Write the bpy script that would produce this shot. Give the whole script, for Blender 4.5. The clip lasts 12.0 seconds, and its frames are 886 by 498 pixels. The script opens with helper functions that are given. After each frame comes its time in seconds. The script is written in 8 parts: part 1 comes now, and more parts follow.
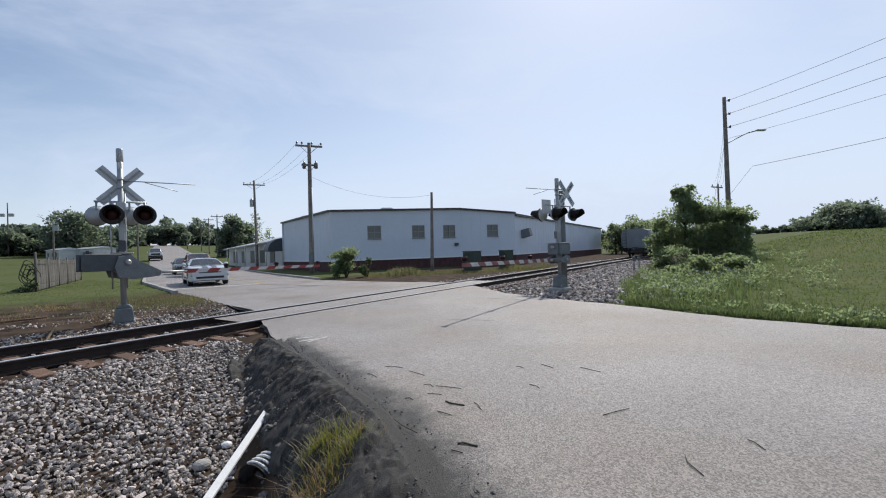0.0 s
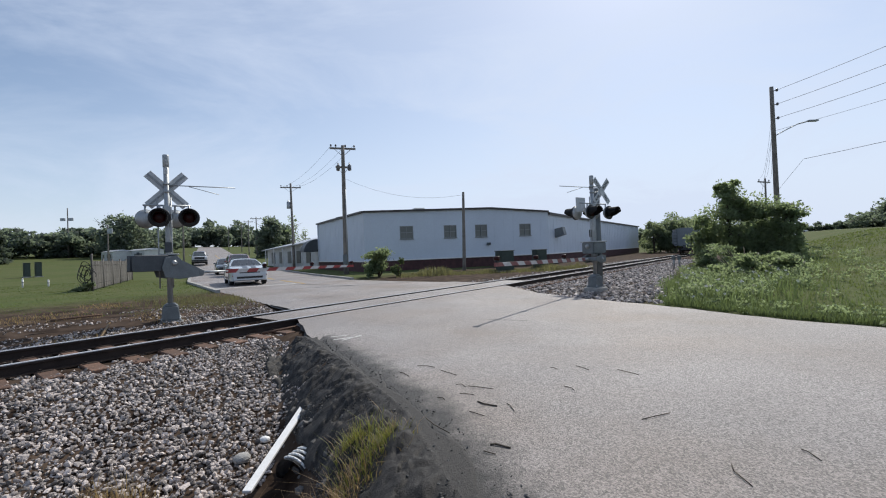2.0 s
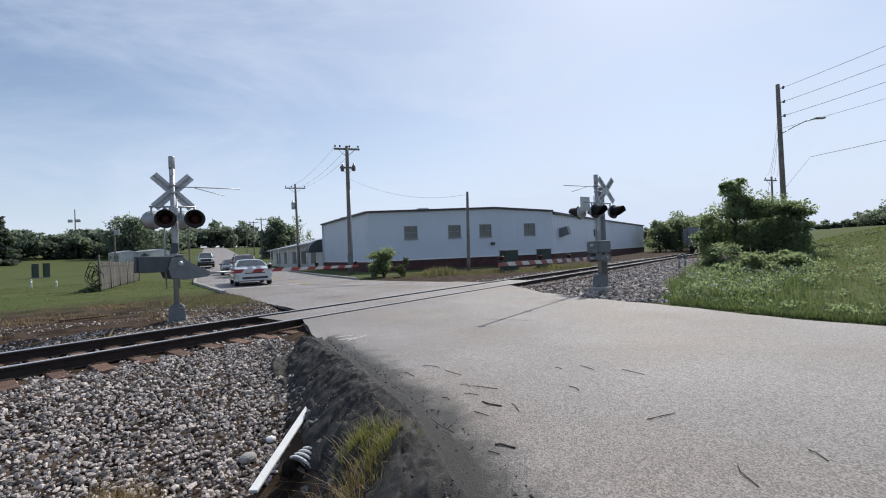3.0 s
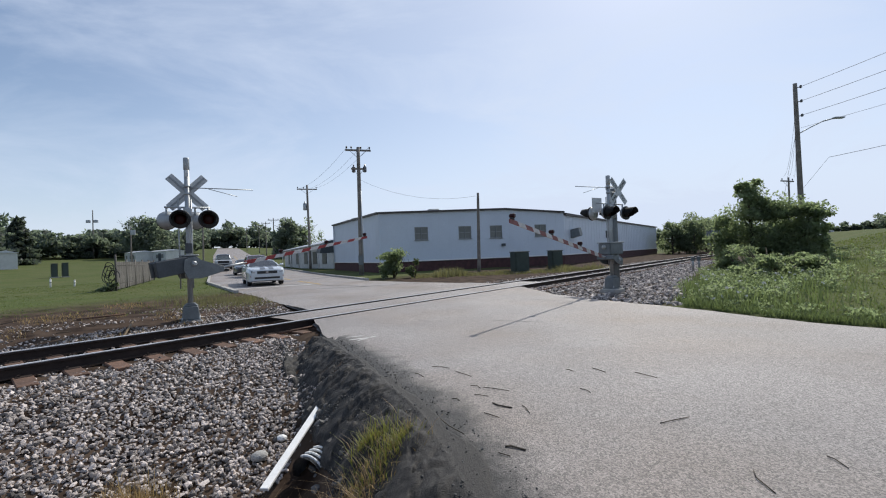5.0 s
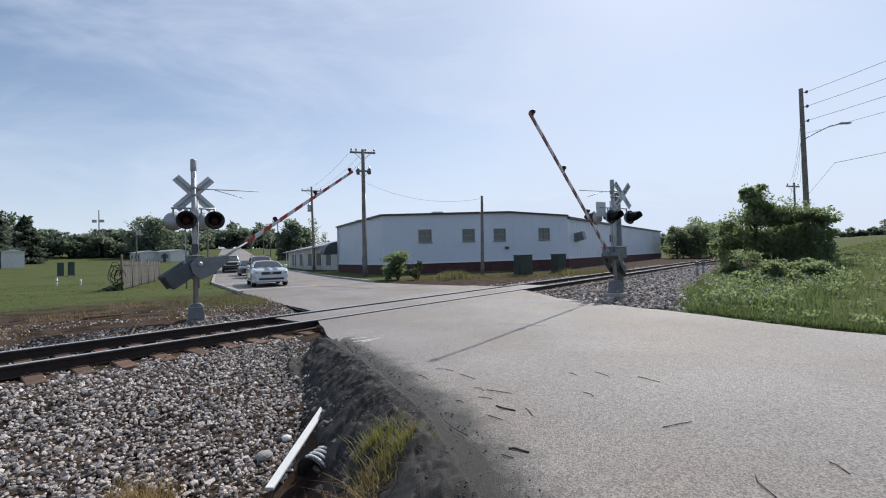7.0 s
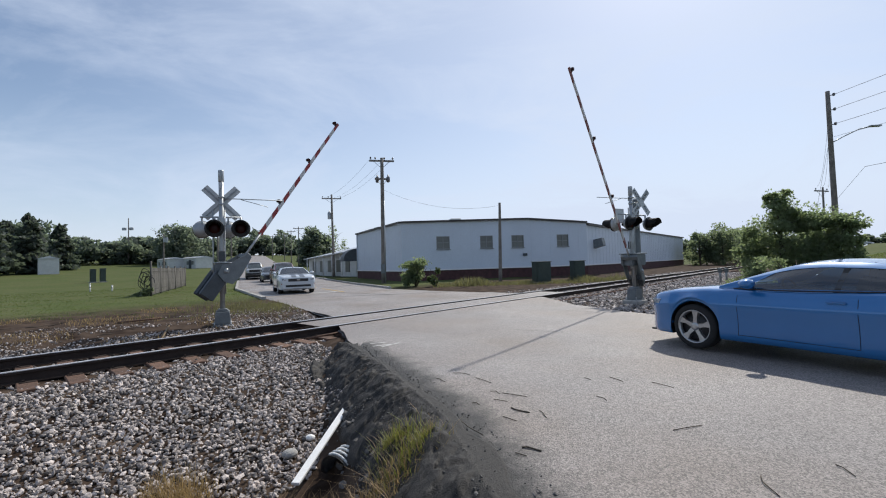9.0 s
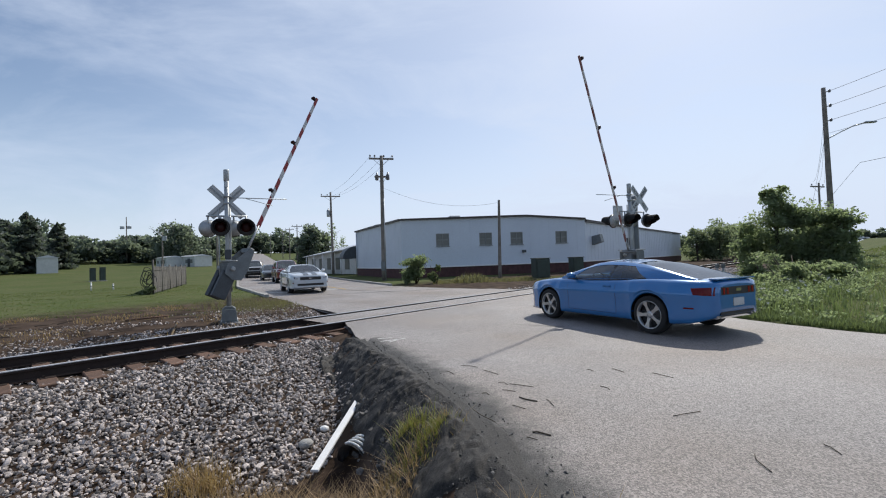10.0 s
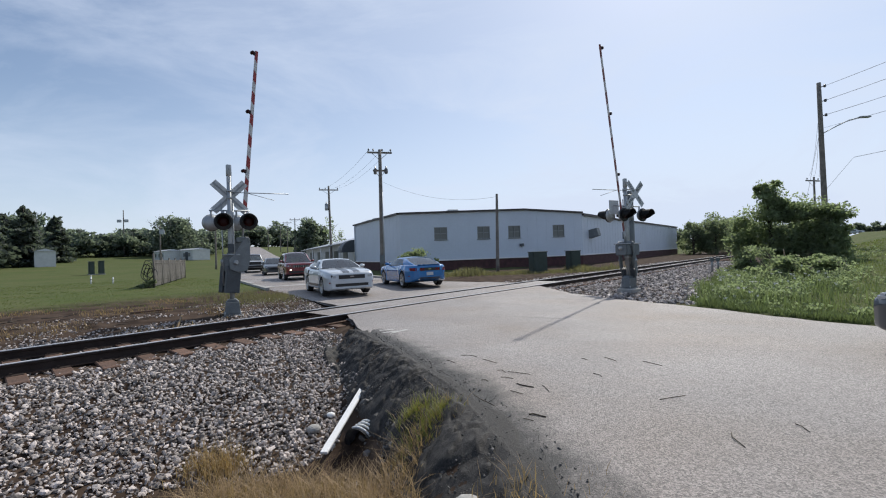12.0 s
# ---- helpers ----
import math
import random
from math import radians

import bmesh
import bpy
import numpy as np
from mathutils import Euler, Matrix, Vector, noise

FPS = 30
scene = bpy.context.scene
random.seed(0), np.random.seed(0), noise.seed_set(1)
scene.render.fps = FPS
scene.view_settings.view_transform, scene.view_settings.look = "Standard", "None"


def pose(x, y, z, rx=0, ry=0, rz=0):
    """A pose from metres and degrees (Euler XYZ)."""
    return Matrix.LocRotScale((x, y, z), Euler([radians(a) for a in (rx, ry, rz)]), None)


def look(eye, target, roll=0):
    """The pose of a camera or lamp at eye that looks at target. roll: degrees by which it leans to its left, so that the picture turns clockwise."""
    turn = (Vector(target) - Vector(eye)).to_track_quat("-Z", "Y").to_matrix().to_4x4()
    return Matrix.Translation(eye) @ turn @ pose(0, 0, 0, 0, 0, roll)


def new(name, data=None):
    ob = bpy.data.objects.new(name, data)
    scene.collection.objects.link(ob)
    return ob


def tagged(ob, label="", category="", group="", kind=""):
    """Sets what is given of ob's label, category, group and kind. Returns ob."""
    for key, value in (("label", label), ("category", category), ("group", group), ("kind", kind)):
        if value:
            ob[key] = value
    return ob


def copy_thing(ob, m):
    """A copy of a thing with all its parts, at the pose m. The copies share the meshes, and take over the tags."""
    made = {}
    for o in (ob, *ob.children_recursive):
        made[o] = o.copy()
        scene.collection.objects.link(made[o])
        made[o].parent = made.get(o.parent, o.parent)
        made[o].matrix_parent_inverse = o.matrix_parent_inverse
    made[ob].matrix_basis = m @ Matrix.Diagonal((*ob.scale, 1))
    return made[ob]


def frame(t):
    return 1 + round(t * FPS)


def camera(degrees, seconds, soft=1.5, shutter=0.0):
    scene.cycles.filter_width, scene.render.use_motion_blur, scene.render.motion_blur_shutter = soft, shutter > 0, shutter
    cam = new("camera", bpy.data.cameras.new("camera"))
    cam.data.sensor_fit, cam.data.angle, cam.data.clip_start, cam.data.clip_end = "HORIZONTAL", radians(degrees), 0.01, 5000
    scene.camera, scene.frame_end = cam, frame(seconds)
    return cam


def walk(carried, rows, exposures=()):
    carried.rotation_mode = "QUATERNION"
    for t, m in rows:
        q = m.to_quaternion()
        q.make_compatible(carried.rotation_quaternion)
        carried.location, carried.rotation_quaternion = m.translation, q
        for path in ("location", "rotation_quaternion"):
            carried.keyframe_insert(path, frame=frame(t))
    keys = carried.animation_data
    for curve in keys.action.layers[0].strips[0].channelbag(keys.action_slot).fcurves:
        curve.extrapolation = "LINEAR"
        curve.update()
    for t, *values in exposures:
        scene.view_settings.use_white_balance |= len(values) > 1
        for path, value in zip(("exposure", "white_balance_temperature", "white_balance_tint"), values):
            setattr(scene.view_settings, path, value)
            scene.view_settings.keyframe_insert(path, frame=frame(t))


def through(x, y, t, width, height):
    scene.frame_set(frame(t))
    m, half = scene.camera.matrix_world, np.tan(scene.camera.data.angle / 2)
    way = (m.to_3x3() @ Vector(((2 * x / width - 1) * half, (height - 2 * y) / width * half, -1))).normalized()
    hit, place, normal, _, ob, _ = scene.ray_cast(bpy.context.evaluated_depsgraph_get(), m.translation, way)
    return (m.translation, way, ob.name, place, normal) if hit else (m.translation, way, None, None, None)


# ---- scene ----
cam = camera(91.6, 12.0, soft=1.1)
PATH = [
    (0, (0.01, 0.529, 1.452), (0.26, 2.513, 1.461), -1.9),
    (0.5, (0.013, 0.542, 1.45), (0.207, 2.533, 1.464), -1.9),
    (1, (0.01, 0.549, 1.446), (0.163, 2.544, 1.462), -2.0),
    (1.5, (0.008, 0.549, 1.446), (0.133, 2.545, 1.461), -2.1),
    (2, (0.019, 0.551, 1.444), (0.121, 2.548, 1.458), -2.2),
    (2.5, (0.02, 0.541, 1.447), (0.111, 2.539, 1.461), -2.3),
    (3, (0.02, 0.544, 1.448), (0.102, 2.542, 1.462), -2.4),
    (5, (0.019, 0.549, 1.444), (0.053, 2.548, 1.465), -2.2),
    (5.5, (0.014, 0.541, 1.451), (0.036, 2.54, 1.477), -2.2),
    (6, (0.014, 0.534, 1.453), (0.033, 2.534, 1.482), -2.1),
    (6.5, (0.015, 0.532, 1.452), (0.036, 2.532, 1.484), -1.9),
    (7, (0.001, 0.505, 1.452), (0.02, 2.505, 1.485), -1.7),
    (9, (0.014, 0.308, 1.461), (-0.05, 2.306, 1.527), -1.7),
    (9.5, (-0.011, 0.204, 1.471), (-0.078, 2.202, 1.533), -1.9),
    (10, (-0.112, 0.097, 1.466), (-0.167, 2.096, 1.518), -2.0),
    (10.5, (-0.143, 0.007, 1.47), (-0.183, 2.006, 1.512), -2.0),
    (11, (-0.065, -0.054, 1.479), (-0.101, 1.945, 1.512), -1.8),
    (11.5, (-0.059, -0.108, 1.477), (-0.1, 1.891, 1.501), -1.8),
    (12, (-0.151, -0.151, 1.479), (-0.196, 1.848, 1.5), -2.0),
]
walk(cam, [(t, look(eye, target, roll)) for t, eye, target, roll in PATH])

# ---- world, sun, exposure ----
SUN_DIR = Vector((4.08, 7.0, 8.1)).normalized()
world = bpy.data.worlds.new("sky_world")
scene.world = world
world.use_nodes = True
wn, wl = world.node_tree.nodes, world.node_tree.links
sky = wn.new("ShaderNodeTexSky")
sky.sky_type, sky.sun_disc = "NISHITA", False
sky.sun_elevation = math.asin(SUN_DIR.z)
sky.sun_rotation = math.atan2(SUN_DIR.x, SUN_DIR.y)
sky.altitude, sky.air_density, sky.dust_density, sky.ozone_density = 100, 1.0, 0.8, 2.0
wco = wn.new("ShaderNodeTexCoord")
wmap = wn.new("ShaderNodeMapping")
wmap.inputs["Rotation"].default_value = (0.0, 0.0, 0.5)
wmap.inputs["Scale"].default_value = (1.0, 2.6, 4.2)
wnoise = wn.new("ShaderNodeTexNoise")
wnoise.inputs["Scale"].default_value, wnoise.inputs["Detail"].default_value = 1.5, 8.0
wnoise.inputs["Roughness"].default_value = 0.62
wnoise.inputs["Distortion"].default_value = 0.5
wramp = wn.new("ShaderNodeValToRGB")
wramp.color_ramp.elements[0].position, wramp.color_ramp.elements[1].position = 0.44, 0.78
wramp.color_ramp.elements[0].color, wramp.color_ramp.elements[1].color = (0, 0, 0, 1), (1, 1, 1, 1)
wmix = wn.new("ShaderNodeMixRGB")
wmix.inputs["Color2"].default_value = (5.75, 6.5, 7.9, 1)
wfac = wn.new("ShaderNodeMath")
wfac.operation, wfac.inputs[1].default_value, wfac.inputs[2].default_value = "MULTIPLY_ADD", 0.48, 0.08
wl.new(wco.outputs["Generated"], wmap.inputs["Vector"])
wl.new(wmap.outputs["Vector"], wnoise.inputs["Vector"])
wl.new(wnoise.outputs["Fac"], wramp.inputs["Fac"])
wl.new(wramp.outputs["Color"], wfac.inputs[0])
# pale haze round the sun
wdot = wn.new("ShaderNodeVectorMath")
wdot.operation = "DOT_PRODUCT"
wdot.inputs[1].default_value = (SUN_DIR.x, SUN_DIR.y, SUN_DIR.z)
wl.new(wco.outputs["Generated"], wdot.inputs[0])
wlobe = wn.new("ShaderNodeMapRange")
wlobe.interpolation_type = "SMOOTHSTEP"
wlobe.inputs["From Min"].default_value, wlobe.inputs["From Max"].default_value = 0.30, 0.95
wlobe.inputs["To Min"].default_value, wlobe.inputs["To Max"].default_value = 0.0, 0.42
wl.new(wdot.outputs["Value"], wlobe.inputs["Value"])
wsum = wn.new("ShaderNodeMath")
wsum.use_clamp = True
wl.new(wfac.outputs["Value"], wsum.inputs[0])
wl.new(wlobe.outputs["Result"], wsum.inputs[1])
# pale veil low over the horizon
wsep = wn.new("ShaderNodeSeparateXYZ")
wl.new(wco.outputs["Generated"], wsep.inputs["Vector"])
wlow = wn.new("ShaderNodeMapRange")
wlow.interpolation_type = "SMOOTHSTEP"
wlow.inputs["From Min"].default_value, wlow.inputs["From Max"].default_value = 0.35, 0.0
wlow.inputs["To Min"].default_value, wlow.inputs["To Max"].default_value = 0.0, 0.62
wl.new(wsep.outputs["Z"], wlow.inputs["Value"])
wveil = wn.new("ShaderNodeMath")
wveil.use_clamp = True
wl.new(wsum.outputs["Value"], wveil.inputs[0])
wl.new(wlow.outputs["Result"], wveil.inputs[1])
wl.new(wveil.outputs["Value"], wmix.inputs["Fac"])
wl.new(sky.outputs["Color"], wmix.inputs["Color1"])
wl.new(wmix.outputs["Color"], wn["Background"].inputs["Color"])
wn["Background"].inputs["Strength"].default_value = 0.119
sun = new("sun", bpy.data.lights.new("sun", "SUN"))
sun.data.energy, sun.data.angle, sun.data.color = 3.9, radians(0.8), (1.0, 0.95, 0.86)
sun.matrix_basis = look(SUN_DIR * 100, (0, 0, 0))
scene.view_settings.exposure = 0.0

# ---- materials ----


def material(name, color, rough=0.7, metal=0.0, vary=0.25, scale=3.0, fine=60.0, bump=0.2, color2=None, coat=0.0,
             bump_scale=None, island=0.0, object_vary=0.0, spec=0.5):
    """A node material: two scales of colour change, fine relief, roughness wear."""
    m = bpy.data.materials.new(name)
    m.use_nodes = True
    nodes, links = m.node_tree.nodes, m.node_tree.links
    b = nodes["Principled BSDF"]
    b.inputs["Roughness"].default_value, b.inputs["Metallic"].default_value = rough, metal
    b.inputs["Coat Weight"].default_value = coat
    b.inputs["Specular IOR Level"].default_value = spec
    b.inputs["Coat Roughness"].default_value = 0.06
    co = nodes.new("ShaderNodeTexCoord")
    big, small = nodes.new("ShaderNodeTexNoise"), nodes.new("ShaderNodeTexNoise")
    big.inputs["Scale"].default_value, big.inputs["Detail"].default_value = scale, 5.0
    small.inputs["Scale"].default_value, small.inputs["Detail"].default_value = fine, 3.0
    links.new(co.outputs["Object"], big.inputs["Vector"])
    links.new(co.outputs["Object"], small.inputs["Vector"])
    c2 = color2 or tuple(c * (1 - vary) for c in color)
    ramp = nodes.new("ShaderNodeValToRGB")
    ramp.color_ramp.elements[0].position, ramp.color_ramp.elements[1].position = 0.36, 0.64
    ramp.color_ramp.elements[0].color, ramp.color_ramp.elements[1].color = (*c2, 1), (*color, 1)
    links.new(big.outputs["Fac"], ramp.inputs["Fac"])
    hsv = nodes.new("ShaderNodeHueSaturation")
    links.new(ramp.outputs["Color"], hsv.inputs["Color"])
    val = nodes.new("ShaderNodeMapRange")
    val.inputs["From Min"].default_value, val.inputs["From Max"].default_value = 0.25, 0.75
    val.inputs["To Min"].default_value, val.inputs["To Max"].default_value = 1 - vary, 1 + vary
    links.new(small.outputs["Fac"], val.inputs["Value"])
    out = val.outputs["Result"]
    if island or object_vary:
        info = nodes.new("ShaderNodeNewGeometry" if island else "ShaderNodeObjectInfo")
        r = nodes.new("ShaderNodeMapRange")
        k = island or object_vary
        r.inputs["To Min"].default_value, r.inputs["To Max"].default_value = 1 - k, 1 + k
        links.new(info.outputs["Random Per Island" if island else "Random"], r.inputs["Value"])
        mul = nodes.new("ShaderNodeMath")
        mul.operation = "MULTIPLY"
        links.new(out, mul.inputs[0])
        links.new(r.outputs["Result"], mul.inputs[1])
        out = mul.outputs["Value"]
    links.new(out, hsv.inputs["Value"])
    links.new(hsv.outputs["Color"], b.inputs["Base Color"])
    if bump:
        bn = nodes.new("ShaderNodeBump")
        bn.inputs["Strength"].default_value, bn.inputs["Distance"].default_value = bump, 0.02
        src = small
        if bump_scale:
            src = nodes.new("ShaderNodeTexNoise")
            src.inputs["Scale"].default_value, src.inputs["Detail"].default_value = bump_scale, 4.0
            links.new(co.outputs["Object"], src.inputs["Vector"])
        links.new(src.outputs["Fac"], bn.inputs["Height"])
        links.new(bn.outputs["Normal"], b.inputs["Normal"])
    return m


def leaf_material(name, color, vary=0.45, through=0.25):
    """Leaves: colour differs leaf by leaf, some light passes through."""
    m = material(name, color, rough=0.55, vary=0.2, scale=0.6, fine=6.0, bump=0, island=vary, spec=0.3)
    nodes, links = m.node_tree.nodes, m.node_tree.links
    b = nodes["Principled BSDF"]
    tr, mix = nodes.new("ShaderNodeBsdfTranslucent"), nodes.new("ShaderNodeMixShader")
    tr.inputs["Color"].default_value = (color[0] * 2.5, color[1] * 2.6, color[2] * 1.9, 1)
    mix.inputs["Fac"].default_value = through
    links.new(b.outputs["BSDF"], mix.inputs[1])
    links.new(tr.outputs["BSDF"], mix.inputs[2])
    links.new(mix.outputs["Shader"], nodes["Material Output"].inputs["Surface"])
    return m


def glass_material(name, tint, rough=0.03):
    m = material(name, tint, rough=rough, vary=0.1, scale=1, fine=3, bump=0, spec=0.9)
    return m


def car_glass_material(name, tint):
    """Thin tinted glass: a clear sheet under a sharp reflection."""
    m = bpy.data.materials.new(name)
    m.use_nodes = True
    nodes, links = m.node_tree.nodes, m.node_tree.links
    clear, gloss = nodes.new("ShaderNodeBsdfTransparent"), nodes.new("ShaderNodeBsdfGlossy")
    mix, fres = nodes.new("ShaderNodeMixShader"), nodes.new("ShaderNodeFresnel")
    clear.inputs["Color"].default_value = (*tint, 1)
    gloss.inputs["Roughness"].default_value = 0.03
    fres.inputs["IOR"].default_value = 2.3
    links.new(fres.outputs["Fac"], mix.inputs["Fac"])
    links.new(clear.outputs["BSDF"], mix.inputs[1])
    links.new(gloss.outputs["BSDF"], mix.inputs[2])
    links.new(mix.outputs["Shader"], nodes["Material Output"].inputs["Surface"])
    return m


def glow_material(name, color, strength):
    m = bpy.data.materials.new(name)
    m.use_nodes = True
    b = m.node_tree.nodes["Principled BSDF"]
    b.inputs["Base Color"].default_value = (*color, 1)
    b.inputs["Emission Color"].default_value = (*color, 1)
    b.inputs["Emission Strength"].default_value = strength
    return m


MAT = dict(
    rail=material("rail_rust", (0.04, 0.026, 0.021), 0.75, 0.3, 0.35, 4, 80, 0.3),
    # worn rail head; pale, mostly diffuse colour stands in for the sun's glint
    rail_top=material("rail_steel_pale_glint", (0.62, 0.62, 0.63), 0.4, 0.35, 0.12, 6, 90, 0.05),
    tie=material("creosote_wood", (0.16, 0.09, 0.06), 0.85, 0, 0.4, 5, 40, 0.6, object_vary=0.3),
    crumb=material("asphalt_crumbs", (0.11, 0.105, 0.10), 0.85, 0, 0.3, 9, 60, 0.3, island=0.6),
    stone=material("ballast_stone", (0.40, 0.352, 0.325), 0.75, 0, 0.25, 8, 60, 0.3, island=0.85),
    galv=material("galvanised_steel", (0.42, 0.44, 0.45), 0.5, 0.6, 0.15, 4, 60, 0.08),
    grey_paint=material("grey_cabinet_paint", (0.17, 0.19, 0.20), 0.55, 0.2, 0.2, 5, 50, 0.1),
    dark_paint=material("dark_grey_paint", (0.065, 0.075, 0.085), 0.5, 0.1, 0.2, 5, 50, 0.1),
    black=material("black_paint", (0.012, 0.012, 0.013), 0.5, 0, 0.2, 6, 60, 0.1),
    white_refl=material("white_sign_sheeting", (0.55, 0.57, 0.58), 0.5, 0, 0.15, 6, 50, 0.05),
    sign_back=material("sign_back_aluminium", (0.30, 0.31, 0.32), 0.45, 0.7, 0.2, 6, 40, 0.05),
    red_sheet=material("red_sheeting", (0.30, 0.035, 0.035), 0.5, 0, 0.15, 8, 60, 0.05),
    red_muted=material("muted_red_sheeting", (0.24, 0.085, 0.08), 0.6, 0, 0.25, 8, 60, 0.05),
    arm_white=material("white_arm_sheeting", (0.56, 0.55, 0.54), 0.5, 0, 0.15, 8, 60, 0.05),
    lens=material("red_lens", (0.030, 0.003, 0.003), 0.35, 0, 0.2, 20, 90, 0.05, spec=0.2),
    concrete=material("weathered_concrete", (0.40, 0.39, 0.37), 0.9, 0, 0.25, 4, 60, 0.3),
    siding=material("white_steel_siding", (0.62, 0.68, 0.76), 0.5, 0.0, 0.06, 0.4, 12, 0.04),
    trim=material("dark_roof_trim", (0.07, 0.06, 0.06), 0.5, 0.2, 0.2, 3, 30, 0.1),
    roof=material("metal_roof", (0.55, 0.57, 0.60), 0.4, 0.5, 0.15, 1, 20, 0.05),
    brick=material("dark_red_brick", (0.085, 0.038, 0.038), 0.85, 0, 0.3, 3, 30, 0.3, object_vary=0.2),
    window=glass_material("dusty_window_glass", (0.12, 0.13, 0.12), 0.3),
    window_frame=material("window_frame_paint", (0.24, 0.25, 0.25), 0.5, 0, 0.1, 4, 40, 0.05),
    wood_pole=material("weathered_pole_wood", (0.235, 0.21, 0.185), 0.9, 0, 0.35, 2.5, 40, 0.5),
    ceramic=material("insulator_ceramic", (0.12, 0.12, 0.13), 0.3, 0, 0.1, 6, 40, 0.02),
    cable=material("cable", (0.02, 0.02, 0.022), 0.6, 0, 0.1, 5, 30, 0),
    bark=material("bark", (0.10, 0.08, 0.06), 0.95, 0, 0.4, 5, 30, 0.6),
    leaf=leaf_material("broad_leaves", (0.135, 0.162, 0.105), through=0.58),
    leaf_dark=leaf_material("dark_leaves", (0.12, 0.142, 0.1), through=0.56),
    # paler and bluer than the near leaves: distance haze put into the colour
    leaf_far=leaf_material("hazed_far_leaves", (0.108, 0.128, 0.115), 0.4, 0.55),
    conifer=leaf_material("conifer_needles", (0.07, 0.085, 0.075), 0.4, 0.4),
    grass=leaf_material("grass_blades", (0.098, 0.120, 0.044), 0.3, 0.35),
    tuft=leaf_material("bright_tuft_blades", (0.165, 0.17, 0.045), 0.5, 0.3),
    weed=leaf_material("dull_weeds", (0.092, 0.118, 0.055), 0.45, 0.35),
    weed_dry=leaf_material("straw_weeds", (0.125, 0.118, 0.066), 0.5, 0.35),
    dry=leaf_material("dry_grass_blades", (0.265, 0.185, 0.10), 0.8, 0.3),
    flower=material("white_flower_petals", (0.75, 0.75, 0.70), 0.6, 0, 0.1, 20, 80, 0),
    white_wood=material("white_painted_wood", (0.80, 0.80, 0.79), 0.6, 0, 0.08, 5, 50, 0.1),
    white_paint=material("white_road_paint", (0.62, 0.61, 0.59), 0.7, 0, 0.25, 9, 60, 0.2),
    tar=material("tar_seal", (0.028, 0.027, 0.027), 0.6, 0, 0.3, 8, 60, 0.2),
    pipe=material("corrugated_pipe", (0.16, 0.165, 0.17), 0.55, 0.3, 0.3, 6, 40, 0.1),
    fence=material("weathered_fence_slats", (0.13, 0.122, 0.11), 0.8, 0.1, 0.25, 3, 40, 0.2, object_vary=0.25),
    green_box=material("green_cabinet_paint", (0.045, 0.065, 0.055), 0.5, 0.1, 0.2, 4, 40, 0.05),
    mobile_home=material("pale_siding", (0.62, 0.63, 0.62), 0.6, 0, 0.12, 2, 30, 0.05),
    tyre=material("tyre_rubber", (0.018, 0.018, 0.019), 0.85, 0, 0.2, 10, 90, 0.2),
    rim=material("alloy_rim", (0.48, 0.49, 0.50), 0.3, 0.9, 0.1, 10, 60, 0.02),
    car_glass=car_glass_material("tinted_car_glass", (0.30, 0.36, 0.36)),
    fog_glow=glow_material("lit_fog_lamp", (1.0, 0.86, 0.62), 3.0),
    chrome=material("chrome", (0.65, 0.65, 0.66), 0.12, 1.0, 0.05, 10, 60, 0),
    trim_black=material("black_plastic", (0.02, 0.02, 0.021), 0.55, 0, 0.15, 10, 80, 0.1),
    head_lens=material("headlamp_lens", (0.55, 0.57, 0.60), 0.1, 0.3, 0.1, 20, 60, 0),
    tail_lens=material("tail_lens", (0.26, 0.01, 0.012), 0.15, 0, 0.1, 20, 60, 0),
    paint_white=material("white_car_paint", (0.54, 0.58, 0.62), 0.3, 0.0, 0.03, 2, 200, 0, coat=1.0),
    paint_blue=material("bright_blue_car_paint", (0.022, 0.165, 0.43), 0.25, 0.2, 0.04, 2, 300, 0, coat=1.0),
    paint_red=material("dark_red_car_paint", (0.16, 0.012, 0.018), 0.3, 0.15, 0.04, 2, 300, 0, coat=1.0),
    paint_dark=material("dark_grey_car_paint", (0.045, 0.055, 0.065), 0.3, 0.2, 0.04, 2, 300, 0, coat=1.0),
    paint_silver=material("pale_truck_paint", (0.42, 0.44, 0.46), 0.3, 0.2, 0.04, 2, 300, 0, coat=1.0),
    stripe=material("black_stripe_paint", (0.03, 0.035, 0.045), 0.35, 0, 0.05, 3, 200, 0, coat=0.6),
    wagon=material("grey_wagon_paint", (0.22, 0.25, 0.27), 0.75, 0, 0.2, 1.2, 20, 0.1),
    wagon_red=material("rusty_wagon_paint", (0.14, 0.05, 0.04), 0.8, 0, 0.3, 1.2, 20, 0.1),
)

# ---- helpers of this scene ----


def mesh_of(name, bm, mat):
    me = bpy.data.meshes.new(name)
    bm.to_mesh(me)
    bm.free()
    for m in (mat if isinstance(mat, (list, tuple)) else [mat]):
        me.materials.append(m)
    return me


def part(name, bm, mat, parent=None, label="", smooth=False):
    """Link a bmesh as one mesh object, under a thing or a part."""
    ob = new(name, mesh_of(name, bm, mat))
    if smooth:
        for p in ob.data.polygons:
            p.use_smooth = True
    if parent:
        ob.parent = parent
    if label:
        ob["label"] = label
    return ob


def thing(name, m, label, category, group="", kind=""):
    ob = new(name)
    ob.matrix_basis = m
    return tagged(ob, label, category, group, kind)


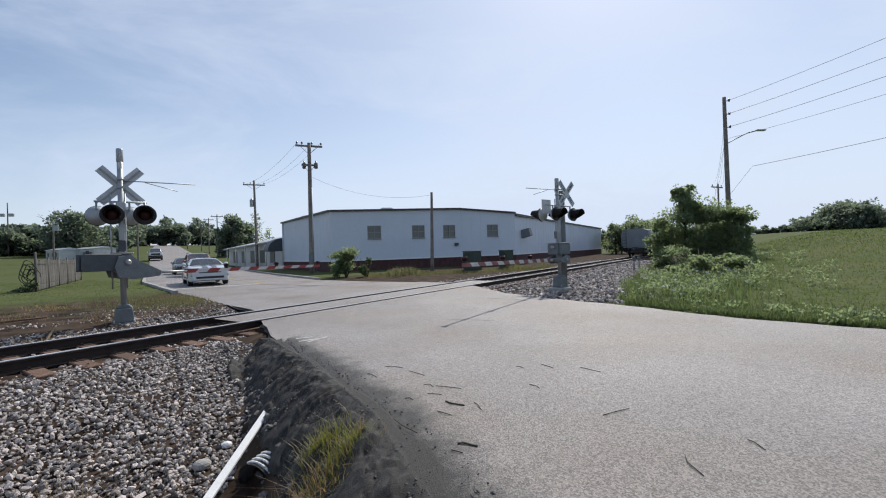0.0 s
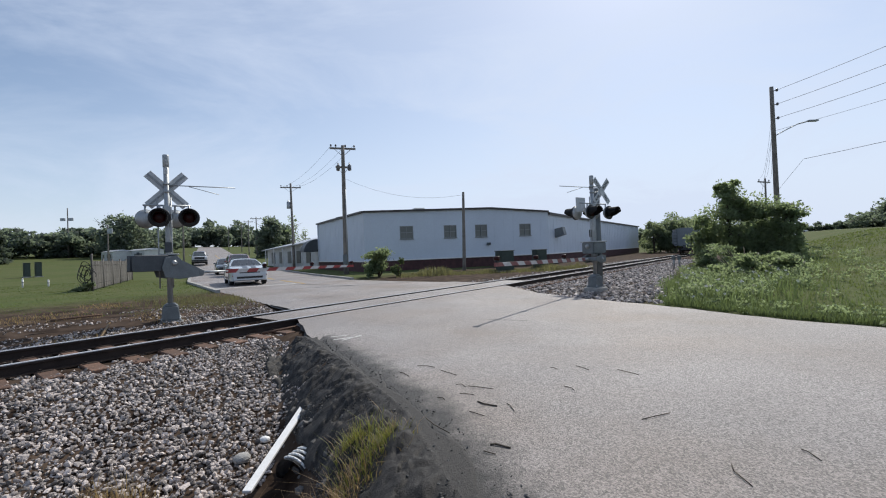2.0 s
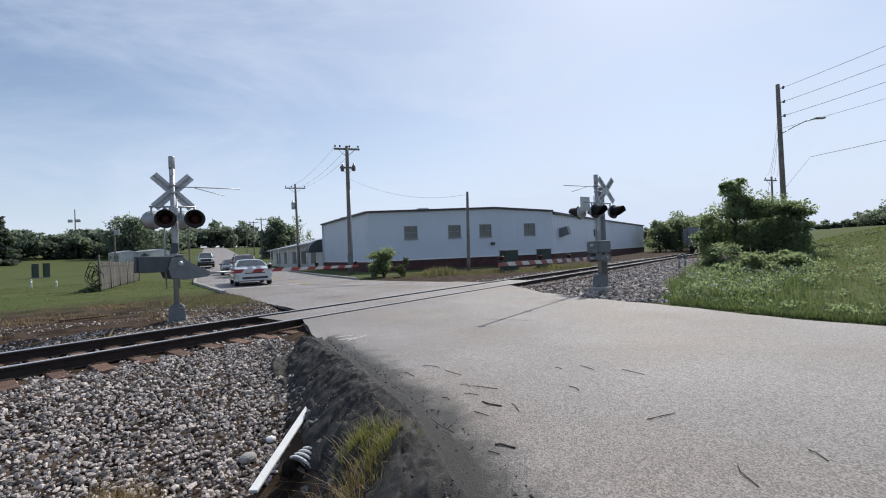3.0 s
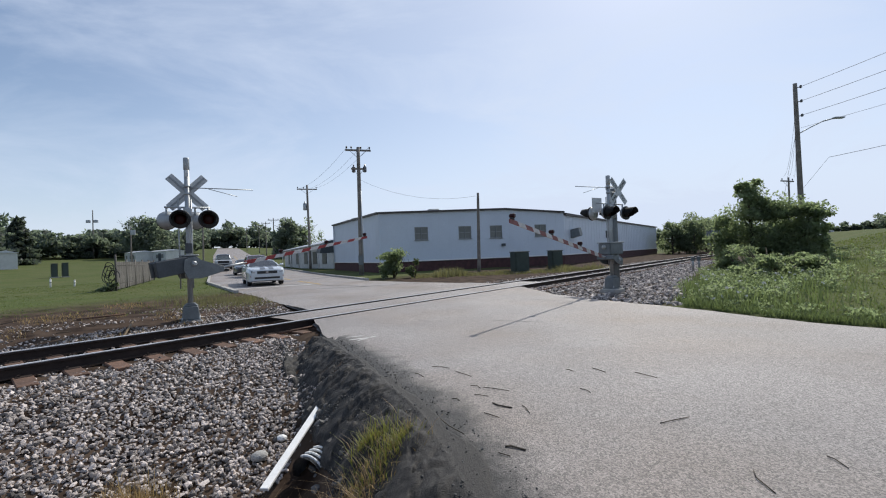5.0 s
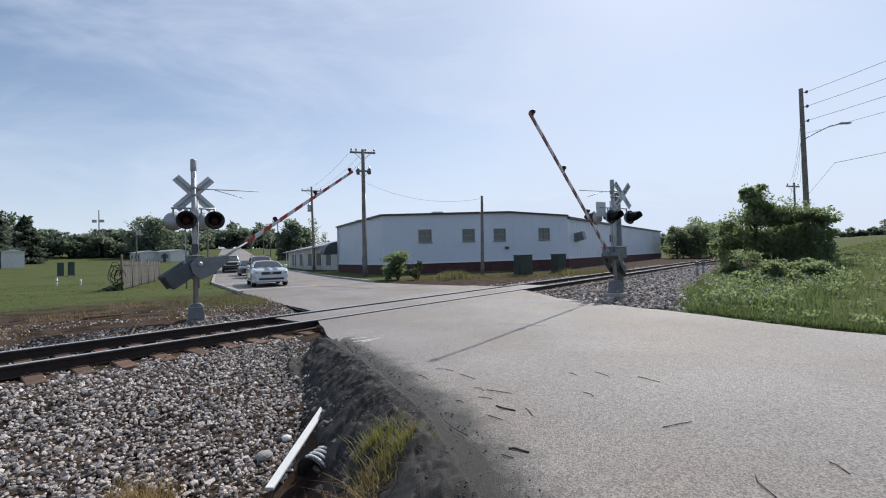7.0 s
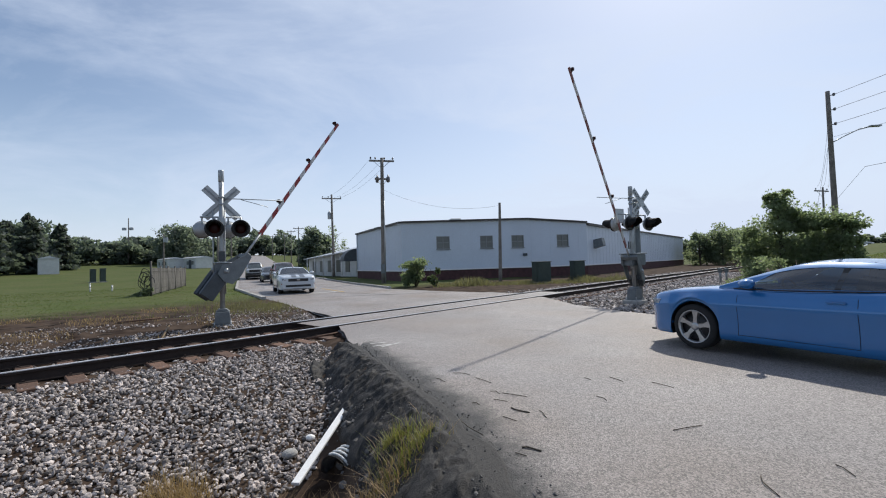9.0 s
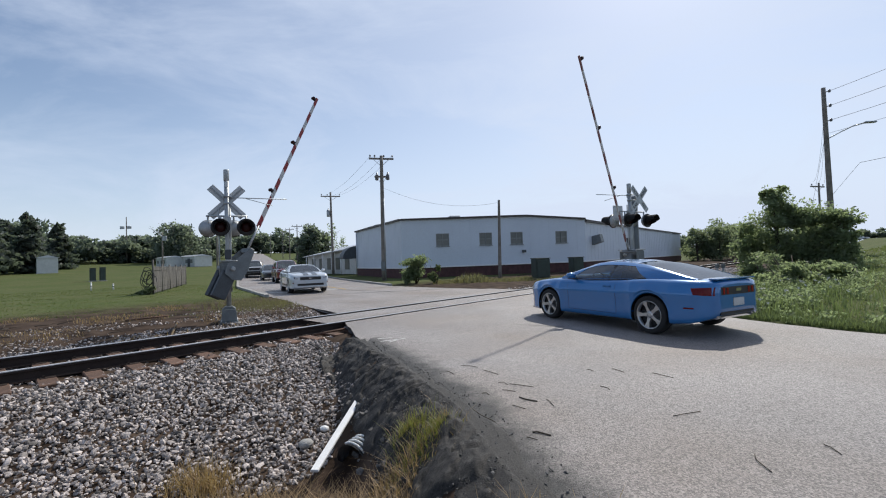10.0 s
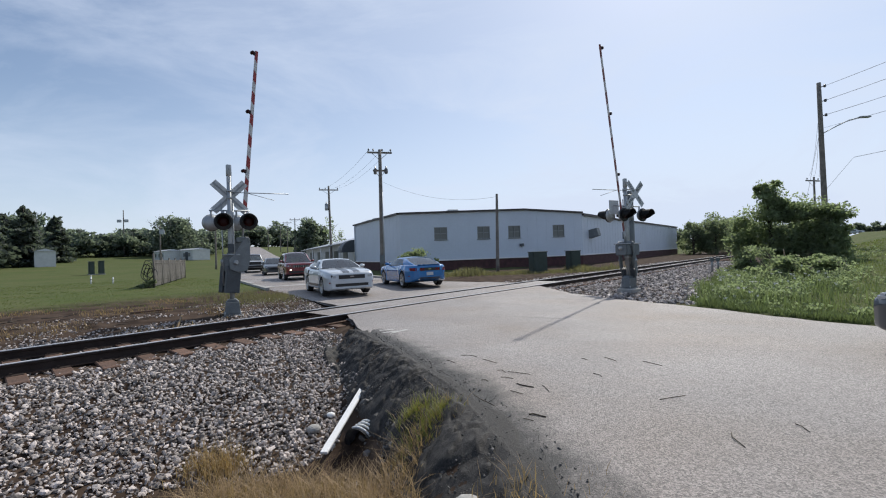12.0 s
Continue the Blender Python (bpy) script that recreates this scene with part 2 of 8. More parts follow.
def box(bm, cx, cy, cz, sx, sy, sz, m=None, mi=0):
    v = []
    for dx, dy, dz in ((-1, -1, -1), (1, -1, -1), (1, 1, -1), (-1, 1, -1), (-1, -1, 1), (1, -1, 1), (1, 1, 1), (-1, 1, 1)):
        p = Vector((cx + dx * sx / 2, cy + dy * sy / 2, cz + dz * sz / 2))
        v.append(bm.verts.new(m @ p if m else p))
    for f in ((0, 3, 2, 1), (4, 5, 6, 7), (0, 1, 5, 4), (1, 2, 6, 5), (2, 3, 7, 6), (3, 0, 4, 7)):
        bm.faces.new([v[i] for i in f]).material_index = mi
    return v


def bevelled(bm, w=0.01, seg=1):
    bmesh.ops.bevel(bm, geom=bm.edges[:], offset=w, segments=seg, affect="EDGES", clamp_overlap=True)
    return bm


def B():
    return bmesh.new()


def ring(c, u, v, r, n):
    return [Vector(c) + (u * math.cos(2 * math.pi * i / n) + v * math.sin(2 * math.pi * i / n)) * r for i in range(n)]


def tube(bm, p0, p1, r0, r1=None, n=10, caps=True, mi=0):
    r1 = r0 if r1 is None else r1
    p0, p1 = Vector(p0), Vector(p1)
    w = (p1 - p0).normalized()
    u = w.orthogonal().normalized()
    v = w.cross(u)
    a = [bm.verts.new(p) for p in ring(p0, u, v, r0, n)]
    b = [bm.verts.new(p) for p in ring(p1, u, v, r1, n)]
    for i in range(n):
        f = bm.faces.new((a[i], a[(i + 1) % n], b[(i + 1) % n], b[i]))
        f.material_index, f.smooth = mi, True
    if caps:
        bm.faces.new(a[::-1]).material_index = mi
        bm.faces.new(b).material_index = mi


def lathe(bm, p, axis, prof, n=20, mi=0, caps=True):
    """Turn a profile of (along, radius) round the axis from p."""
    w = Vector(axis).normalized()
    u = w.orthogonal().normalized()
    v = w.cross(u)
    rows = [[bm.verts.new(q) for q in ring(Vector(p) + w * h, u, v, max(r, 0.0005), n)] for h, r in prof]
    for a, b in zip(rows, rows[1:]):
        for i in range(n):
            f = bm.faces.new((a[i], a[(i + 1) % n], b[(i + 1) % n], b[i]))
            f.material_index, f.smooth = mi, True
    if caps:
        bm.faces.new(rows[0][::-1]).material_index = mi
        bm.faces.new(rows[-1]).material_index = mi


def extrude_poly(bm, pts, depth, m=None, mi=0):
    """A flat outline of (a, b) in the local xz plane, thick along local y."""
    m = m or Matrix()
    f0 = [bm.verts.new(m @ Vector((a, -depth / 2, b))) for a, b in pts]
    f1 = [bm.verts.new(m @ Vector((a, depth / 2, b))) for a, b in pts]
    n = len(pts)
    bm.faces.new(f0).material_index = mi
    bm.faces.new(f1[::-1]).material_index = mi
    for i in range(n):
        bm.faces.new((f0[i], f1[i], f1[(i + 1) % n], f0[(i + 1) % n])).material_index = mi


def raw(name, verts, faces, mat, parent=None, smooth=False):
    """A mesh from arrays."""
    me = bpy.data.meshes.new(name)
    verts, faces = np.asarray(verts, dtype=np.float32), np.asarray(faces, dtype=np.int32)
    k = faces.shape[1]
    me.vertices.add(len(verts))
    me.vertices.foreach_set("co", verts.ravel())
    me.loops.add(faces.size)
    me.loops.foreach_set("vertex_index", faces.ravel())
    me.polygons.add(len(faces))
    me.polygons.foreach_set("loop_start", np.arange(0, faces.size, k, dtype=np.int32))
    me.polygons.foreach_set("use_smooth", np.full(len(faces), smooth))
    me.update(calc_edges=True)
    me.materials.append(mat)
    ob = new(name, me)
    if parent:
        ob.parent = parent
    return ob


def sstep(a, b, v):
    t = np.clip((np.asarray(v, dtype=float) - a) / (b - a), 0, 1)
    return t * t * (3 - 2 * t)


# ---- the lie of the land ----
DX, DY = 0.664, 0.748          # along the track
RAIL_NEAR, RAIL_FAR, RAIL_Z = 9.02, 10.53, 0.08
MID = (RAIL_NEAR + RAIL_FAR) / 2


def track_xy(s, n):
    return s * DX - n * DY, s * DY + n * DX


# road edges from behind the viewer to the hill: left x, left y, right x, right y
ROAD = [(4.5, -22, 28, -22), (1.4, -6, 15.5, -5), (0.6, 0, 11, 1.0), (0.3, 2.5, 9.2, 4), (-0.17, 4.41, 7.5, 6.8), (-1.12, 6.6, 6.47, 8.44),
        (-2.15, 8.55, 5.7, 10.5), (-3.0, 10.8, 4.5, 12.8), (-3.66, 12.5, 3.7, 15), (-5.2, 14.9, 3.0, 18.4),
        (-6.9, 17.3, 1.6, 21.0), (-8.4, 19.2, -1.0, 22.6), (-11, 23, -3.9, 24.8), (-14.3, 28, -7.2, 31), (-18.4, 36, -10.4, 37.5),
        (-23.5, 46, -14.8, 47), (-33, 65, -24.5, 66), (-54, 106, -45, 107), (-95, 190, -86, 191), (-125, 240, -116, 245)]
LY, LX = [r[1] for r in ROAD], [r[0] for r in ROAD]
RY, RX = [r[3] for r in ROAD], [r[2] for r in ROAD]


def far_rise(n):
    return np.interp(n, [12, 20, 45, 52, 60, 72, 100, 200, 300, 600, 4000], [0, 0.12, 0.16, 0.27, 0.7, 1.2, 2.4, 7.5, 11, 14, 14])


def road_height(x, y):
    x, y = np.asarray(x, float), np.asarray(y, float)
    n = -DY * x + DX * y
    return np.clip(0.12 - 0.0165 * y, 0, 0.2) + far_rise(n)


def land(x, y):
    x, y = np.asarray(x, float), np.asarray(y, float)
    n, s = -DY * x + DX * y, DX * x + DY * y
    lx, rx = np.interp(y, LY, LX), np.interp(y, RY, RX)
    zr = road_height(x, y)
    # right of the road: embankment, low along the track
    u = (x - 6.2) * 0.86 + (y - 9.0) * 0.5
    hill = np.interp(u, [0, 1.5, 8, 25, 60, 200, 2000], [-0.02, 0.1, 0.55, 1.9, 2.4, 4, 6]) * sstep(5.0, -5.0, n)
    right = np.where(n < 12, hill - 0.16 * sstep(2, 5, n), far_rise(n) - 0.05)
    # left of the road: shoulder, ditch, ballast bank
    e = lx - x
    shoulder = zr + np.interp(e, [0, 0.2, 0.5, 0.8, 1.05], [-0.02, -0.08, -0.27, -0.55, -0.88])
    bank = np.interp(n, [4.6, 7.9, 8.4], [-0.85, -0.17, -0.12])
    near_left = np.maximum(shoulder, bank)
    mound = np.interp(y, [1.5, 2.6, 3.3, 3.7, 4.1], [-0.12, -0.25, -0.42, -0.6, -0.95]) - 0.7 * sstep(-2.0, -3.1, x)
    near_left = np.maximum(near_left, np.where(e > 0.3, mound, -9))
    near_left = np.where(s < -9, np.maximum(near_left, -0.5), near_left)
    left = np.where(n < 8.4, near_left, np.where(n < 11.6, -0.12, -0.12 + 0.1 * sstep(11.6, 14, n) + far_rise(n)))
    z = np.where(x < lx, left, right)
    inside = (x > lx + 0.02) & (x < rx - 0.02)
    return np.where(inside, zr - 0.14, z)


def ground_z(x, y):
    return float(land(x, y))


def axis(lo, a, b, hi, step, grow=1.13):
    v = list(np.arange(a, b, step))
    d, q = step, b
    while q < hi:
        v.append(q)
        d *= grow
        q += d
    d, q = step, a
    while q > lo:
        d *= grow
        q -= d
        v.insert(0, q)
    return np.array(v)


# ---- ground, road, track ----


def ground_material():
    m = material("meadow_and_dirt", (0.074, 0.096, 0.032), 0.95, 0, 0.3, 0.35, 9, 0.5, color2=(0.096, 0.106, 0.043), bump_scale=14, spec=0.08)
    nodes, links = m.node_tree.nodes, m.node_tree.links
    b = nodes["Principled BSDF"]
    old = b.inputs["Base Color"].links[0].from_socket
    geo = nodes.new("ShaderNodeNewGeometry")
    dot = nodes.new("ShaderNodeVectorMath")
    dot.operation = "DOT_PRODUCT"
    dot.inputs[1].default_value = (-DY, DX, 0)
    links.new(geo.outputs["Position"], dot.inputs[0])
    nz = nodes.new("ShaderNodeTexNoise")
    nz.inputs["Scale"].default_value, nz.inputs["Detail"].default_value = 0.55, 6
    links.new(geo.outputs["Position"], nz.inputs["Vector"])
    add = nodes.new("ShaderNodeMath")
    add.operation = "MULTIPLY_ADD"
    add.inputs[1].default_value, add.inputs[2].default_value = 5.0, -2.5
    links.new(nz.outputs["Fac"], add.inputs[0])
    tot = nodes.new("ShaderNodeMath")
    links.new(dot.outputs["Value"], tot.inputs[0])
    links.new(add.outputs["Value"], tot.inputs[1])
    ramp = nodes.new("ShaderNodeValToRGB")
    nr = nodes.new("ShaderNodeMapRange")
    nr.inputs["From Min"].default_value, nr.inputs["From Max"].default_value = 0.0, 25.0
    links.new(tot.outputs["Value"], nr.inputs["Value"])
    links.new(nr.outputs["Result"], ramp.inputs["Fac"])
    el = ramp.color_ramp.elements
    el[0].position, el[0].color = 0.10, (0, 0, 0, 1)
    el[1].position, el[1].color = 0.16, (1, 1, 1, 1)
    e2 = el.new(0.74)
    e2.color = (1, 1, 1, 1)
    e3 = el.new(0.86)
    e3.color = (0, 0, 0, 1)
    soil = nodes.new("ShaderNodeTexNoise")
    soil.inputs["Scale"].default_value, soil.inputs["Detail"].default_value = 1.6, 9
    links.new(geo.outputs["Position"], soil.inputs["Vector"])
    sr = nodes.new("ShaderNodeValToRGB")
    sr.color_ramp.elements[0].position, sr.color_ramp.elements[1].position = 0.35, 0.68
    sr.color_ramp.elements[0].color, sr.color_ramp.elements[1].color = (0.022, 0.014, 0.010, 1), (0.096, 0.068, 0.050, 1)
    links.new(soil.outputs["Fac"], sr.inputs["Fac"])
    # bare ground left of the near road too
    sep = nodes.new("ShaderNodeSeparateXYZ")
    links.new(geo.outputs["Position"], sep.inputs["Vector"])
    mx = nodes.new("ShaderNodeMapRange")
    mx.inputs["From Min"].default_value, mx.inputs["From Max"].default_value = 1.4, 0.9
    links.new(sep.outputs["X"], mx.inputs["Value"])
    mn = nodes.new("ShaderNodeMapRange")
    mn.inputs["From Min"].default_value, mn.inputs["From Max"].default_value = 9.5, 9.0
    links.new(dot.outputs["Value"], mn.inputs["Value"])
    both = nodes.new("ShaderNodeMath")
    both.operation = "MULTIPLY"
    links.new(mx.outputs["Result"], both.inputs[0])
    links.new(mn.outputs["Result"], both.inputs[1])
    top = nodes.new("ShaderNodeMath")
    top.operation = "MAXIMUM"
    links.new(ramp.outputs["Color"], top.inputs[0])
    links.new(both.outputs["Value"], top.inputs[1])
    mix = nodes.new("ShaderNodeMixRGB")
    links.new(top.outputs["Value"], mix.inputs["Fac"])
    links.new(old, mix.inputs["Color1"])
    links.new(sr.outputs["Color"], mix.inputs["Color2"])
    links.new(mix.outputs["Color"], b.inputs["Base Color"])
    return m


def asphalt_material(name, light, dark, tarry):
    """Speckled asphalt; the attribute wear blends in the dark crumbling edge."""
    m = material(name, light, 0.62, 0, 0.16, 0.45, 220, 0.6, color2=dark, bump_scale=120, spec=0.5)
    nodes, links = m.node_tree.nodes, m.node_tree.links
    b = nodes["Principled BSDF"]
    old = b.inputs["Base Color"].links[0].from_socket
    geo = nodes.new("ShaderNodeNewGeometry")
    vor = nodes.new("ShaderNodeTexVoronoi")
    vor.inputs["Scale"].default_value = 88
    links.new(geo.outputs["Position"], vor.inputs["Vector"])
    bw = nodes.new("ShaderNodeRGBToBW")
    links.new(vor.outputs["Color"], bw.inputs["Color"])
    ramp = nodes.new("ShaderNodeValToRGB")
    ramp.color_ramp.elements[0].position, ramp.color_ramp.elements[1].position = 0.2, 0.85
    ramp.color_ramp.elements[0].color, ramp.color_ramp.elements[1].color = (0.45, 0.45, 0.45, 1), (1.7, 1.68, 1.65, 1)
    links.new(bw.outputs["Val"], ramp.inputs["Fac"])
    mul = nodes.new("ShaderNodeMixRGB")
    mul.blend_type = "MULTIPLY"
    mul.inputs["Fac"].default_value = 0.8
    att = nodes.new("ShaderNodeAttribute")
    att.attribute_name = "wear"
    nz = nodes.new("ShaderNodeTexNoise")
    nz.inputs["Scale"].default_value, nz.inputs["Detail"].default_value, nz.inputs["Roughness"].default_value = 3.2, 10, 0.7
    links.new(geo.outputs["Position"], nz.inputs["Vector"])
    add = nodes.new("ShaderNodeMath")
    add.operation = "MULTIPLY_ADD"
    add.inputs[1].default_value = 1.1
    links.new(nz.outputs["Fac"], add.inputs[0])
    links.new(att.outputs["Fac"], add.inputs[2])
    edge = nodes.new("ShaderNodeMapRange")
    edge.inputs["From Min"].default_value, edge.inputs["From Max"].default_value = 0.78, 1.32
    links.new(add.outputs["Value"], edge.inputs["Value"])
    dust = nodes.new("ShaderNodeTexNoise")
    dust.inputs["Scale"].default_value, dust.inputs["Detail"].default_value = 0.35, 5
    links.new(geo.outputs["Position"], dust.inputs["Vector"])
    dr = nodes.new("ShaderNodeValToRGB")
    dr.color_ramp.elements[0].position, dr.color_ramp.elements[1].position = 0.42, 0.68
    dr.color_ramp.elements[0].color, dr.color_ramp.elements[1].color = (1, 1, 1, 1), (0.86, 0.78, 0.70, 1)
    links.new(dust.outputs["Fac"], dr.inputs["Fac"])
    tint = nodes.new("ShaderNodeMixRGB")
    tint.blend_type = "MULTIPLY"
    tint.inputs["Fac"].default_value = 1.0
    links.new(old, tint.inputs["Color1"])
    links.new(dr.outputs["Color"], tint.inputs["Color2"])
    tar = nodes.new("ShaderNodeMixRGB")
    tar.inputs["Color2"].default_value = (*tarry, 1)
    links.new(edge.outputs["Result"], tar.inputs["Fac"])
    links.new(tint.outputs["Color"], tar.inputs["Color1"])
    links.new(tar.outputs["Color"], mul.inputs["Color1"])
    links.new(ramp.outputs["Color"], mul.inputs["Color2"])
    links.new(mul.outputs["Color"], b.inputs["Base Color"])
    return m


MAT["ground"] = ground_material()
MAT["asphalt"] = asphalt_material("worn_grey_asphalt", (0.262, 0.243, 0.238), (0.212, 0.196, 0.191), (0.017, 0.016, 0.0155))
MAT["asphalt_dark"] = asphalt_material("broken_shoulder_asphalt", (0.16, 0.148, 0.14), (0.12, 0.11, 0.10), (0.022, 0.020, 0.0185))
MAT["asphalt_dark"].node_tree.nodes["Principled BSDF"].inputs["Roughness"].default_value = 0.7
MAT["asphalt_dark"].node_tree.nodes["Principled BSDF"].inputs["Specular IOR Level"].default_value = 0.42


def build_ground():
    xs = axis(-2600, -11, 11, 2600, 0.16)
    ys = axis(-400, -1.5, 20, 2600, 0.16)
    X, Y = np.meshgrid(xs, ys)
    Z = land(X, Y)
    rough = np.random.rand(*Z.shape) - 0.5
    fine = (np.abs(X) < 25) & (Y > -5) & (Y < 45)
    Z = Z + np.where(fine, rough * 0.035, 0)
    nx, ny = len(xs), len(ys)
    i = np.arange(nx * ny).reshape(ny, nx)
    F = np.stack([i[:-1, :-1], i[:-1, 1:], i[1:, 1:], i[1:, :-1]], -1).reshape(-1, 4)
    ob = raw("ground", np.stack([X, Y, Z], -1).reshape(-1, 3), F, MAT["ground"], smooth=True)
    tagged(ob, "mown green grass with bare brown dirt beside the track", "ground", kind="structure")


def strip(name, rows, mat, across=24, lift=0.0, along=0.5, label="", crown=0.0, zf=road_height, edge=0.0, wear=None):
    """A draped sheet between two edge lines given as left x, left y, right x, right y."""
    pts = []
    for a, b in zip(rows, rows[1:]):
        d = max(math.hypot(b[0] - a[0], b[1] - a[1]), math.hypot(b[2] - a[2], b[3] - a[3]))
        k = max(1, int(d / along)) if d < 30 else int(30 / along)
        for i in range(k):
            t = i / k
            pts.append([a[j] + (b[j] - a[j]) * t for j in range(4)])
    pts.append(rows[-1])
    V = []
    for lx, ly, rx, ry in pts:
        j = (noise.noise((lx * 2.3, ly * 2.3, 1)) * edge, noise.noise((rx * 2.3, ry * 2.3, 5)) * edge)
        for c in range(across + 1):
            t = c / across
            x, y = lx + j[0] + (rx + j[1] - lx - j[0]) * t, ly + (ry - ly) * t
            V.append((x, y, float(zf(x, y)) + lift + crown * (1 - (2 * t - 1) ** 2) - (0.03 if c in (0, across) else 0)))
    n = across + 1
    i = np.arange(len(V)).reshape(-1, n)
    F = np.stack([i[:-1, :-1], i[:-1, 1:], i[1:, 1:], i[1:, :-1]], -1).reshape(-1, 4)
    ob = raw(name, V, F, mat, smooth=True)
    if wear:
        at = ob.data.attributes.new("wear", "FLOAT", "POINT")
        at.data.foreach_set("value", np.array([wear(p[0], p[1]) for p in V], dtype=np.float32))
    return tagged(ob, label, "road", kind="structure")


def edge_wear(x, y):
    if y > 11:
        return 0.0
    d = x - float(np.interp(y, LY, LX))
    return float(1 - sstep(-0.1, 0.95, d)) * float(1 - sstep(8.5, 11, y))


def build_road():
    strip("road", ROAD, MAT["asphalt"], 28, 0.0, 0.35, "worn light grey asphalt road over the crossing", edge=0.12, wear=edge_wear)
    # dark crumbling shoulder towards the ditch
    sh = [(x - w, y, x + 0.12, y) for x, y, w in ((0.75, -1, 0.5), (0.5, 1.0, 0.7), (0.34, 2.5, 0.78), (0.1, 3.6, 0.78), (-0.17, 4.41, 0.8), (-0.6, 5.4, 0.85),
                                                  (-1.12, 6.6, 0.85), (-1.7, 7.7, 0.85), (-2.1, 8.5, 0.75))]
    def broken(x, y):
        """Lumpy, cracked fall from the road edge into the ditch."""
        lx = float(np.interp(y, LY, LX))
        if x > lx:
            base = max(float(land(x, y)), float(road_height(x, y)) - 0.032)
        else:
            base = float(land(x, y))
        out = float(sstep(-0.05, 0.2, lx - x))
        lump = 0.034 * noise.noise((x * 4.5, y * 4.5, 3)) + 0.022 * noise.noise((x * 12, y * 9, 7)) + 0.013 * noise.noise((x * 31, y * 31, 11))
        ridge = 0.045 * max(0.0, 0.35 - abs(noise.noise((x * 3.1 + 5, y * 2.2, 2)))) * math.copysign(1, noise.noise((x * 6, y * 5, 8)))
        step = 0.03 * math.floor(2.5 * noise.noise((x * 2.2, y * 2.6, 21)))
        return base + out * (max(-0.03, lump + ridge + step + 0.02)) + 0.004 * noise.noise((x * 45, y * 45, 4))

    strip("road_shoulder", sh, MAT["asphalt_dark"], 46, 0.035, 0.028, "dark crumbling asphalt shoulder falling to the ditch",
          zf=broken, edge=0.12, wear=lambda x, y: 1.0)


def rail_profile():
    h, w = 0.172, 0.036
    return [(-0.07, 0), (0.07, 0), (0.07, 0.012), (0.012, 0.03), (0.009, 0.125), (w, 0.138), (w, h - 0.008), (0.028, h), (-0.028, h), (-w, h - 0.008),
            (-w, 0.138), (-0.009, 0.125), (-0.012, 0.03), (-0.07, 0.012)]


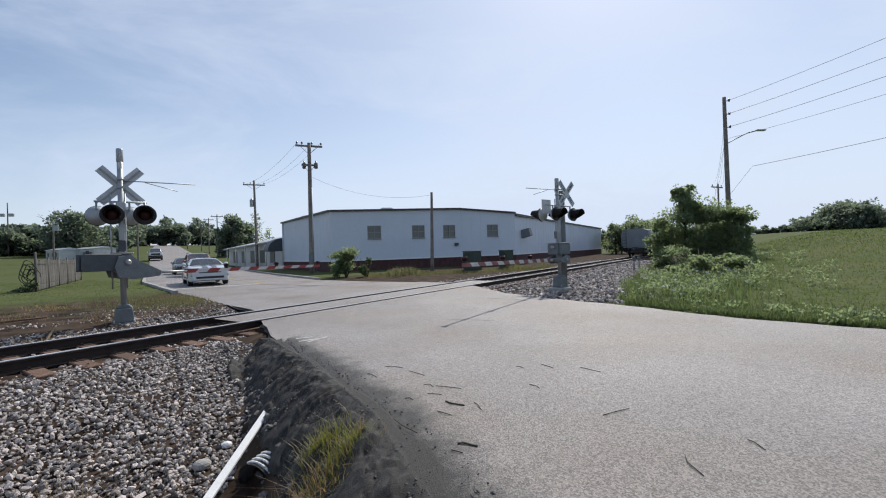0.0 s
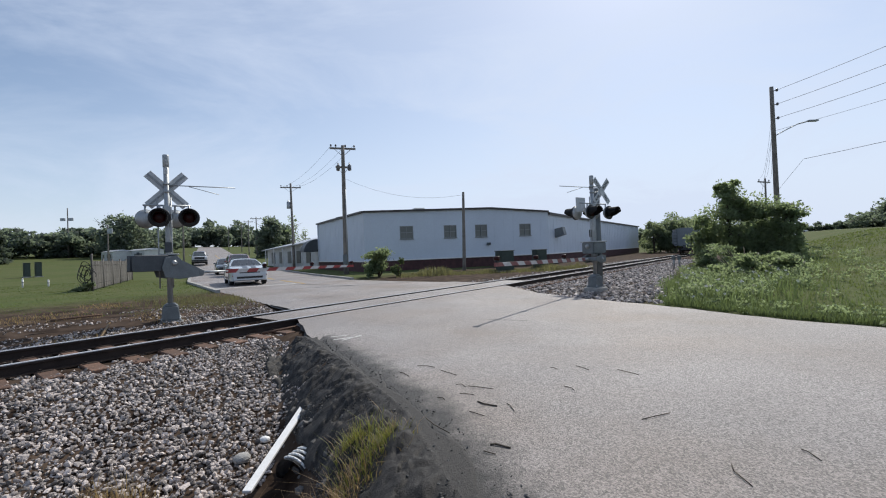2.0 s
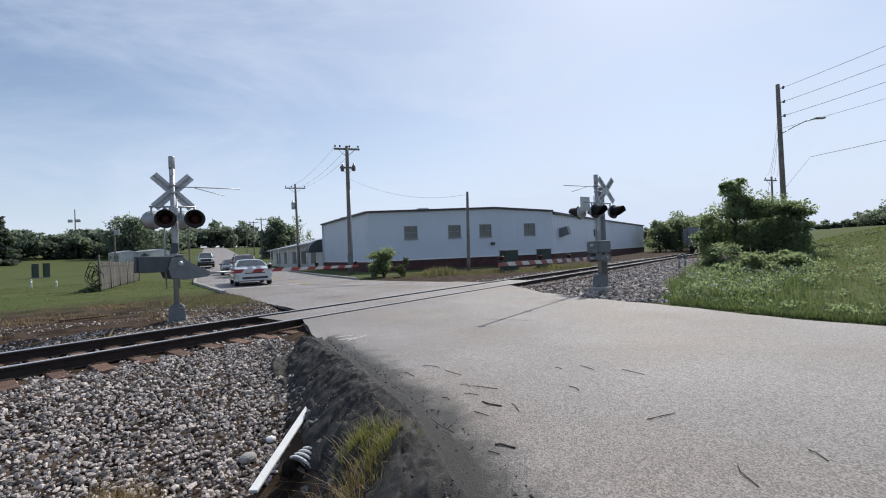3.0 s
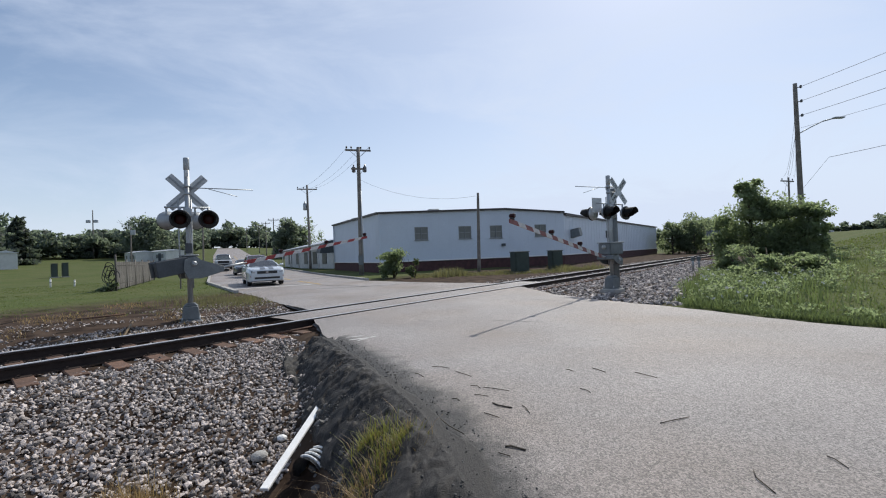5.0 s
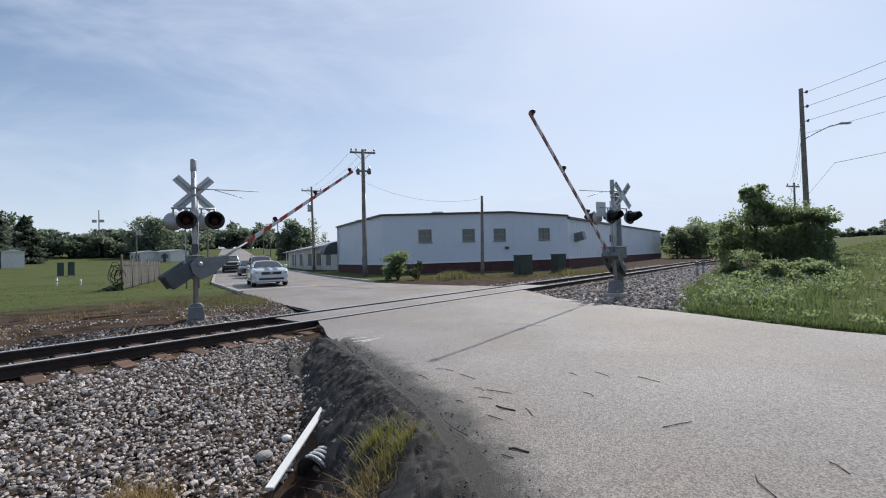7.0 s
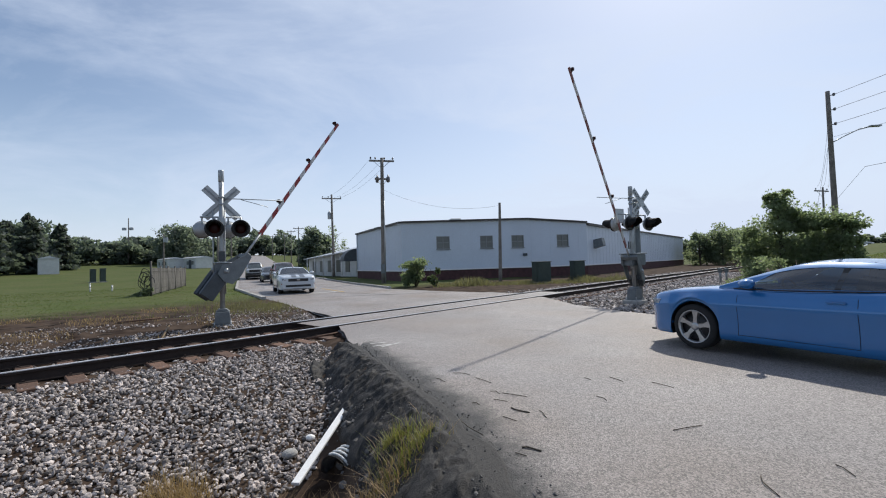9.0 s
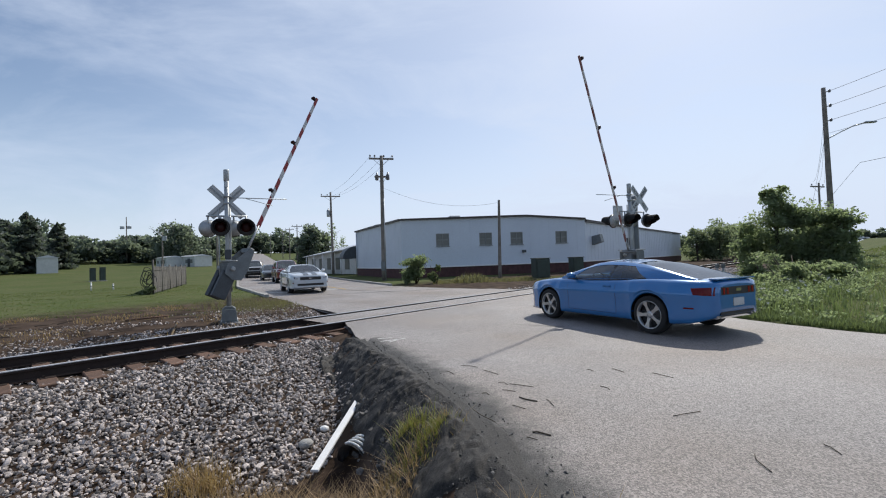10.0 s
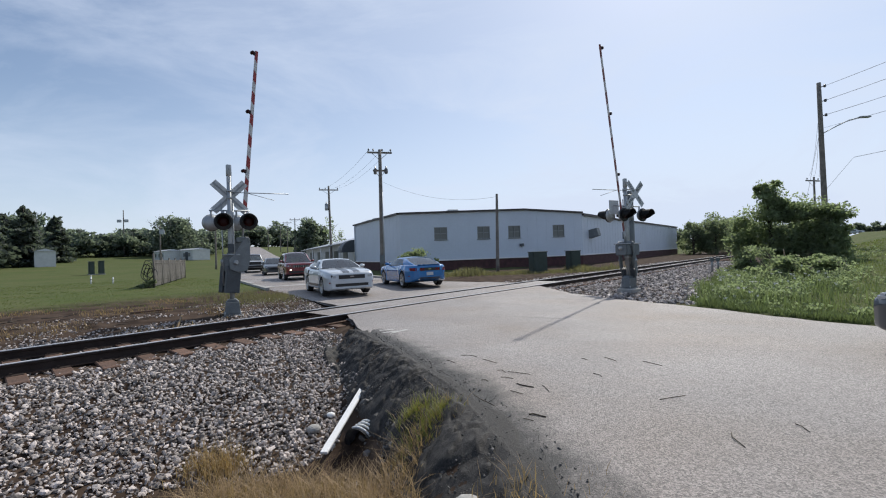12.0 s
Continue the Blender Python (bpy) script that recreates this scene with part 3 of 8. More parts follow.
def build_track():
    turn = Matrix(((DX, -DY, 0, 0), (DY, DX, 0, 0), (0, 0, 1, 0), (0, 0, 0, 1)))
    base = RAIL_Z - 0.172
    for n in (RAIL_NEAR, RAIL_FAR):
        t = thing("rail", Matrix(), "rusty steel rail with a bright worn head", "rail", "rails")
        bm = B()
        prof = rail_profile()
        a = [bm.verts.new(turn @ Vector((-45, n + p, base + q))) for p, q in prof]
        b = [bm.verts.new(turn @ Vector((330, n + p, base + q))) for p, q in prof]
        for i in range(len(prof)):
            bm.faces.new((a[i], a[(i + 1) % len(prof)], b[(i + 1) % len(prof)], b[i]))
        part("rail_body", bm, MAT["rail"], t)
        # thin pale strip on the head, coloured to show as a glint
        bm = B()
        box(bm, 142, n, RAIL_Z + 0.006, 375, 0.064, 0.012, turn)
        part("rail_head", bm, MAT["rail_top"], t, "polished running surface, sun glint put into its pale colour")
    # ties
    bm = B()
    box(bm, 0, 0, 0, 0.23, 2.74, 0.17)
    bevelled(bm, 0.012)
    me = mesh_of("tie", bm, MAT["tie"])
    bed = thing("track_bed", Matrix(), "row of dark creosoted timber ties in ballast", "railway", kind="structure")
    s = -16.0
    rnd = random.Random(4)
    while s < 75:
        x, y = track_xy(s, MID)
        # no ties show under the paved crossing
        if not (np.interp(y, LY, LX) + 1.2 < x < np.interp(y, RY, RX) - 0.8):
            o = new("tie", me)
            o.matrix_basis = turn @ pose(s, MID - 0.1 + rnd.uniform(-0.06, 0.06), base - 0.07, rz=rnd.uniform(-1.5, 1.5))
            o.parent = bed
        s += 0.52
    # joint bars and spikes plates near the viewer
    bm = B()
    for k in range(60):
        s = -16 + 0.52 * k
        for n in (RAIL_NEAR, RAIL_FAR):
            box(bm, s, n, base + 0.012, 0.18, 0.34, 0.022, turn)
            for d in (-0.1, 0.1):
                box(bm, s + 0.05 * (1 if d > 0 else -1), n + d, base + 0.035, 0.03, 0.035, 0.03, turn)
    ob = part("tie_plates", bm, MAT["rail"], bed)
    # paved crossing strip between and beside the rails
    turn_n = lambda s, n: track_xy(s, n)
    V, F = [], []
    ss = np.arange(5.6, 17.4, 0.25)
    for s in ss:
        for n in np.linspace(RAIL_NEAR + 0.11, RAIL_FAR - 0.115, 8):
            x, y = turn_n(s, n)
            V.append((x, y, RAIL_Z - 0.02))
    i = np.arange(len(V)).reshape(-1, 8)
    F = np.stack([i[:-1, :-1], i[1:, :-1], i[1:, 1:], i[:-1, 1:]], -1).reshape(-1, 4)
    tagged(raw("crossing_surface", V, F, MAT["asphalt"], smooth=True), "asphalt filling between the rails of the crossing", "road", kind="structure")
    for n0, n1, nm in ((RAIL_NEAR - 2.2, RAIL_NEAR - 0.035, 0), (RAIL_FAR + 0.035, RAIL_FAR + 2.6, 1)):
        V = []
        cols = []
        for k in range(9):
            n = n0 + (n1 - n0) * k / 8
            ss = np.arange(0, 25, 0.05)
            px, py = track_xy(ss, n)
            ok = ss[(px > np.interp(py, LY, LX) + 0.02) & (px < np.interp(py, RY, RX) - 0.02)]
            cols.append((n, ok[0], ok[-1]))
        for q in range(48):
            for k, (n, lo, hi) in enumerate(cols):
                t = k / 8
                x, y = turn_n(lo + (hi - lo) * q / 47, n)
                w = t if nm == 0 else 1 - t
                h = (RAIL_Z - 0.02) * float(sstep(0, 1, w)) + float(road_height(x, y)) * (1 - float(sstep(0, 1, w)))
                V.append((x, y, h + 0.006 * min(1, 8 * (1 - w)) - (0.02 if w < 0.01 else 0)))
        i = np.arange(len(V)).reshape(-1, 9)
        F = np.stack([i[:-1, :-1], i[1:, :-1], i[1:, 1:], i[:-1, 1:]], -1).reshape(-1, 4)
        tagged(raw("crossing_apron", V, F, MAT["asphalt"], smooth=True), "worn asphalt ramp up to the rail", "road", kind="structure")


build_ground()
build_road()
build_track()

# ---- building ----
WA, WB, WR, WL = Vector((-4.45, 35, 0)), Vector((11.6, 39, 0)), Vector((37.0, 72, 0)), Vector((-11.1, 48, 0))
BRICK_Z = 0.97


def wall_frame(a, b):
    """A pose with x along the wall, y into the building, z up."""
    d = (b - a).normalized()
    return Matrix(((d.x, -d.y, 0, a.x), (d.y, d.x, 0, a.y), (0, 0, 1, 0), (0, 0, 0, 1)))


def build_warehouse():
    t = thing("warehouse", Matrix(), "long white metal warehouse with dark red brick base", "building")
    walls = [(WL, WA, 4.95, 4.84, None), (WA, WB, 4.84, 4.72, (10.9, 5.06)), (WB, WR, 4.5, 4.45, None)]
    for a, b, za, zb, peak in walls:
        m, ln = wall_frame(a, b), (b - a).length
        top = [(0, za), *([peak] if peak else []), (ln, zb)]
        bm = B()
        outline = [(0, BRICK_Z), (ln, BRICK_Z), *top[::-1]]
        holes = WINDOWS if peak else []
        if not holes:
            extrude_poly(bm, outline, 0.3, m @ pose(0, 0.15, 0))
            part("wall", bm, MAT["siding"], t)
        else:
            bm.free()
            # pieces round the window openings
            xs = sorted({0, ln, *[h[0] - WW / 2 for h in holes], *[h[0] + WW / 2 for h in holes], peak[0]})
            zt = lambda x: np.interp(x, [p[0] for p in top], [p[1] for p in top])
            for x0, x1 in zip(xs, xs[1:]):
                mid = (x0 + x1) / 2
                if any(abs(mid - h[0]) < WW / 2 for h in holes):
                    bm = B()
                    extrude_poly(bm, [(x0, BRICK_Z), (x1, BRICK_Z), (x1, WZ0), (x0, WZ0)], 0.3, m @ pose(0, 0.15, 0))
                    part("wall_panel", bm, MAT["siding"], t)
                    bm = B()
                    extrude_poly(bm, [(x0, WZ1), (x1, WZ1), (x1, zt(x1)), (x0, zt(x0))], 0.3, m @ pose(0, 0.15, 0))
                    part("wall_panel", bm, MAT["siding"], t)
                else:
                    bm = B()
                    extrude_poly(bm, [(x0, BRICK_Z), (x1, BRICK_Z), (x1, zt(x1)), (x0, zt(x0))], 0.3, m @ pose(0, 0.15, 0))
                    part("wall_panel", bm, MAT["siding"], t)
        bm = B()
        k = 0.45
        while k < ln:
            z1 = float(np.interp(k, [p[0] for p in top], [p[1] for p in top]))
            if not any(abs(k - h[0]) < WW / 2 + 0.05 for h in holes):
                box(bm, k, -0.006, (BRICK_Z + z1) / 2, 0.05, 0.012, z1 - BRICK_Z - 0.02, m)
            k += 0.9
        part("siding_ribs", bm, MAT["siding"], t)["kind"] = "stuff"
        bm = B()
        box(bm, ln / 2, 0.16, (BRICK_Z - 0.4) / 2, ln - 0.02, 0.3, BRICK_Z + 0.4, m)
        part("brick_base", bm, MAT["brick"], t, "dark red brick wainscot")
        bm = B()
        box(bm, ln / 2, -0.03, BRICK_Z - 0.04, ln, 0.08, 0.1, m)
        part("ledge", bm, MAT["white_wood"], t, "white ledge above the brick")
        bm = B()
        for p, q in zip(top, top[1:]):
            d = Vector((q[0] - p[0], 0, q[1] - p[1]))
            ang = math.degrees(math.atan2(d.z, d.x))
            box(bm, d.length / 2, 0, 0, d.length, 0.3, 0.14, m @ pose(p[0], -0.06, p[1] + 0.03, ry=-ang))
        part("roof_trim", bm, MAT["trim"], t, "dark metal roof edge")
    # roof sheet
    m, ln = wall_frame(WA, WB), (WB - WA).length
    pk = m @ Vector((10.9, 0, 5.06))
    back = Vector((22, 95, 5.2))
    bm = B()
    vs = [bm.verts.new(v) for v in ((*WL.xy, 4.95), (*WA.xy, 4.84), pk, (*WB.xy, 4.72), (*WR.xy, 4.45), back)]
    for f in ((0, 1, 2), (2, 3, 4), (0, 2, 5), (2, 4, 5)):
        bm.faces.new([vs[i] for i in f])
    part("roof", bm, MAT["roof"], t)
    bm = B()
    for a, b in ((WR, back), (back, WL)):
        v = [bm.verts.new((*p.xy, z)) for p, z in ((a, -0.3), (b, -0.3), (b, 4.5), (a, 4.5))]
        bm.faces.new(v)
    part("rear_wall", bm, MAT["siding"], t)
    for h in WINDOWS:
        w = thing("window", m @ pose(h[0], 0.05, (WZ0 + WZ1) / 2), "", "")
        for k in ("label", "category"):
            if k in w:
                del w[k]
        w.parent = t
        bm = B()
        for dx in (-WW / 2 + 0.03, 0, WW / 2 - 0.03):
            box(bm, dx, 0, 0, 0.06, 0.08, WZ1 - WZ0)
        for dz in (-1, 0, 1):
            box(bm, 0, 0.002, dz * ((WZ1 - WZ0) / 2 - 0.03), WW - 0.12, 0.07, 0.06)
        part("frame", bm, MAT["window_frame"], w)
        bm = B()
        box(bm, 0, 0.03, 0, WW - 0.1, 0.012, WZ1 - WZ0 - 0.1)
        part("pane", bm, MAT["window"], w)
        bm = B()
        box(bm, 0, -0.08, -(WZ1 - WZ0) / 2 - 0.03, WW + 0.1, 0.12, 0.05)
        part("sill", bm, MAT["window_frame"], w)
    # wall lamp, roof vent, exhaust
    bm = B()
    box(bm, 10.6, -0.12, 2.0, 0.3, 0.22, 0.22, m)
    part("wall_lamp", bm, MAT["dark_paint"], t)
    bm = B()
    box(bm, 4.8, 1.2, 5.05, 0.9, 0.9, 0.4, m)
    bevelled(bm, 0.05)
    part("roof_vent", bm, MAT["galv"], t)
    mr = wall_frame(WB, WR)
    bm = B()
    extrude_poly(bm, [(0, 0), (0.9, 0.25), (0.75, 0.95), (0, 0.8)], 0.7, mr @ pose(1.9, 0, 2.4, rz=-90))
    part("exhaust_hood", bm, MAT["grey_paint"], t, "dark exhaust hood on the side wall")
    ml = wall_frame(WL, WA)
    for k in (0.6, 2.4, 4.6):
        bm = B()
        lathe(bm, ml @ Vector((k, 1.2, 4.7)), (0, 0, 1), [(0, 0.25), (0.45, 0.25), (0.5, 0.5), (0.62, 0.5), (0.72, 0.1)], 12)
        part("roof_ventilator", bm, MAT["grey_paint"], t)
    bm = B()
    tube(bm, ml @ Vector((0.4, -0.1, 1.0)), ml @ Vector((0.4, -0.1, 4.9)), 0.06, n=6)
    part("downpipe", bm, MAT["siding"], t)
    # rounded awning over the far door
    bm = B()
    for i in range(8):
        a0, a1 = math.radians(90 * i / 8), math.radians(90 * (i + 1) / 8)
        for side in (0,):
            p = [ml @ Vector((x, -1.5 * math.cos(a), 2.0 + 1.4 * math.sin(a))) for a in (a0, a1) for x in (-2.2, -0.2)]
            v = [bm.verts.new(q) for q in (p[0], p[1], p[3], p[2])]
            bm.faces.new(v)
    for x in (-2.2, -0.2):
        bm.faces.new([bm.verts.new(ml @ Vector((x, -1.5 * math.cos(math.radians(90 * i / 8)), 2.0 + 1.4 * math.sin(math.radians(90 * i / 8))))) for i in range(9)] +
                     [bm.verts.new(ml @ Vector((x, 0, 2.0)))])
    part("awning", bm, MAT["dark_paint"], t, "dark rounded awning")


WW, WZ0, WZ1 = 1.12, 2.62, 3.68
WINDOWS = [(3.45, 0), (7.2, 0), (10.0, 0), (14.2, 0)]
build_warehouse()


def build_annex():
    """The low shed with a sloping metal roof beyond the warehouse."""
    m = wall_frame(Vector((-21.5, 62, 0)), Vector((-11.8, 50.2, 0)))
    ln = (Vector((-21.5, 62, 0)) - Vector((-11.8, 50.2, 0))).length
    t = thing("annex_shed", m, "low pale shed with sloping metal roof", "building")
    bm = B()
    extrude_poly(bm, [(0, 0.2), (ln, 0.2), (ln, 3.3), (0, 2.6)], 0.25, pose(0, 0.2, 0))
    box(bm, 0.12, 4, 1.5, 0.24, 7.5, 2.6)
    part("wall", bm, MAT["mobile_home"], t)
    bm = B()
    v = [bm.verts.new(p) for p in ((-0.4, -0.6, 2.5), (ln + 0.1, -0.6, 3.15), (ln + 0.1, 8, 5.2), (-0.4, 8, 3.9), (-0.4, -0.6, 2.62), (ln + 0.1, -0.6, 3.27), (ln + 0.1, 8, 5.32), (-0.4, 8, 4.02))]
    for f in ((0, 3, 2, 1), (4, 5, 6, 7), (0, 1, 5, 4), (1, 2, 6, 5), (2, 3, 7, 6), (3, 0, 4, 7)):
        bm.faces.new([v[i] for i in f])
    part("roof", bm, MAT["roof"], t, "pale corrugated metal roof")
    for k in range(5):
        bm = B()
        box(bm, 2.2 + k * 2.7, 0.05, 1.5, 1.1, 0.12, 1.5)
        part("window", bm, MAT["window"], t)
    for k in range(5):
        bm = B()
        tube(bm, (0.9 + 2.9 * k, -0.5, 0.2), (0.9 + 2.9 * k, -0.5, 2.75), 0.07, n=6)
        part("post", bm, MAT["white_wood"], t)


build_annex()

# ---- crossing signals ----
LEFT_MAST, RIGHT_MAST = (-6.50, 12.05), (6.15, 15.55)


def light_unit(parent, x, y, z, face):
    """A round black backboard with hood and red lens. face: +1 looks along local +y, -1 along -y."""
    u = new("light_unit")
    u.matrix_basis = pose(x, y, z)
    u.parent = parent
    bm = B()
    lathe(bm, (0, 0, 0), (0, face, 0), [(0, 0.10), (0.02, 0.235), (0.035, 0.245), (0.05, 0.245), (0.055, 0.23), (0.06, 0.15)], 24)
    part("backboard", bm, MAT["black"], u, smooth=True)
    bm = B()
    lathe(bm, (0, -0.14 * face, 0), (0, face, 0), [(0, 0.05), (0.015, 0.13), (0.06, 0.19), (0.12, 0.228), (0.14, 0.232)], 22)
    part("housing", bm, MAT["galv"], u, smooth=True)
    bm = B()
    lathe(bm, (0, 0.055 * face, 0), (0, face, 0), [(0, 0.145), (0.02, 0.14), (0.04, 0.09), (0.05, 0.01)], 20)
    part("lens", bm, MAT["lens"], u, smooth=True)
    # hood over the lens
    bm = B()
    rows = []
    for d, a in ((0.05, 150), (0.2, 125), (0.40, 85)):
        rows.append([bm.verts.new((0.185 * math.sin(math.radians(q)), d * face, 0.185 * math.cos(math.radians(q)))) for q in np.linspace(-a, a, 15)])
    for a, b in zip(rows, rows[1:]):
        for i in range(14):
            bm.faces.new((a[i], a[i + 1], b[i + 1], b[i]))
    bmesh.ops.solidify(bm, geom=bm.faces[:], thickness=0.006)
    part("hood", bm, MAT["black"], u)


def crossing_signal(xy, facing, base_z, height, label, lights_z, buck, stay, spread, shift, mach):
    """Mast with crossbuck, two pairs of lamps, gate machine; local +y is the way the sign faces."""
    t = thing("crossing_signal", pose(xy[0], xy[1], base_z, rz=facing), label, "crossing signal", "crossing signals")
    bm = B()
    box(bm, 0, 0, -0.1, 0.6, 0.6, 0.3)
    bevelled(bm, 0.03)
    part("footing", bm, MAT["concrete"], t, "weathered concrete footing")
    bm = B()
    box(bm, 0, 0, 0.065, 0.46, 0.46, 0.03)
    extrude_poly(bm, [(-0.21, 0.08), (0.21, 0.08), (0.17, 0.42), (-0.17, 0.42)], 0.34)
    extrude_poly(bm, [(-0.18, 0.42), (0.18, 0.42), (0.10, 0.50), (-0.10, 0.50)], 0.24)
    bevelled(bm, 0.012)
    part("base_casting", bm, MAT["grey_paint"], t, "grey junction box base casting")
    for k in range(4):
        a = math.radians(45 + 90 * k)
        bm = B()
        tube(bm, (0.28 * math.cos(a), 0.28 * math.sin(a), 0.05), (0.28 * math.cos(a), 0.28 * math.sin(a), 0.15), 0.018, n=6)
        part("anchor_bolt", bm, MAT["galv"], t)
    bm = B()
    tube(bm, (0, 0, 0.3), (0, 0, height), 0.064, n=16)
    part("mast", bm, MAT["galv"], t, "galvanised steel mast")
    bm = B()
    lathe(bm, (0, 0, height - 0.32), (0, 0, 1), [(0, 0.066), (0.01, 0.074), (0.30, 0.074), (0.325, 0.068), (0.33, 0.02)], 14)
    part("mast_cap", bm, MAT["galv"], t)
    bm = B()
    box(bm, 0.0, -0.076, height - 0.42, 0.08, 0.006, 0.16)
    part("tag_plate", bm, MAT["white_refl"], t, "small white tag plate")
    cb = new("crossbuck")
    cb.matrix_basis = pose(buck[0], 0.10, buck[1])
    cb.parent = t
    for k, a in enumerate((45, -45)):
        bm = B()
        box(bm, 0, 0.008 * k, 0, 1.18, 0.004, 0.22, pose(0, 0, 0, ry=a))
        bevelled(bm, 0.0015)
        part("blade", bm, MAT["white_refl"], cb)
        bm = B()
        box(bm, 0, -0.012 + 0.008 * k, 0, 1.14, 0.012, 0.045, pose(0, 0, 0, ry=a))
        part("stiffener", bm, MAT["sign_back"], cb)
    for w, a, off in (("RAIL", 45, 0.34), ("ROAD", 45, -0.34), ("CROSS", -45, 0.34), ("ING", -45, -0.32)):
        cu = bpy.data.curves.new("lettering", "FONT")
        cu.body, cu.size, cu.align_x, cu.align_y, cu.extrude = w, 0.15, "CENTER", "CENTER", 0.001
        cu.materials.append(MAT["black"])
        o = new("lettering", cu)
        o.matrix_basis = pose(0, 0.0135, 0, ry=a) @ pose(off, 0, 0) @ pose(0, 0, 0, 90, 0, 180)
        o.parent = cb
    for z in (buck[1] - 0.05, buck[1] + 0.15):
        bm = B()
        tube(bm, (0, 0, z), (buck[0], 0.08, z), 0.025, n=8)
        lathe(bm, (0, 0, z - 0.03), (0, 0, 1), [(0, 0.08), (0.06, 0.08)], 14)
        part("sign_bracket", bm, MAT["galv"], t)
    bm = B()
    tube(bm, (-spread - 0.2, 0, lights_z + 0.33), (spread + 0.2, 0, lights_z + 0.33), 0.024, n=8)
    part("lamp_bar", bm, MAT["galv"], t)
    bm = B()
    box(bm, 0, 0, lights_z + 0.2, 0.2, 0.2, 0.24)
    bevelled(bm, 0.02)
    part("junction_box", bm, MAT["galv"], t)
    for sx in (-spread, spread):
        for f in (1, -1):
            bm = B()
            tube(bm, (sx + shift * f, 0.1 * f, lights_z + 0.33), (sx + shift * f, 0.1 * f, lights_z), 0.028, n=8)
            part("lamp_hanger", bm, MAT["galv"], t)
            light_unit(t, sx + shift * f, 0.2 * f, lights_z, f)
    bm = B()
    tube(bm, (0, 0.02, buck[1] + 0.12), (stay * 1.6, -0.1, buck[1] + 0.10), 0.013, n=6)
    tube(bm, (stay * 0.5, 0, buck[1] + 0.1), (stay * 1.2, -0.1, buck[1] - 0.1), 0.009, n=6)
    part("side_stay", bm, MAT["galv"], t)
    bm = B()
    box(bm, 0, -0.1, 1.95, 0.16, 0.06, 0.26)
    bevelled(bm, 0.01)
    part("small_sign", bm, MAT["dark_paint"], t)
    for sx in (-0.09, 0.2):
        bm = B()
        tube(bm, (sx - 0.12, -0.05, 0.9), (sx - 0.12, -0.05, buck[1] - 0.2), 0.018, n=6)
        part("conduit", bm, MAT["galv"], t)
    gm = new("gate_machine")
    gm.matrix_basis = pose(0, 0, mach[3])
    gm.parent = t
    bm = B()
    box(bm, 0, 0, 0, *mach[:3])
    bevelled(bm, 0.03, 2)
    part("housing", bm, MAT["grey_paint"], gm, "grey gate machine housing")
    bm = B()
    box(bm, 0, 0, mach[2] / 2 + 0.012, mach[0] + 0.06, mach[1] + 0.06, 0.035)
    bevelled(bm, 0.01)
    part("lid", bm, MAT["galv"], gm, "bright galvanised lid")
    bm = B()
    box(bm, 0, -mach[1] / 2 - 0.008, -0.03, mach[0] * 0.72, 0.02, mach[2] * 0.66)
    bevelled(bm, 0.006)
    part("door", bm, MAT["grey_paint"], gm)
    for sx in (-1, 1):
        bm = B()
        lathe(bm, (sx * mach[0] / 2, 0, 0.06), (sx, 0, 0), [(0, 0.08), (0.03, 0.08), (0.04, 0.05), (0.07, 0.05), (0.075, 0.02)], 14)
        part("shaft_hub", bm, MAT["galv"], gm)
    bm = B()
    lathe(bm, (0, 0, -mach[2] / 2 - 0.12), (0, 0, 1), [(0, 0.08), (0.02, 0.11), (0.1, 0.11), (0.12, 0.08)], 14)
    part("mast_clamp", bm, MAT["galv"], gm)
    return t


L_ARM, R_ARM = 6.48, 7.4
ARM_L_YAW, ARM_R_YAW = 52.9, 231.9


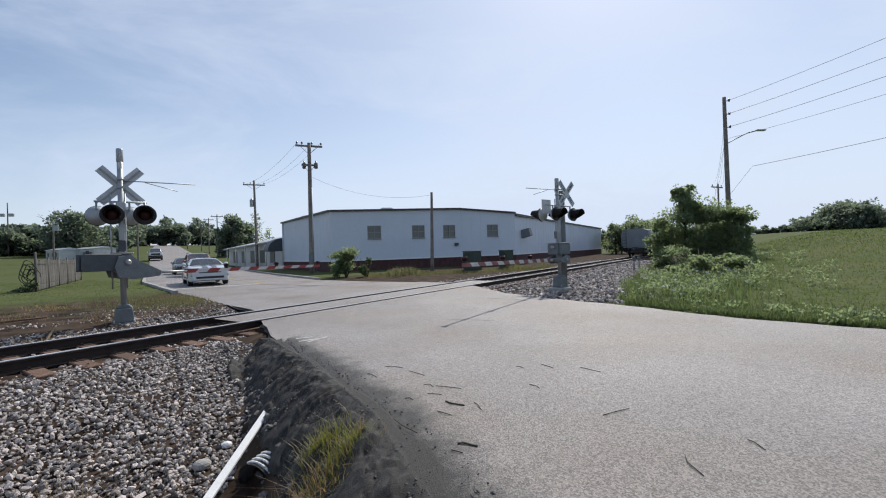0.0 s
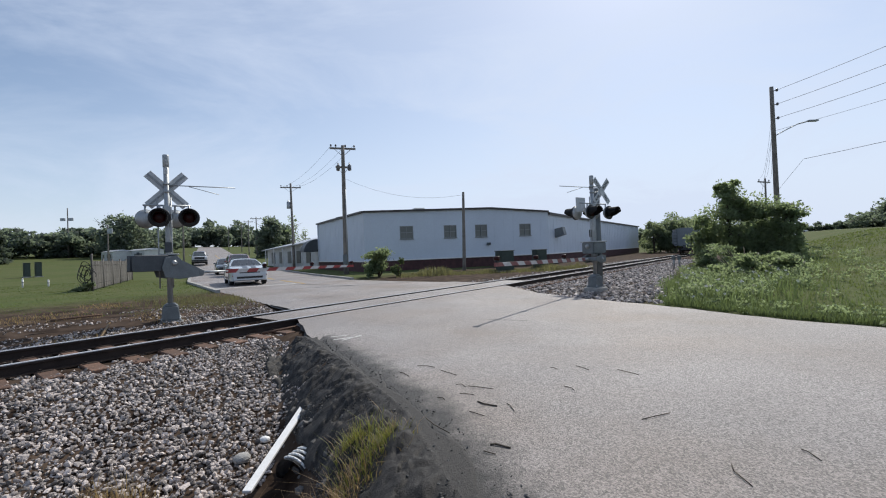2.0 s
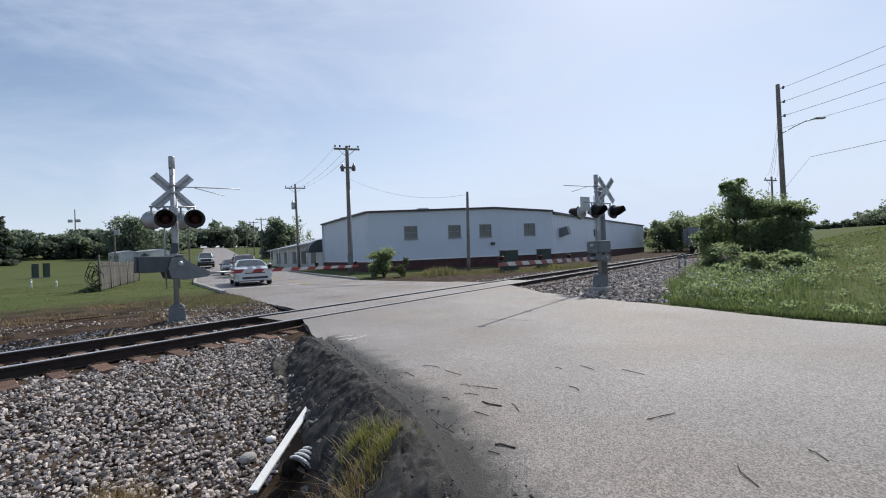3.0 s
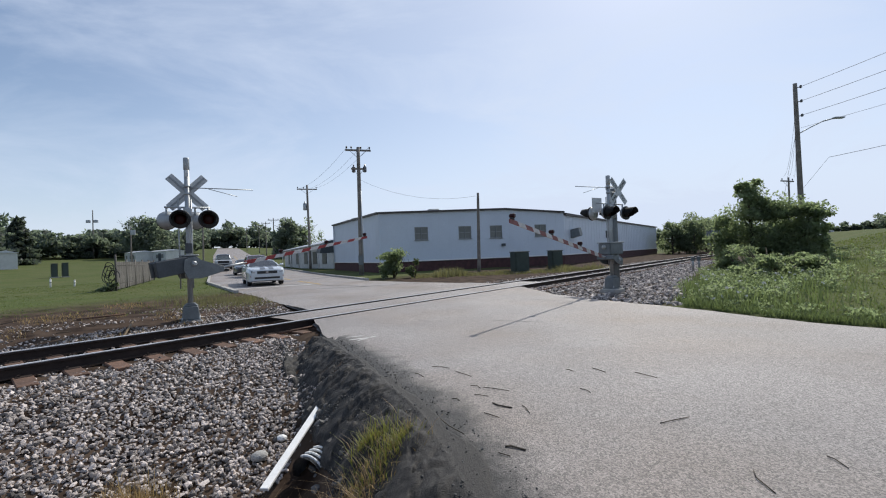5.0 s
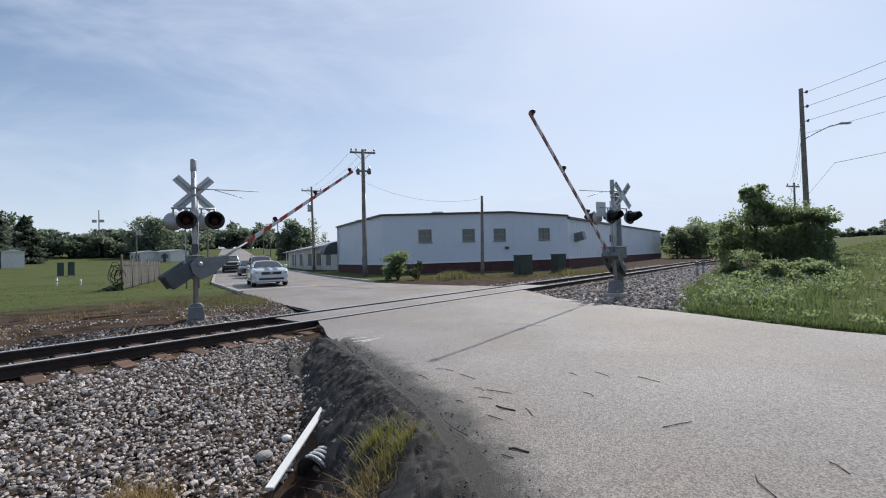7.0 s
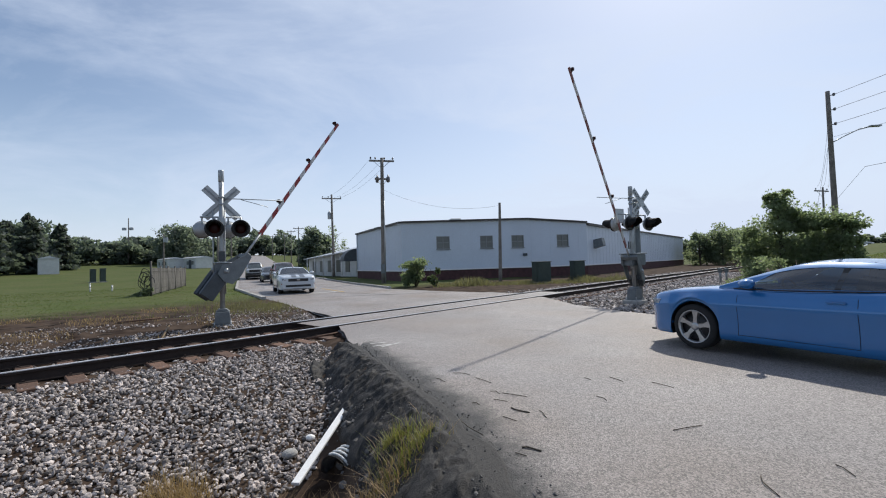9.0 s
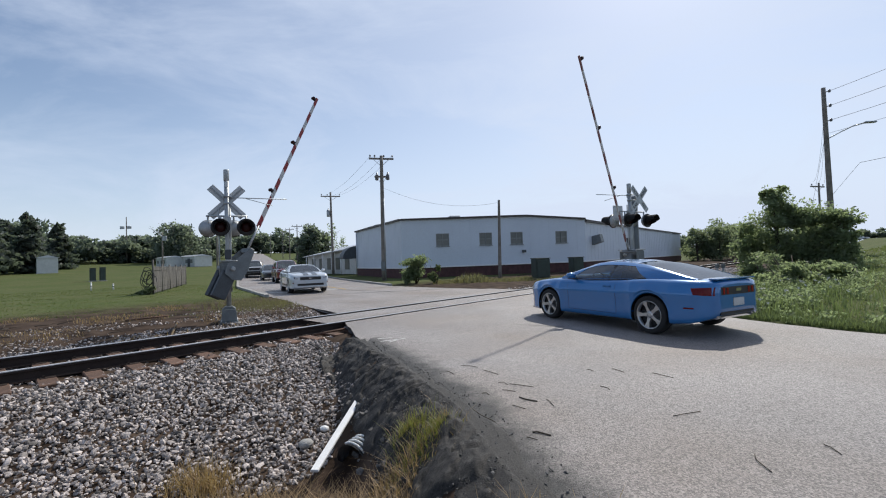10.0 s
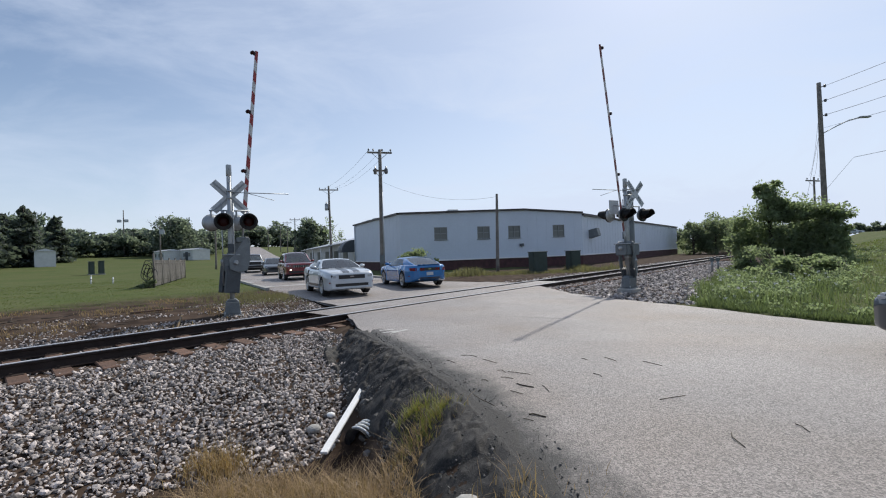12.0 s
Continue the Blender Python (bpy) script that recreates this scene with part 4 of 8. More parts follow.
def gate_arm(xy, z, yaw, length, drop, plate, weight, bare, label, stripes, sheets):
    """Arm along local +x, drop below its pivot, which lifts about local y; weights behind."""
    g = thing("gate_arm", pose(xy[0], xy[1], z, rz=yaw), label, "gate arm", "gate arms")
    for s in (-1, 1):
        bm = B()
        extrude_poly(bm, plate, 0.03, pose(0, s * 0.25, 0))
        bevelled(bm, 0.006)
        part("support_arm", bm, MAT["grey_paint"], g)
        bm = B()
        lathe(bm, (0, s * 0.26, 0), (0, s, 0), [(0, 0.07), (0.03, 0.07), (0.035, 0.04), (0.06, 0.04)], 12)
        part("pivot_bolt", bm, MAT["galv"], g)
        a, b, h = weight
        for k in range(3):
            bm = B()
            box(bm, (a + b) / 2, s * (0.20 - 0.055 * k), 0, b - a, 0.05, h - 0.02 * k)
            bevelled(bm, 0.012)
            part("counterweight", bm, MAT["dark_paint"], g, "dark steel counterweight slab")
    x_end = max(p[0] for p in plate)
    bm = B()
    box(bm, x_end - 0.03, 0, -drop, 0.14, 0.54, 0.13)
    bevelled(bm, 0.012)
    part("yoke", bm, MAT["grey_paint"], g)
    bm = B()
    tube(bm, (x_end, 0, -drop), (bare + 0.05, 0, -drop), 0.036, 0.03, 10)
    part("arm_tube", bm, MAT["galv"], g, "bare grey tube at the root of the arm")
    seg = (length - bare) / stripes
    for i in range(stripes):
        a, b = bare + i * seg, bare + (i + 1) * seg
        ha, hb = 0.115 - 0.03 * i / stripes, 0.115 - 0.03 * (i + 1) / stripes
        sl = 0.11 if 0 < i else 0.0
        sr = 0.11 if i < stripes - 1 else 0.0
        bm = B()
        v = [bm.verts.new((x, y, q - drop)) for q0, q1, k in ((-ha / 2, -hb / 2, -0.5), (ha / 2, hb / 2, 0.5)) for x, y, q in
             ((a + k * sl, -0.02, q0), (b + k * sr, -0.02, q1), (b + k * sr, 0.02, q1), (a + k * sl, 0.02, q0))]
        for f in ((0, 3, 2, 1), (4, 5, 6, 7), (0, 1, 5, 4), (1, 2, 6, 5), (2, 3, 7, 6), (3, 0, 4, 7)):
            bm.faces.new([v[j] for j in f])
        part("stripe", bm, MAT[sheets[(i + 1) % 2]], g)
    for f in (0.42, 0.70, 0.985):
        u = new("arm_lamp")
        u.matrix_basis = pose(length * f, 0, 0.045 - drop)
        u.parent = g
        bm = B()
        box(bm, 0, 0, 0.02, 0.11, 0.07, 0.05)
        bevelled(bm, 0.01)
        part("bracket", bm, MAT["trim_black"], u)
        bm = B()
        lathe(bm, (0, -0.065, 0.085), (0, 1, 0), [(0, 0.04), (0.02, 0.052), (0.11, 0.052), (0.13, 0.04)], 12)
        part("lamp_lens", bm, MAT["lens"], u, "small red arm lamp")
    return g


L_PLATE = [(-0.28, -0.12), (-0.2, 0.14), (0.08, 0.19), (0.2, 0.05), (0.72, -0.2), (0.72, -0.36), (0.12, -0.42), (-0.2, -0.36)]
R_PLATE = [(0.66, -0.06), (0.66, 0.06), (0.25, 0.12), (0.05, 0.16), (-0.2, 0.14), (-0.5, 0.1), (-0.5, -0.1), (-0.2, -0.14), (0.12, -0.14)]
crossing_signal(LEFT_MAST, 28.0, -0.11, 4.34, "grey crossing signal mast with crossbuck, seen from behind", 2.70, (0, 3.44), 1, 0.325, -0.155, (0.40, 0.40, 0.46, 1.52))
right = crossing_signal(RIGHT_MAST, 211.8, -0.05, 4.0, "grey crossing signal mast with white crossbuck beside the road", 2.68, (-0.42, 3.46), 1, 0.52, -0.1, (0.72, 0.5, 0.40, 1.44))
bm = B()
tube(bm, (-0.5, -0.2, 0.2), (-0.5, -0.2, 3.6), 0.14, 0.13, 14)
part("column", bm, MAT["grey_paint"], right, "thick grey column behind the mast")
bm = B()
box(bm, 0.65, 0.0, 2.95, 0.5, 0.02, 0.5)
bevelled(bm, 0.006)
part("plate", bm, MAT["white_refl"], right, "blank pale plate")
ARMS = [gate_arm(LEFT_MAST, 1.43, ARM_L_YAW, L_ARM, 0.27, L_PLATE, (-0.86, -0.1, 0.40), 1.5, "red and white striped crossing gate arm beyond the track", 15, ("arm_white", "red_sheet")),
        gate_arm(RIGHT_MAST, 1.0, ARM_R_YAW, R_ARM, 0.0, R_PLATE, (-0.62, -0.3, 0.26), 1.1, "slender red and white crossing gate arm at the roadside", 17, ("arm_white", "red_muted"))]

# ---- vehicles ----


def smooth_table(pts, step=0.02, width=0.05):
    """A curve through (x, value) with its corners rounded off."""
    xs = np.arange(pts[0][0], pts[-1][0] + step / 2, step)
    v = np.interp(xs, [p[0] for p in pts], [p[1] for p in pts])
    k = max(1, int(width / step))
    pad = np.concatenate([2 * v[0] - v[k:0:-1], v, 2 * v[-1] - v[-2:-k - 2:-1]])
    w = np.hanning(2 * k + 3)[1:-1]
    return xs, np.convolve(pad, w / w.sum(), "valid")


def at(table, x):
    return float(np.interp(x, *table))


def outline(spec, x):
    """Half section of the body at x, from the sill up and over to the middle."""
    zt, w, zb = at(spec["t_top"], x), at(spec["t_half"], x), at(spec["t_sill"], x)
    arch = 0.0
    bottom = zb
    for ax in (spec["fa"], spec["ra"]):
        d = abs(x - ax)
        if d < spec["arch"]:
            bottom = max(bottom, spec["r"] - 0.01 + math.sqrt(max(spec["arch"] ** 2 - d * d, 0)))
        arch = max(arch, 1 - abs(d - spec["arch"]) / 0.12)
    bottom = min(bottom, zt - 0.10)
    full = zt - zb
    out = 0.012 * max(0.0, arch)
    prof = [(0.95, 0.0), (0.972, 0.10), (0.968, 0.30), (0.972, 0.46), (0.992, 0.62), (1.0, 0.70), (0.992, 0.735), (0.965, 0.86), (0.935, 0.95)]
    pts = [(w * 0.6, bottom + 0.004), (w * 0.93, bottom)]
    for k, f in prof:
        pts.append((w * k + out, max(zb + f * full, bottom + 0.012 * (len(pts) - 1))))
    top = max(pts[-1][1] + 0.01, zt)
    c = spec["crown"]
    pts += [(w * 0.89, top), (w * 0.80, top + c * 0.4), (w * 0.5, top + c * 0.85), (w * 0.25, top + c * 0.97), (0, top + c)]
    return pts


def side_y(spec, x, z):
    pts = outline(spec, x)[1:12]
    return float(np.interp(z, [p[1] for p in pts], [p[0] for p in pts]))


def top_z(spec, x, y):
    pts = outline(spec, x)[-5:][::-1]
    return float(np.interp(abs(y), [p[0] for p in pts], [p[1] for p in pts]))


def side_patch(spec, corners, s, off=0.004, n=6):
    """A thin skin on the body side between four (x, z) corners."""
    bm = B()
    (x0, z0), (x1, z1), (x2, z2), (x3, z3) = corners
    g = []
    for i in range(n + 1):
        u = i / n
        row = []
        for j in range(n + 1):
            v = j / n
            x = (x0 + (x1 - x0) * u) * (1 - v) + (x3 + (x2 - x3) * u) * v
            z = (z0 + (z1 - z0) * u) * (1 - v) + (z3 + (z2 - z3) * u) * v
            row.append(bm.verts.new((x, s * (side_y(spec, x, z) + off), z)))
        g.append(row)
    for a, b in zip(g, g[1:]):
        for j in range(n):
            bm.faces.new((a[j], b[j], b[j + 1], a[j + 1])).smooth = True
    bmesh.ops.solidify(bm, geom=bm.faces[:], thickness=-0.004)
    return bm


def top_patch(spec, x0, x1, y0, y1, off=0.004, n=14, height=None):
    bm = B()
    g = []
    for i in range(n + 1):
        x = x0 + (x1 - x0) * i / n
        g.append([bm.verts.new((x, y0 + (y1 - y0) * j / 3, (height(x) if height else top_z(spec, x, y0 + (y1 - y0) * j / 3)) + off)) for j in range(4)])
    for a, b in zip(g, g[1:]):
        for j in range(3):
            bm.faces.new((a[j], b[j], b[j + 1], a[j + 1])).smooth = True
    return bm


def loft(parent, spec, paint):
    """Body shell with open wheel arches, glass, roof, pillars and cabin fittings as parts."""
    L, W = spec["L"], spec["W"]
    spec["arch"] = spec["r"] + 0.05
    spec["t_top"], spec["t_half"], spec["t_sill"] = smooth_table(spec["top"]), smooth_table(spec["half"]), smooth_table(spec["sill"])
    x_lo, x_hi = spec["top"][0][0], spec["top"][-1][0]
    xs = set(np.linspace(x_lo, x_hi, 57)) | {x_lo + d for d in (0.01, 0.025, 0.05)} | {x_hi - d for d in (0.01, 0.025, 0.05)}
    for ax in (spec["fa"], spec["ra"]):
        for a in np.linspace(0, math.pi, 15):
            xs.add(ax + spec["arch"] * math.cos(a))
        xs |= {ax + s * (spec["arch"] + 0.004) for s in (1, -1)}
    xs = sorted(xs)
    rows = []
    bm = B()
    for x in xs:
        pts = outline(spec, x)
        rows.append([bm.verts.new((x, y, z)) for y, z in pts] + [bm.verts.new((x, -y, z)) for y, z in pts[-2::-1]])
    n = len(rows[0])
    for a, b in zip(rows, rows[1:]):
        for i in range(n - 1):
            bm.faces.new((a[i], b[i], b[i + 1], a[i + 1])).smooth = True
        bm.faces.new((a[n - 1], b[n - 1], b[0], a[0]))
    bm.faces.new(rows[0])
    bm.faces.new(rows[-1][::-1])
    bmesh.ops.recalc_face_normals(bm, faces=bm.faces[:])
    part("body", bm, paint, parent)
    # dark liners of the wheel arches, open to the side
    for ax in (spec["fa"], spec["ra"]):
        for s in (1, -1):
            bm = B()
            r = spec["arch"] - 0.004
            g = []
            for y in (W / 2 - 0.34, W / 2 - 0.05):
                g.append([bm.verts.new((ax + r * math.cos(a), s * y, max(0.2, spec["r"] - 0.01 + r * math.sin(a)))) for a in np.linspace(-0.35, math.pi + 0.35, 17)])
            for i in range(16):
                bm.faces.new((g[0][i], g[0][i + 1], g[1][i + 1], g[1][i]))
            bm.faces.new(g[0])
            part("arch_liner", bm, MAT["black"], parent)
    # cabin: x, roof z, belt half width, roof half width
    cab = spec["cabin"]
    tz, tb, tr = (smooth_table([(c[0], c[j]) for c in cab], width=0.16) for j in (1, 2, 3))
    kinds = {k: B() for k in ("windscreen", "rear_window", "side_window_l", "side_window_r", "roof", "pillar_l", "pillar_r")}
    rows = []
    for x in np.linspace(cab[0][0], cab[-1][0], 131):
        x = float(x)
        zbelt = top_z(spec, x, at(tb, x)) - 0.012
        zr = max(at(tz, x), zbelt + 0.02)
        h = zr - zbelt
        wb, wt = at(tb, x), at(tr, x)
        k = min(1, h / 0.3)
        wt2 = wb + (wt - wb) * k
        bulge = lambda f: wb + (wt2 - wb) * f + 0.03 * k * math.sin(math.pi * f)
        side = [(bulge(f), zbelt + g * h) for f, g in ((0, 0), (0.07, 0.07), (0.26, 0.25), (0.45, 0.42), (0.66, 0.61), (0.86, 0.80))]
        rows.append((x, side + [(bulge(0.97) - 0.015, zbelt + 0.91 * h), (wt2 * 0.92, zbelt + 0.96 * h), (wt2 * 0.5, zr + 0.012 * k), (wt2 * 0.25, zr + 0.02 * k), (0, zr + 0.023 * k)]))
    x_r0, x_r1 = spec["roof"]
    for (xa, a), (xb, b) in zip(rows, rows[1:]):
        xm = (xa + xb) / 2
        for i in range(10):
            for s in (1, -1):
                if i in (1, 2, 3, 4):
                    continue
                if i in (0, 5, 6):
                    kind = "pillar"
                elif x_r0 <= xm <= x_r1:
                    kind = "roof"
                else:
                    kind = "windscreen" if xm > x_r1 else "rear_window"
                bk = kinds[kind + ("_l" if s > 0 else "_r") if kind in ("side_window", "pillar") else kind]
                push = 0.005 if kind in ("pillar", "roof") else 0
                v = [bk.verts.new((x, s * (y + push), z + push)) for x, y, z in ((xa, *a[i]), (xb, *b[i]), (xb, *b[i + 1]), (xa, *a[i + 1]))]
                bk.faces.new(v if s > 0 else v[::-1]).smooth = True
    # side glass between slanting edges, painted pillars before and behind it
    rx = [r[0] for r in rows]

    def on_side(x, i, push, s):
        return (x, s * (float(np.interp(x, rx, [r[1][i][0] for r in rows])) + push), float(np.interp(x, rx, [r[1][i][1] for r in rows])) + push)
    for s in (1, -1):
        tag = "_l" if s > 0 else "_r"
        for key, n, push in (("pillar", 14, 0.005), ("side_window", 24, 0.0), ("pillar", 14, 0.005)):
            edges = []
            for i in range(1, 6):
                f = (i - 1) / 4
                lo, hi = (spec["glass"][0][e] + (spec["glass"][1][e] - spec["glass"][0][e]) * f for e in (0, 1))
                edges.append((rx[0], lo, hi, rx[-1]))
            a = 1 if key == "side_window" else (2 if kinds.get("done" + tag) else 0)
            if key == "pillar":
                kinds["done" + tag] = True
            bk = kinds[key + tag]
            for i in range(4):
                for k in range(n):
                    v = []
                    for row, u in ((i, k), (i, k + 1), (i + 1, k + 1), (i + 1, k)):
                        x0, x1 = edges[row][a], edges[row][a + 1]
                        v.append(bk.verts.new(on_side(x0 + (x1 - x0) * u / n, row + 1, push, s)))
                    bk.faces.new(v if s > 0 else v[::-1]).smooth = True
    kinds = {k: v for k, v in kinds.items() if not k.startswith("done")}
    for k, bk in kinds.items():
        bmesh.ops.remove_doubles(bk, verts=bk.verts[:], dist=0.0005)
        bmesh.ops.recalc_face_normals(bk, faces=bk.faces[:])
        if bk.faces:
            part(k[:-2] if k[-2:] in ("_l", "_r") else k, bk, paint if k[:4] in ("roof", "pill") else MAT["car_glass"], parent)
    # dark centre pillars and weather strip round the side glass
    for p, q in spec["pillars"]:
        for s in (1, -1):
            bm = B()
            ends = []
            for f, g in ((0, 0.05), (5, 0.0)):
                ends.append([Vector((x, s * (float(np.interp(x, [r[0] for r in rows], [r[1][f][0] for r in rows])) + 0.006),
                                     float(np.interp(x, [r[0] for r in rows], [r[1][f][1] for r in rows])))) for x in (p + g, q + g)])
            mid = [a.lerp(b, 0.5) + Vector((0, s * 0.018, 0)) for a, b in zip(*ends)]
            for a, b in ((ends[0], mid), (mid, ends[1])):
                bm.faces.new([bm.verts.new(v) for v in (a[0], a[1], b[1], b[0])])
            part("centre_pillar", bm, MAT["trim_black"], parent)
    for s in (1, -1):
        bm = B()
        x0, x1 = spec["glass"][0]
        pts = [(x, s * (at(tb, x) + 0.012), top_z(spec, x, at(tb, x)) + 0.004) for x in np.linspace(x0, x1, 12)]
        for p, q in zip(pts, pts[1:]):
            tube(bm, p, q, 0.009, n=5, caps=False)
        part("window_strip", bm, MAT["trim_black"], parent)
    bm = B()
    box(bm, 0, 0, spec["r"] * 1.05, L * 0.74, W * 0.6, spec["r"] * 0.8)
    box(bm, (spec["fa"] + spec["ra"]) / 2, 0, 0.31, (spec["fa"] - spec["ra"]) - 2 * spec["arch"], W * 0.86, 0.2)
    part("underbody", bm, MAT["trim_black"], parent)
    # door edges, handle, bonnet and boot joints
    d0, d1 = spec["doors"][0], spec["doors"][-1]
    for s in (1, -1):
        for x in spec["doors"]:
            zt, zs = at(spec["t_top"], x) - 0.01, at(spec["t_sill"], x) + 0.09
            part("door_edge", side_patch(spec, [(x - 0.003, zs), (x + 0.003, zs), (x + 0.003, zt), (x - 0.003, zt)], s, 0.002, 8), MAT["black"], parent)
        zs = at(spec["t_sill"], 0) + 0.09
        part("door_edge", side_patch(spec, [(d0, zs), (d1, zs), (d1, zs + 0.006), (d0, zs + 0.006)], s, 0.002, 8), MAT["black"], parent)
        hz = at(spec["t_top"], d0) - 0.13
        bm = B()
        box(bm, d0 + 0.2, s * (side_y(spec, d0 + 0.2, hz) + 0.012), hz, 0.2, 0.035, 0.03)
        bevelled(bm, 0.01, 2)
        part("door_handle", bm, paint, parent)
    for x in spec["joints"]:
        part("panel_joint", top_patch(spec, x - 0.006, x + 0.006, -0.7, 0.7, 0.003, 2), MAT["black"], parent)
    # seats, wheel and dash behind the glass
    for x, y in spec["seats"]:
        bm = B()
        box(bm, x + 0.2, y, 0.5, 0.5, 0.5, 0.2)
        box(bm, 0, 0, 0.33, 0.14, 0.48, 0.62, pose(x - 0.08, y, 0.5, ry=-14))
        box(bm, 0, 0, 0.72, 0.1, 0.26, 0.2, pose(x - 0.1, y, 0.5, ry=-14))
        bevelled(bm, 0.03, 2)
        part("seat", bm, MAT["trim_black"], parent)
    dx = cab[-1][0] - 0.42
    bm = B()
    box(bm, dx, 0, 0.86, 0.4, W * 0.74, 0.14)
    bevelled(bm, 0.03, 2)
    part("dashboard", bm, MAT["trim_black"], parent)
    bm = B()
    m = pose(dx - 0.32, 0.38, 0.92, ry=-65)
    ringpts = [m @ Vector((0.18 * math.cos(a), 0.18 * math.sin(a), 0)) for a in np.linspace(0, 2 * math.pi, 19)]
    for p, q in zip(ringpts, ringpts[1:]):
        tube(bm, p, q, 0.014, n=5, caps=False)
    part("steering_wheel", bm, MAT["trim_black"], parent)


def wheel_mesh(r, w, spokes=5):
    """Tyre, dark barrel and dished star-shaped rim with tapered spokes."""
    rim = B()
    lathe(rim, (0, -w / 2 + 0.02, 0), (0, 1, 0), [(0.05, r * 0.2), (0.06, r * 0.66), (w - 0.1, r * 0.66), (w - 0.09, r * 0.2)], 24)
    disc = B()
    for side in (1, -1):
        for k in range(spokes):
            m = Matrix.Rotation(2 * math.pi * k / spokes, 4, "Y")
            a = 2 * math.pi / spokes * 0.5
            prof = [(-0.10, 0.14), (0.10, 0.14), (0.075, 0.42), (0.15, 0.70), (-0.15, 0.70), (-0.075, 0.42)]
            face = [disc.verts.new(m @ Vector((p * r, side * (w / 2 - 0.035 + 0.028 * (q - 0.14)), q * r))) for p, q in prof]
            back = [disc.verts.new(m @ Vector((p * r * 1.25, side * (w / 2 - 0.075), q * r))) for p, q in prof]
            disc.faces.new(face if side < 0 else face[::-1])
            for i in range(6):
                disc.faces.new((face[i], face[(i + 1) % 6], back[(i + 1) % 6], back[i]))
        lathe(disc, (0, side * (w / 2 - 0.07), 0), (0, side, 0), [(0, r * 0.2), (0.035, r * 0.19), (0.042, r * 0.1)], 14)
        lathe(disc, (0, side * (w / 2 - 0.07), 0), (0, side, 0), [(0, r * 0.655), (0.05, r * 0.68), (0.068, r * 0.735), (0.06, r * 0.745), (0.03, r * 0.72)], 28, caps=False)
    bmesh.ops.recalc_face_normals(disc, faces=disc.faces[:])
    tyre = B()
    lathe(tyre, (0, -w / 2, 0), (0, 1, 0), [(0.01, r * 0.72), (0.0, r * 0.80), (0.008, r * 0.92), (0.03, r * 0.99), (0.05, r), (w - 0.05, r), (w - 0.03, r * 0.99), (w - 0.008, r * 0.92), (w, r * 0.80), (w - 0.01, r * 0.72)], 32, caps=False)
    return mesh_of("tyre", tyre, MAT["tyre"]), mesh_of("spokes", disc, MAT["rim"]), mesh_of("barrel", rim, MAT["black"])


def car(name, label, category, spec, paint, group="cars on the road"):
    t = thing(name, Matrix(), label, category, group)
    loft(t, spec, paint)
    meshes = wheel_mesh(spec["r"], 0.235, spec.get("spokes", 5))
    wheels = []
    for ax in (spec["fa"], spec["ra"]):
        for s in (1, -1):
            w = new("wheel")
            w.matrix_basis = pose(ax, s * (spec["W"] / 2 - 0.15), spec["r"])
            w.parent = t
            for nm, me in zip(("tyre", "spokes", "barrel"), meshes):
                o = new(nm, me)
                o.parent = w
            wheels.append(w)
    for nm, mat, boxes, lab in spec["bits"]:
        for c in boxes:
            bm = B()
            box(bm, *c)
            bevelled(bm, min(c[3:]) * 0.3, 2)
            part(nm, bm, MAT[mat], t, lab)
    for nm, mat, patches, lab in spec.get("side", ()):
        for corners in patches:
            for s in (1, -1):
                part(nm, side_patch(spec, corners, s), MAT[mat], t, lab)
    for nm, mat, patches, lab in spec.get("over", ()):
        for x0, x1, y0, y1 in patches:
            part(nm, top_patch(spec, x0, x1, y0, y1), MAT[mat], t, lab)
    for s in (1, -1):
        mx, my, mz = spec["mirror"]
        bm = B()
        bmesh.ops.create_icosphere(bm, subdivisions=2, radius=1.0)
        for v in bm.verts:
            v.co = Vector((mx + v.co.x * (0.07 if v.co.x < 0 else 0.13), s * (my + 0.1) + v.co.y * 0.115, mz + v.co.z * 0.068))
        tube(bm, (mx + 0.03, s * (my - 0.06), mz - 0.07), (mx, s * (my + 0.05), mz - 0.02), 0.022, n=6)
        for f in bm.faces:
            f.smooth = True
        part("door_mirror", bm, paint, t)
    return t, wheels


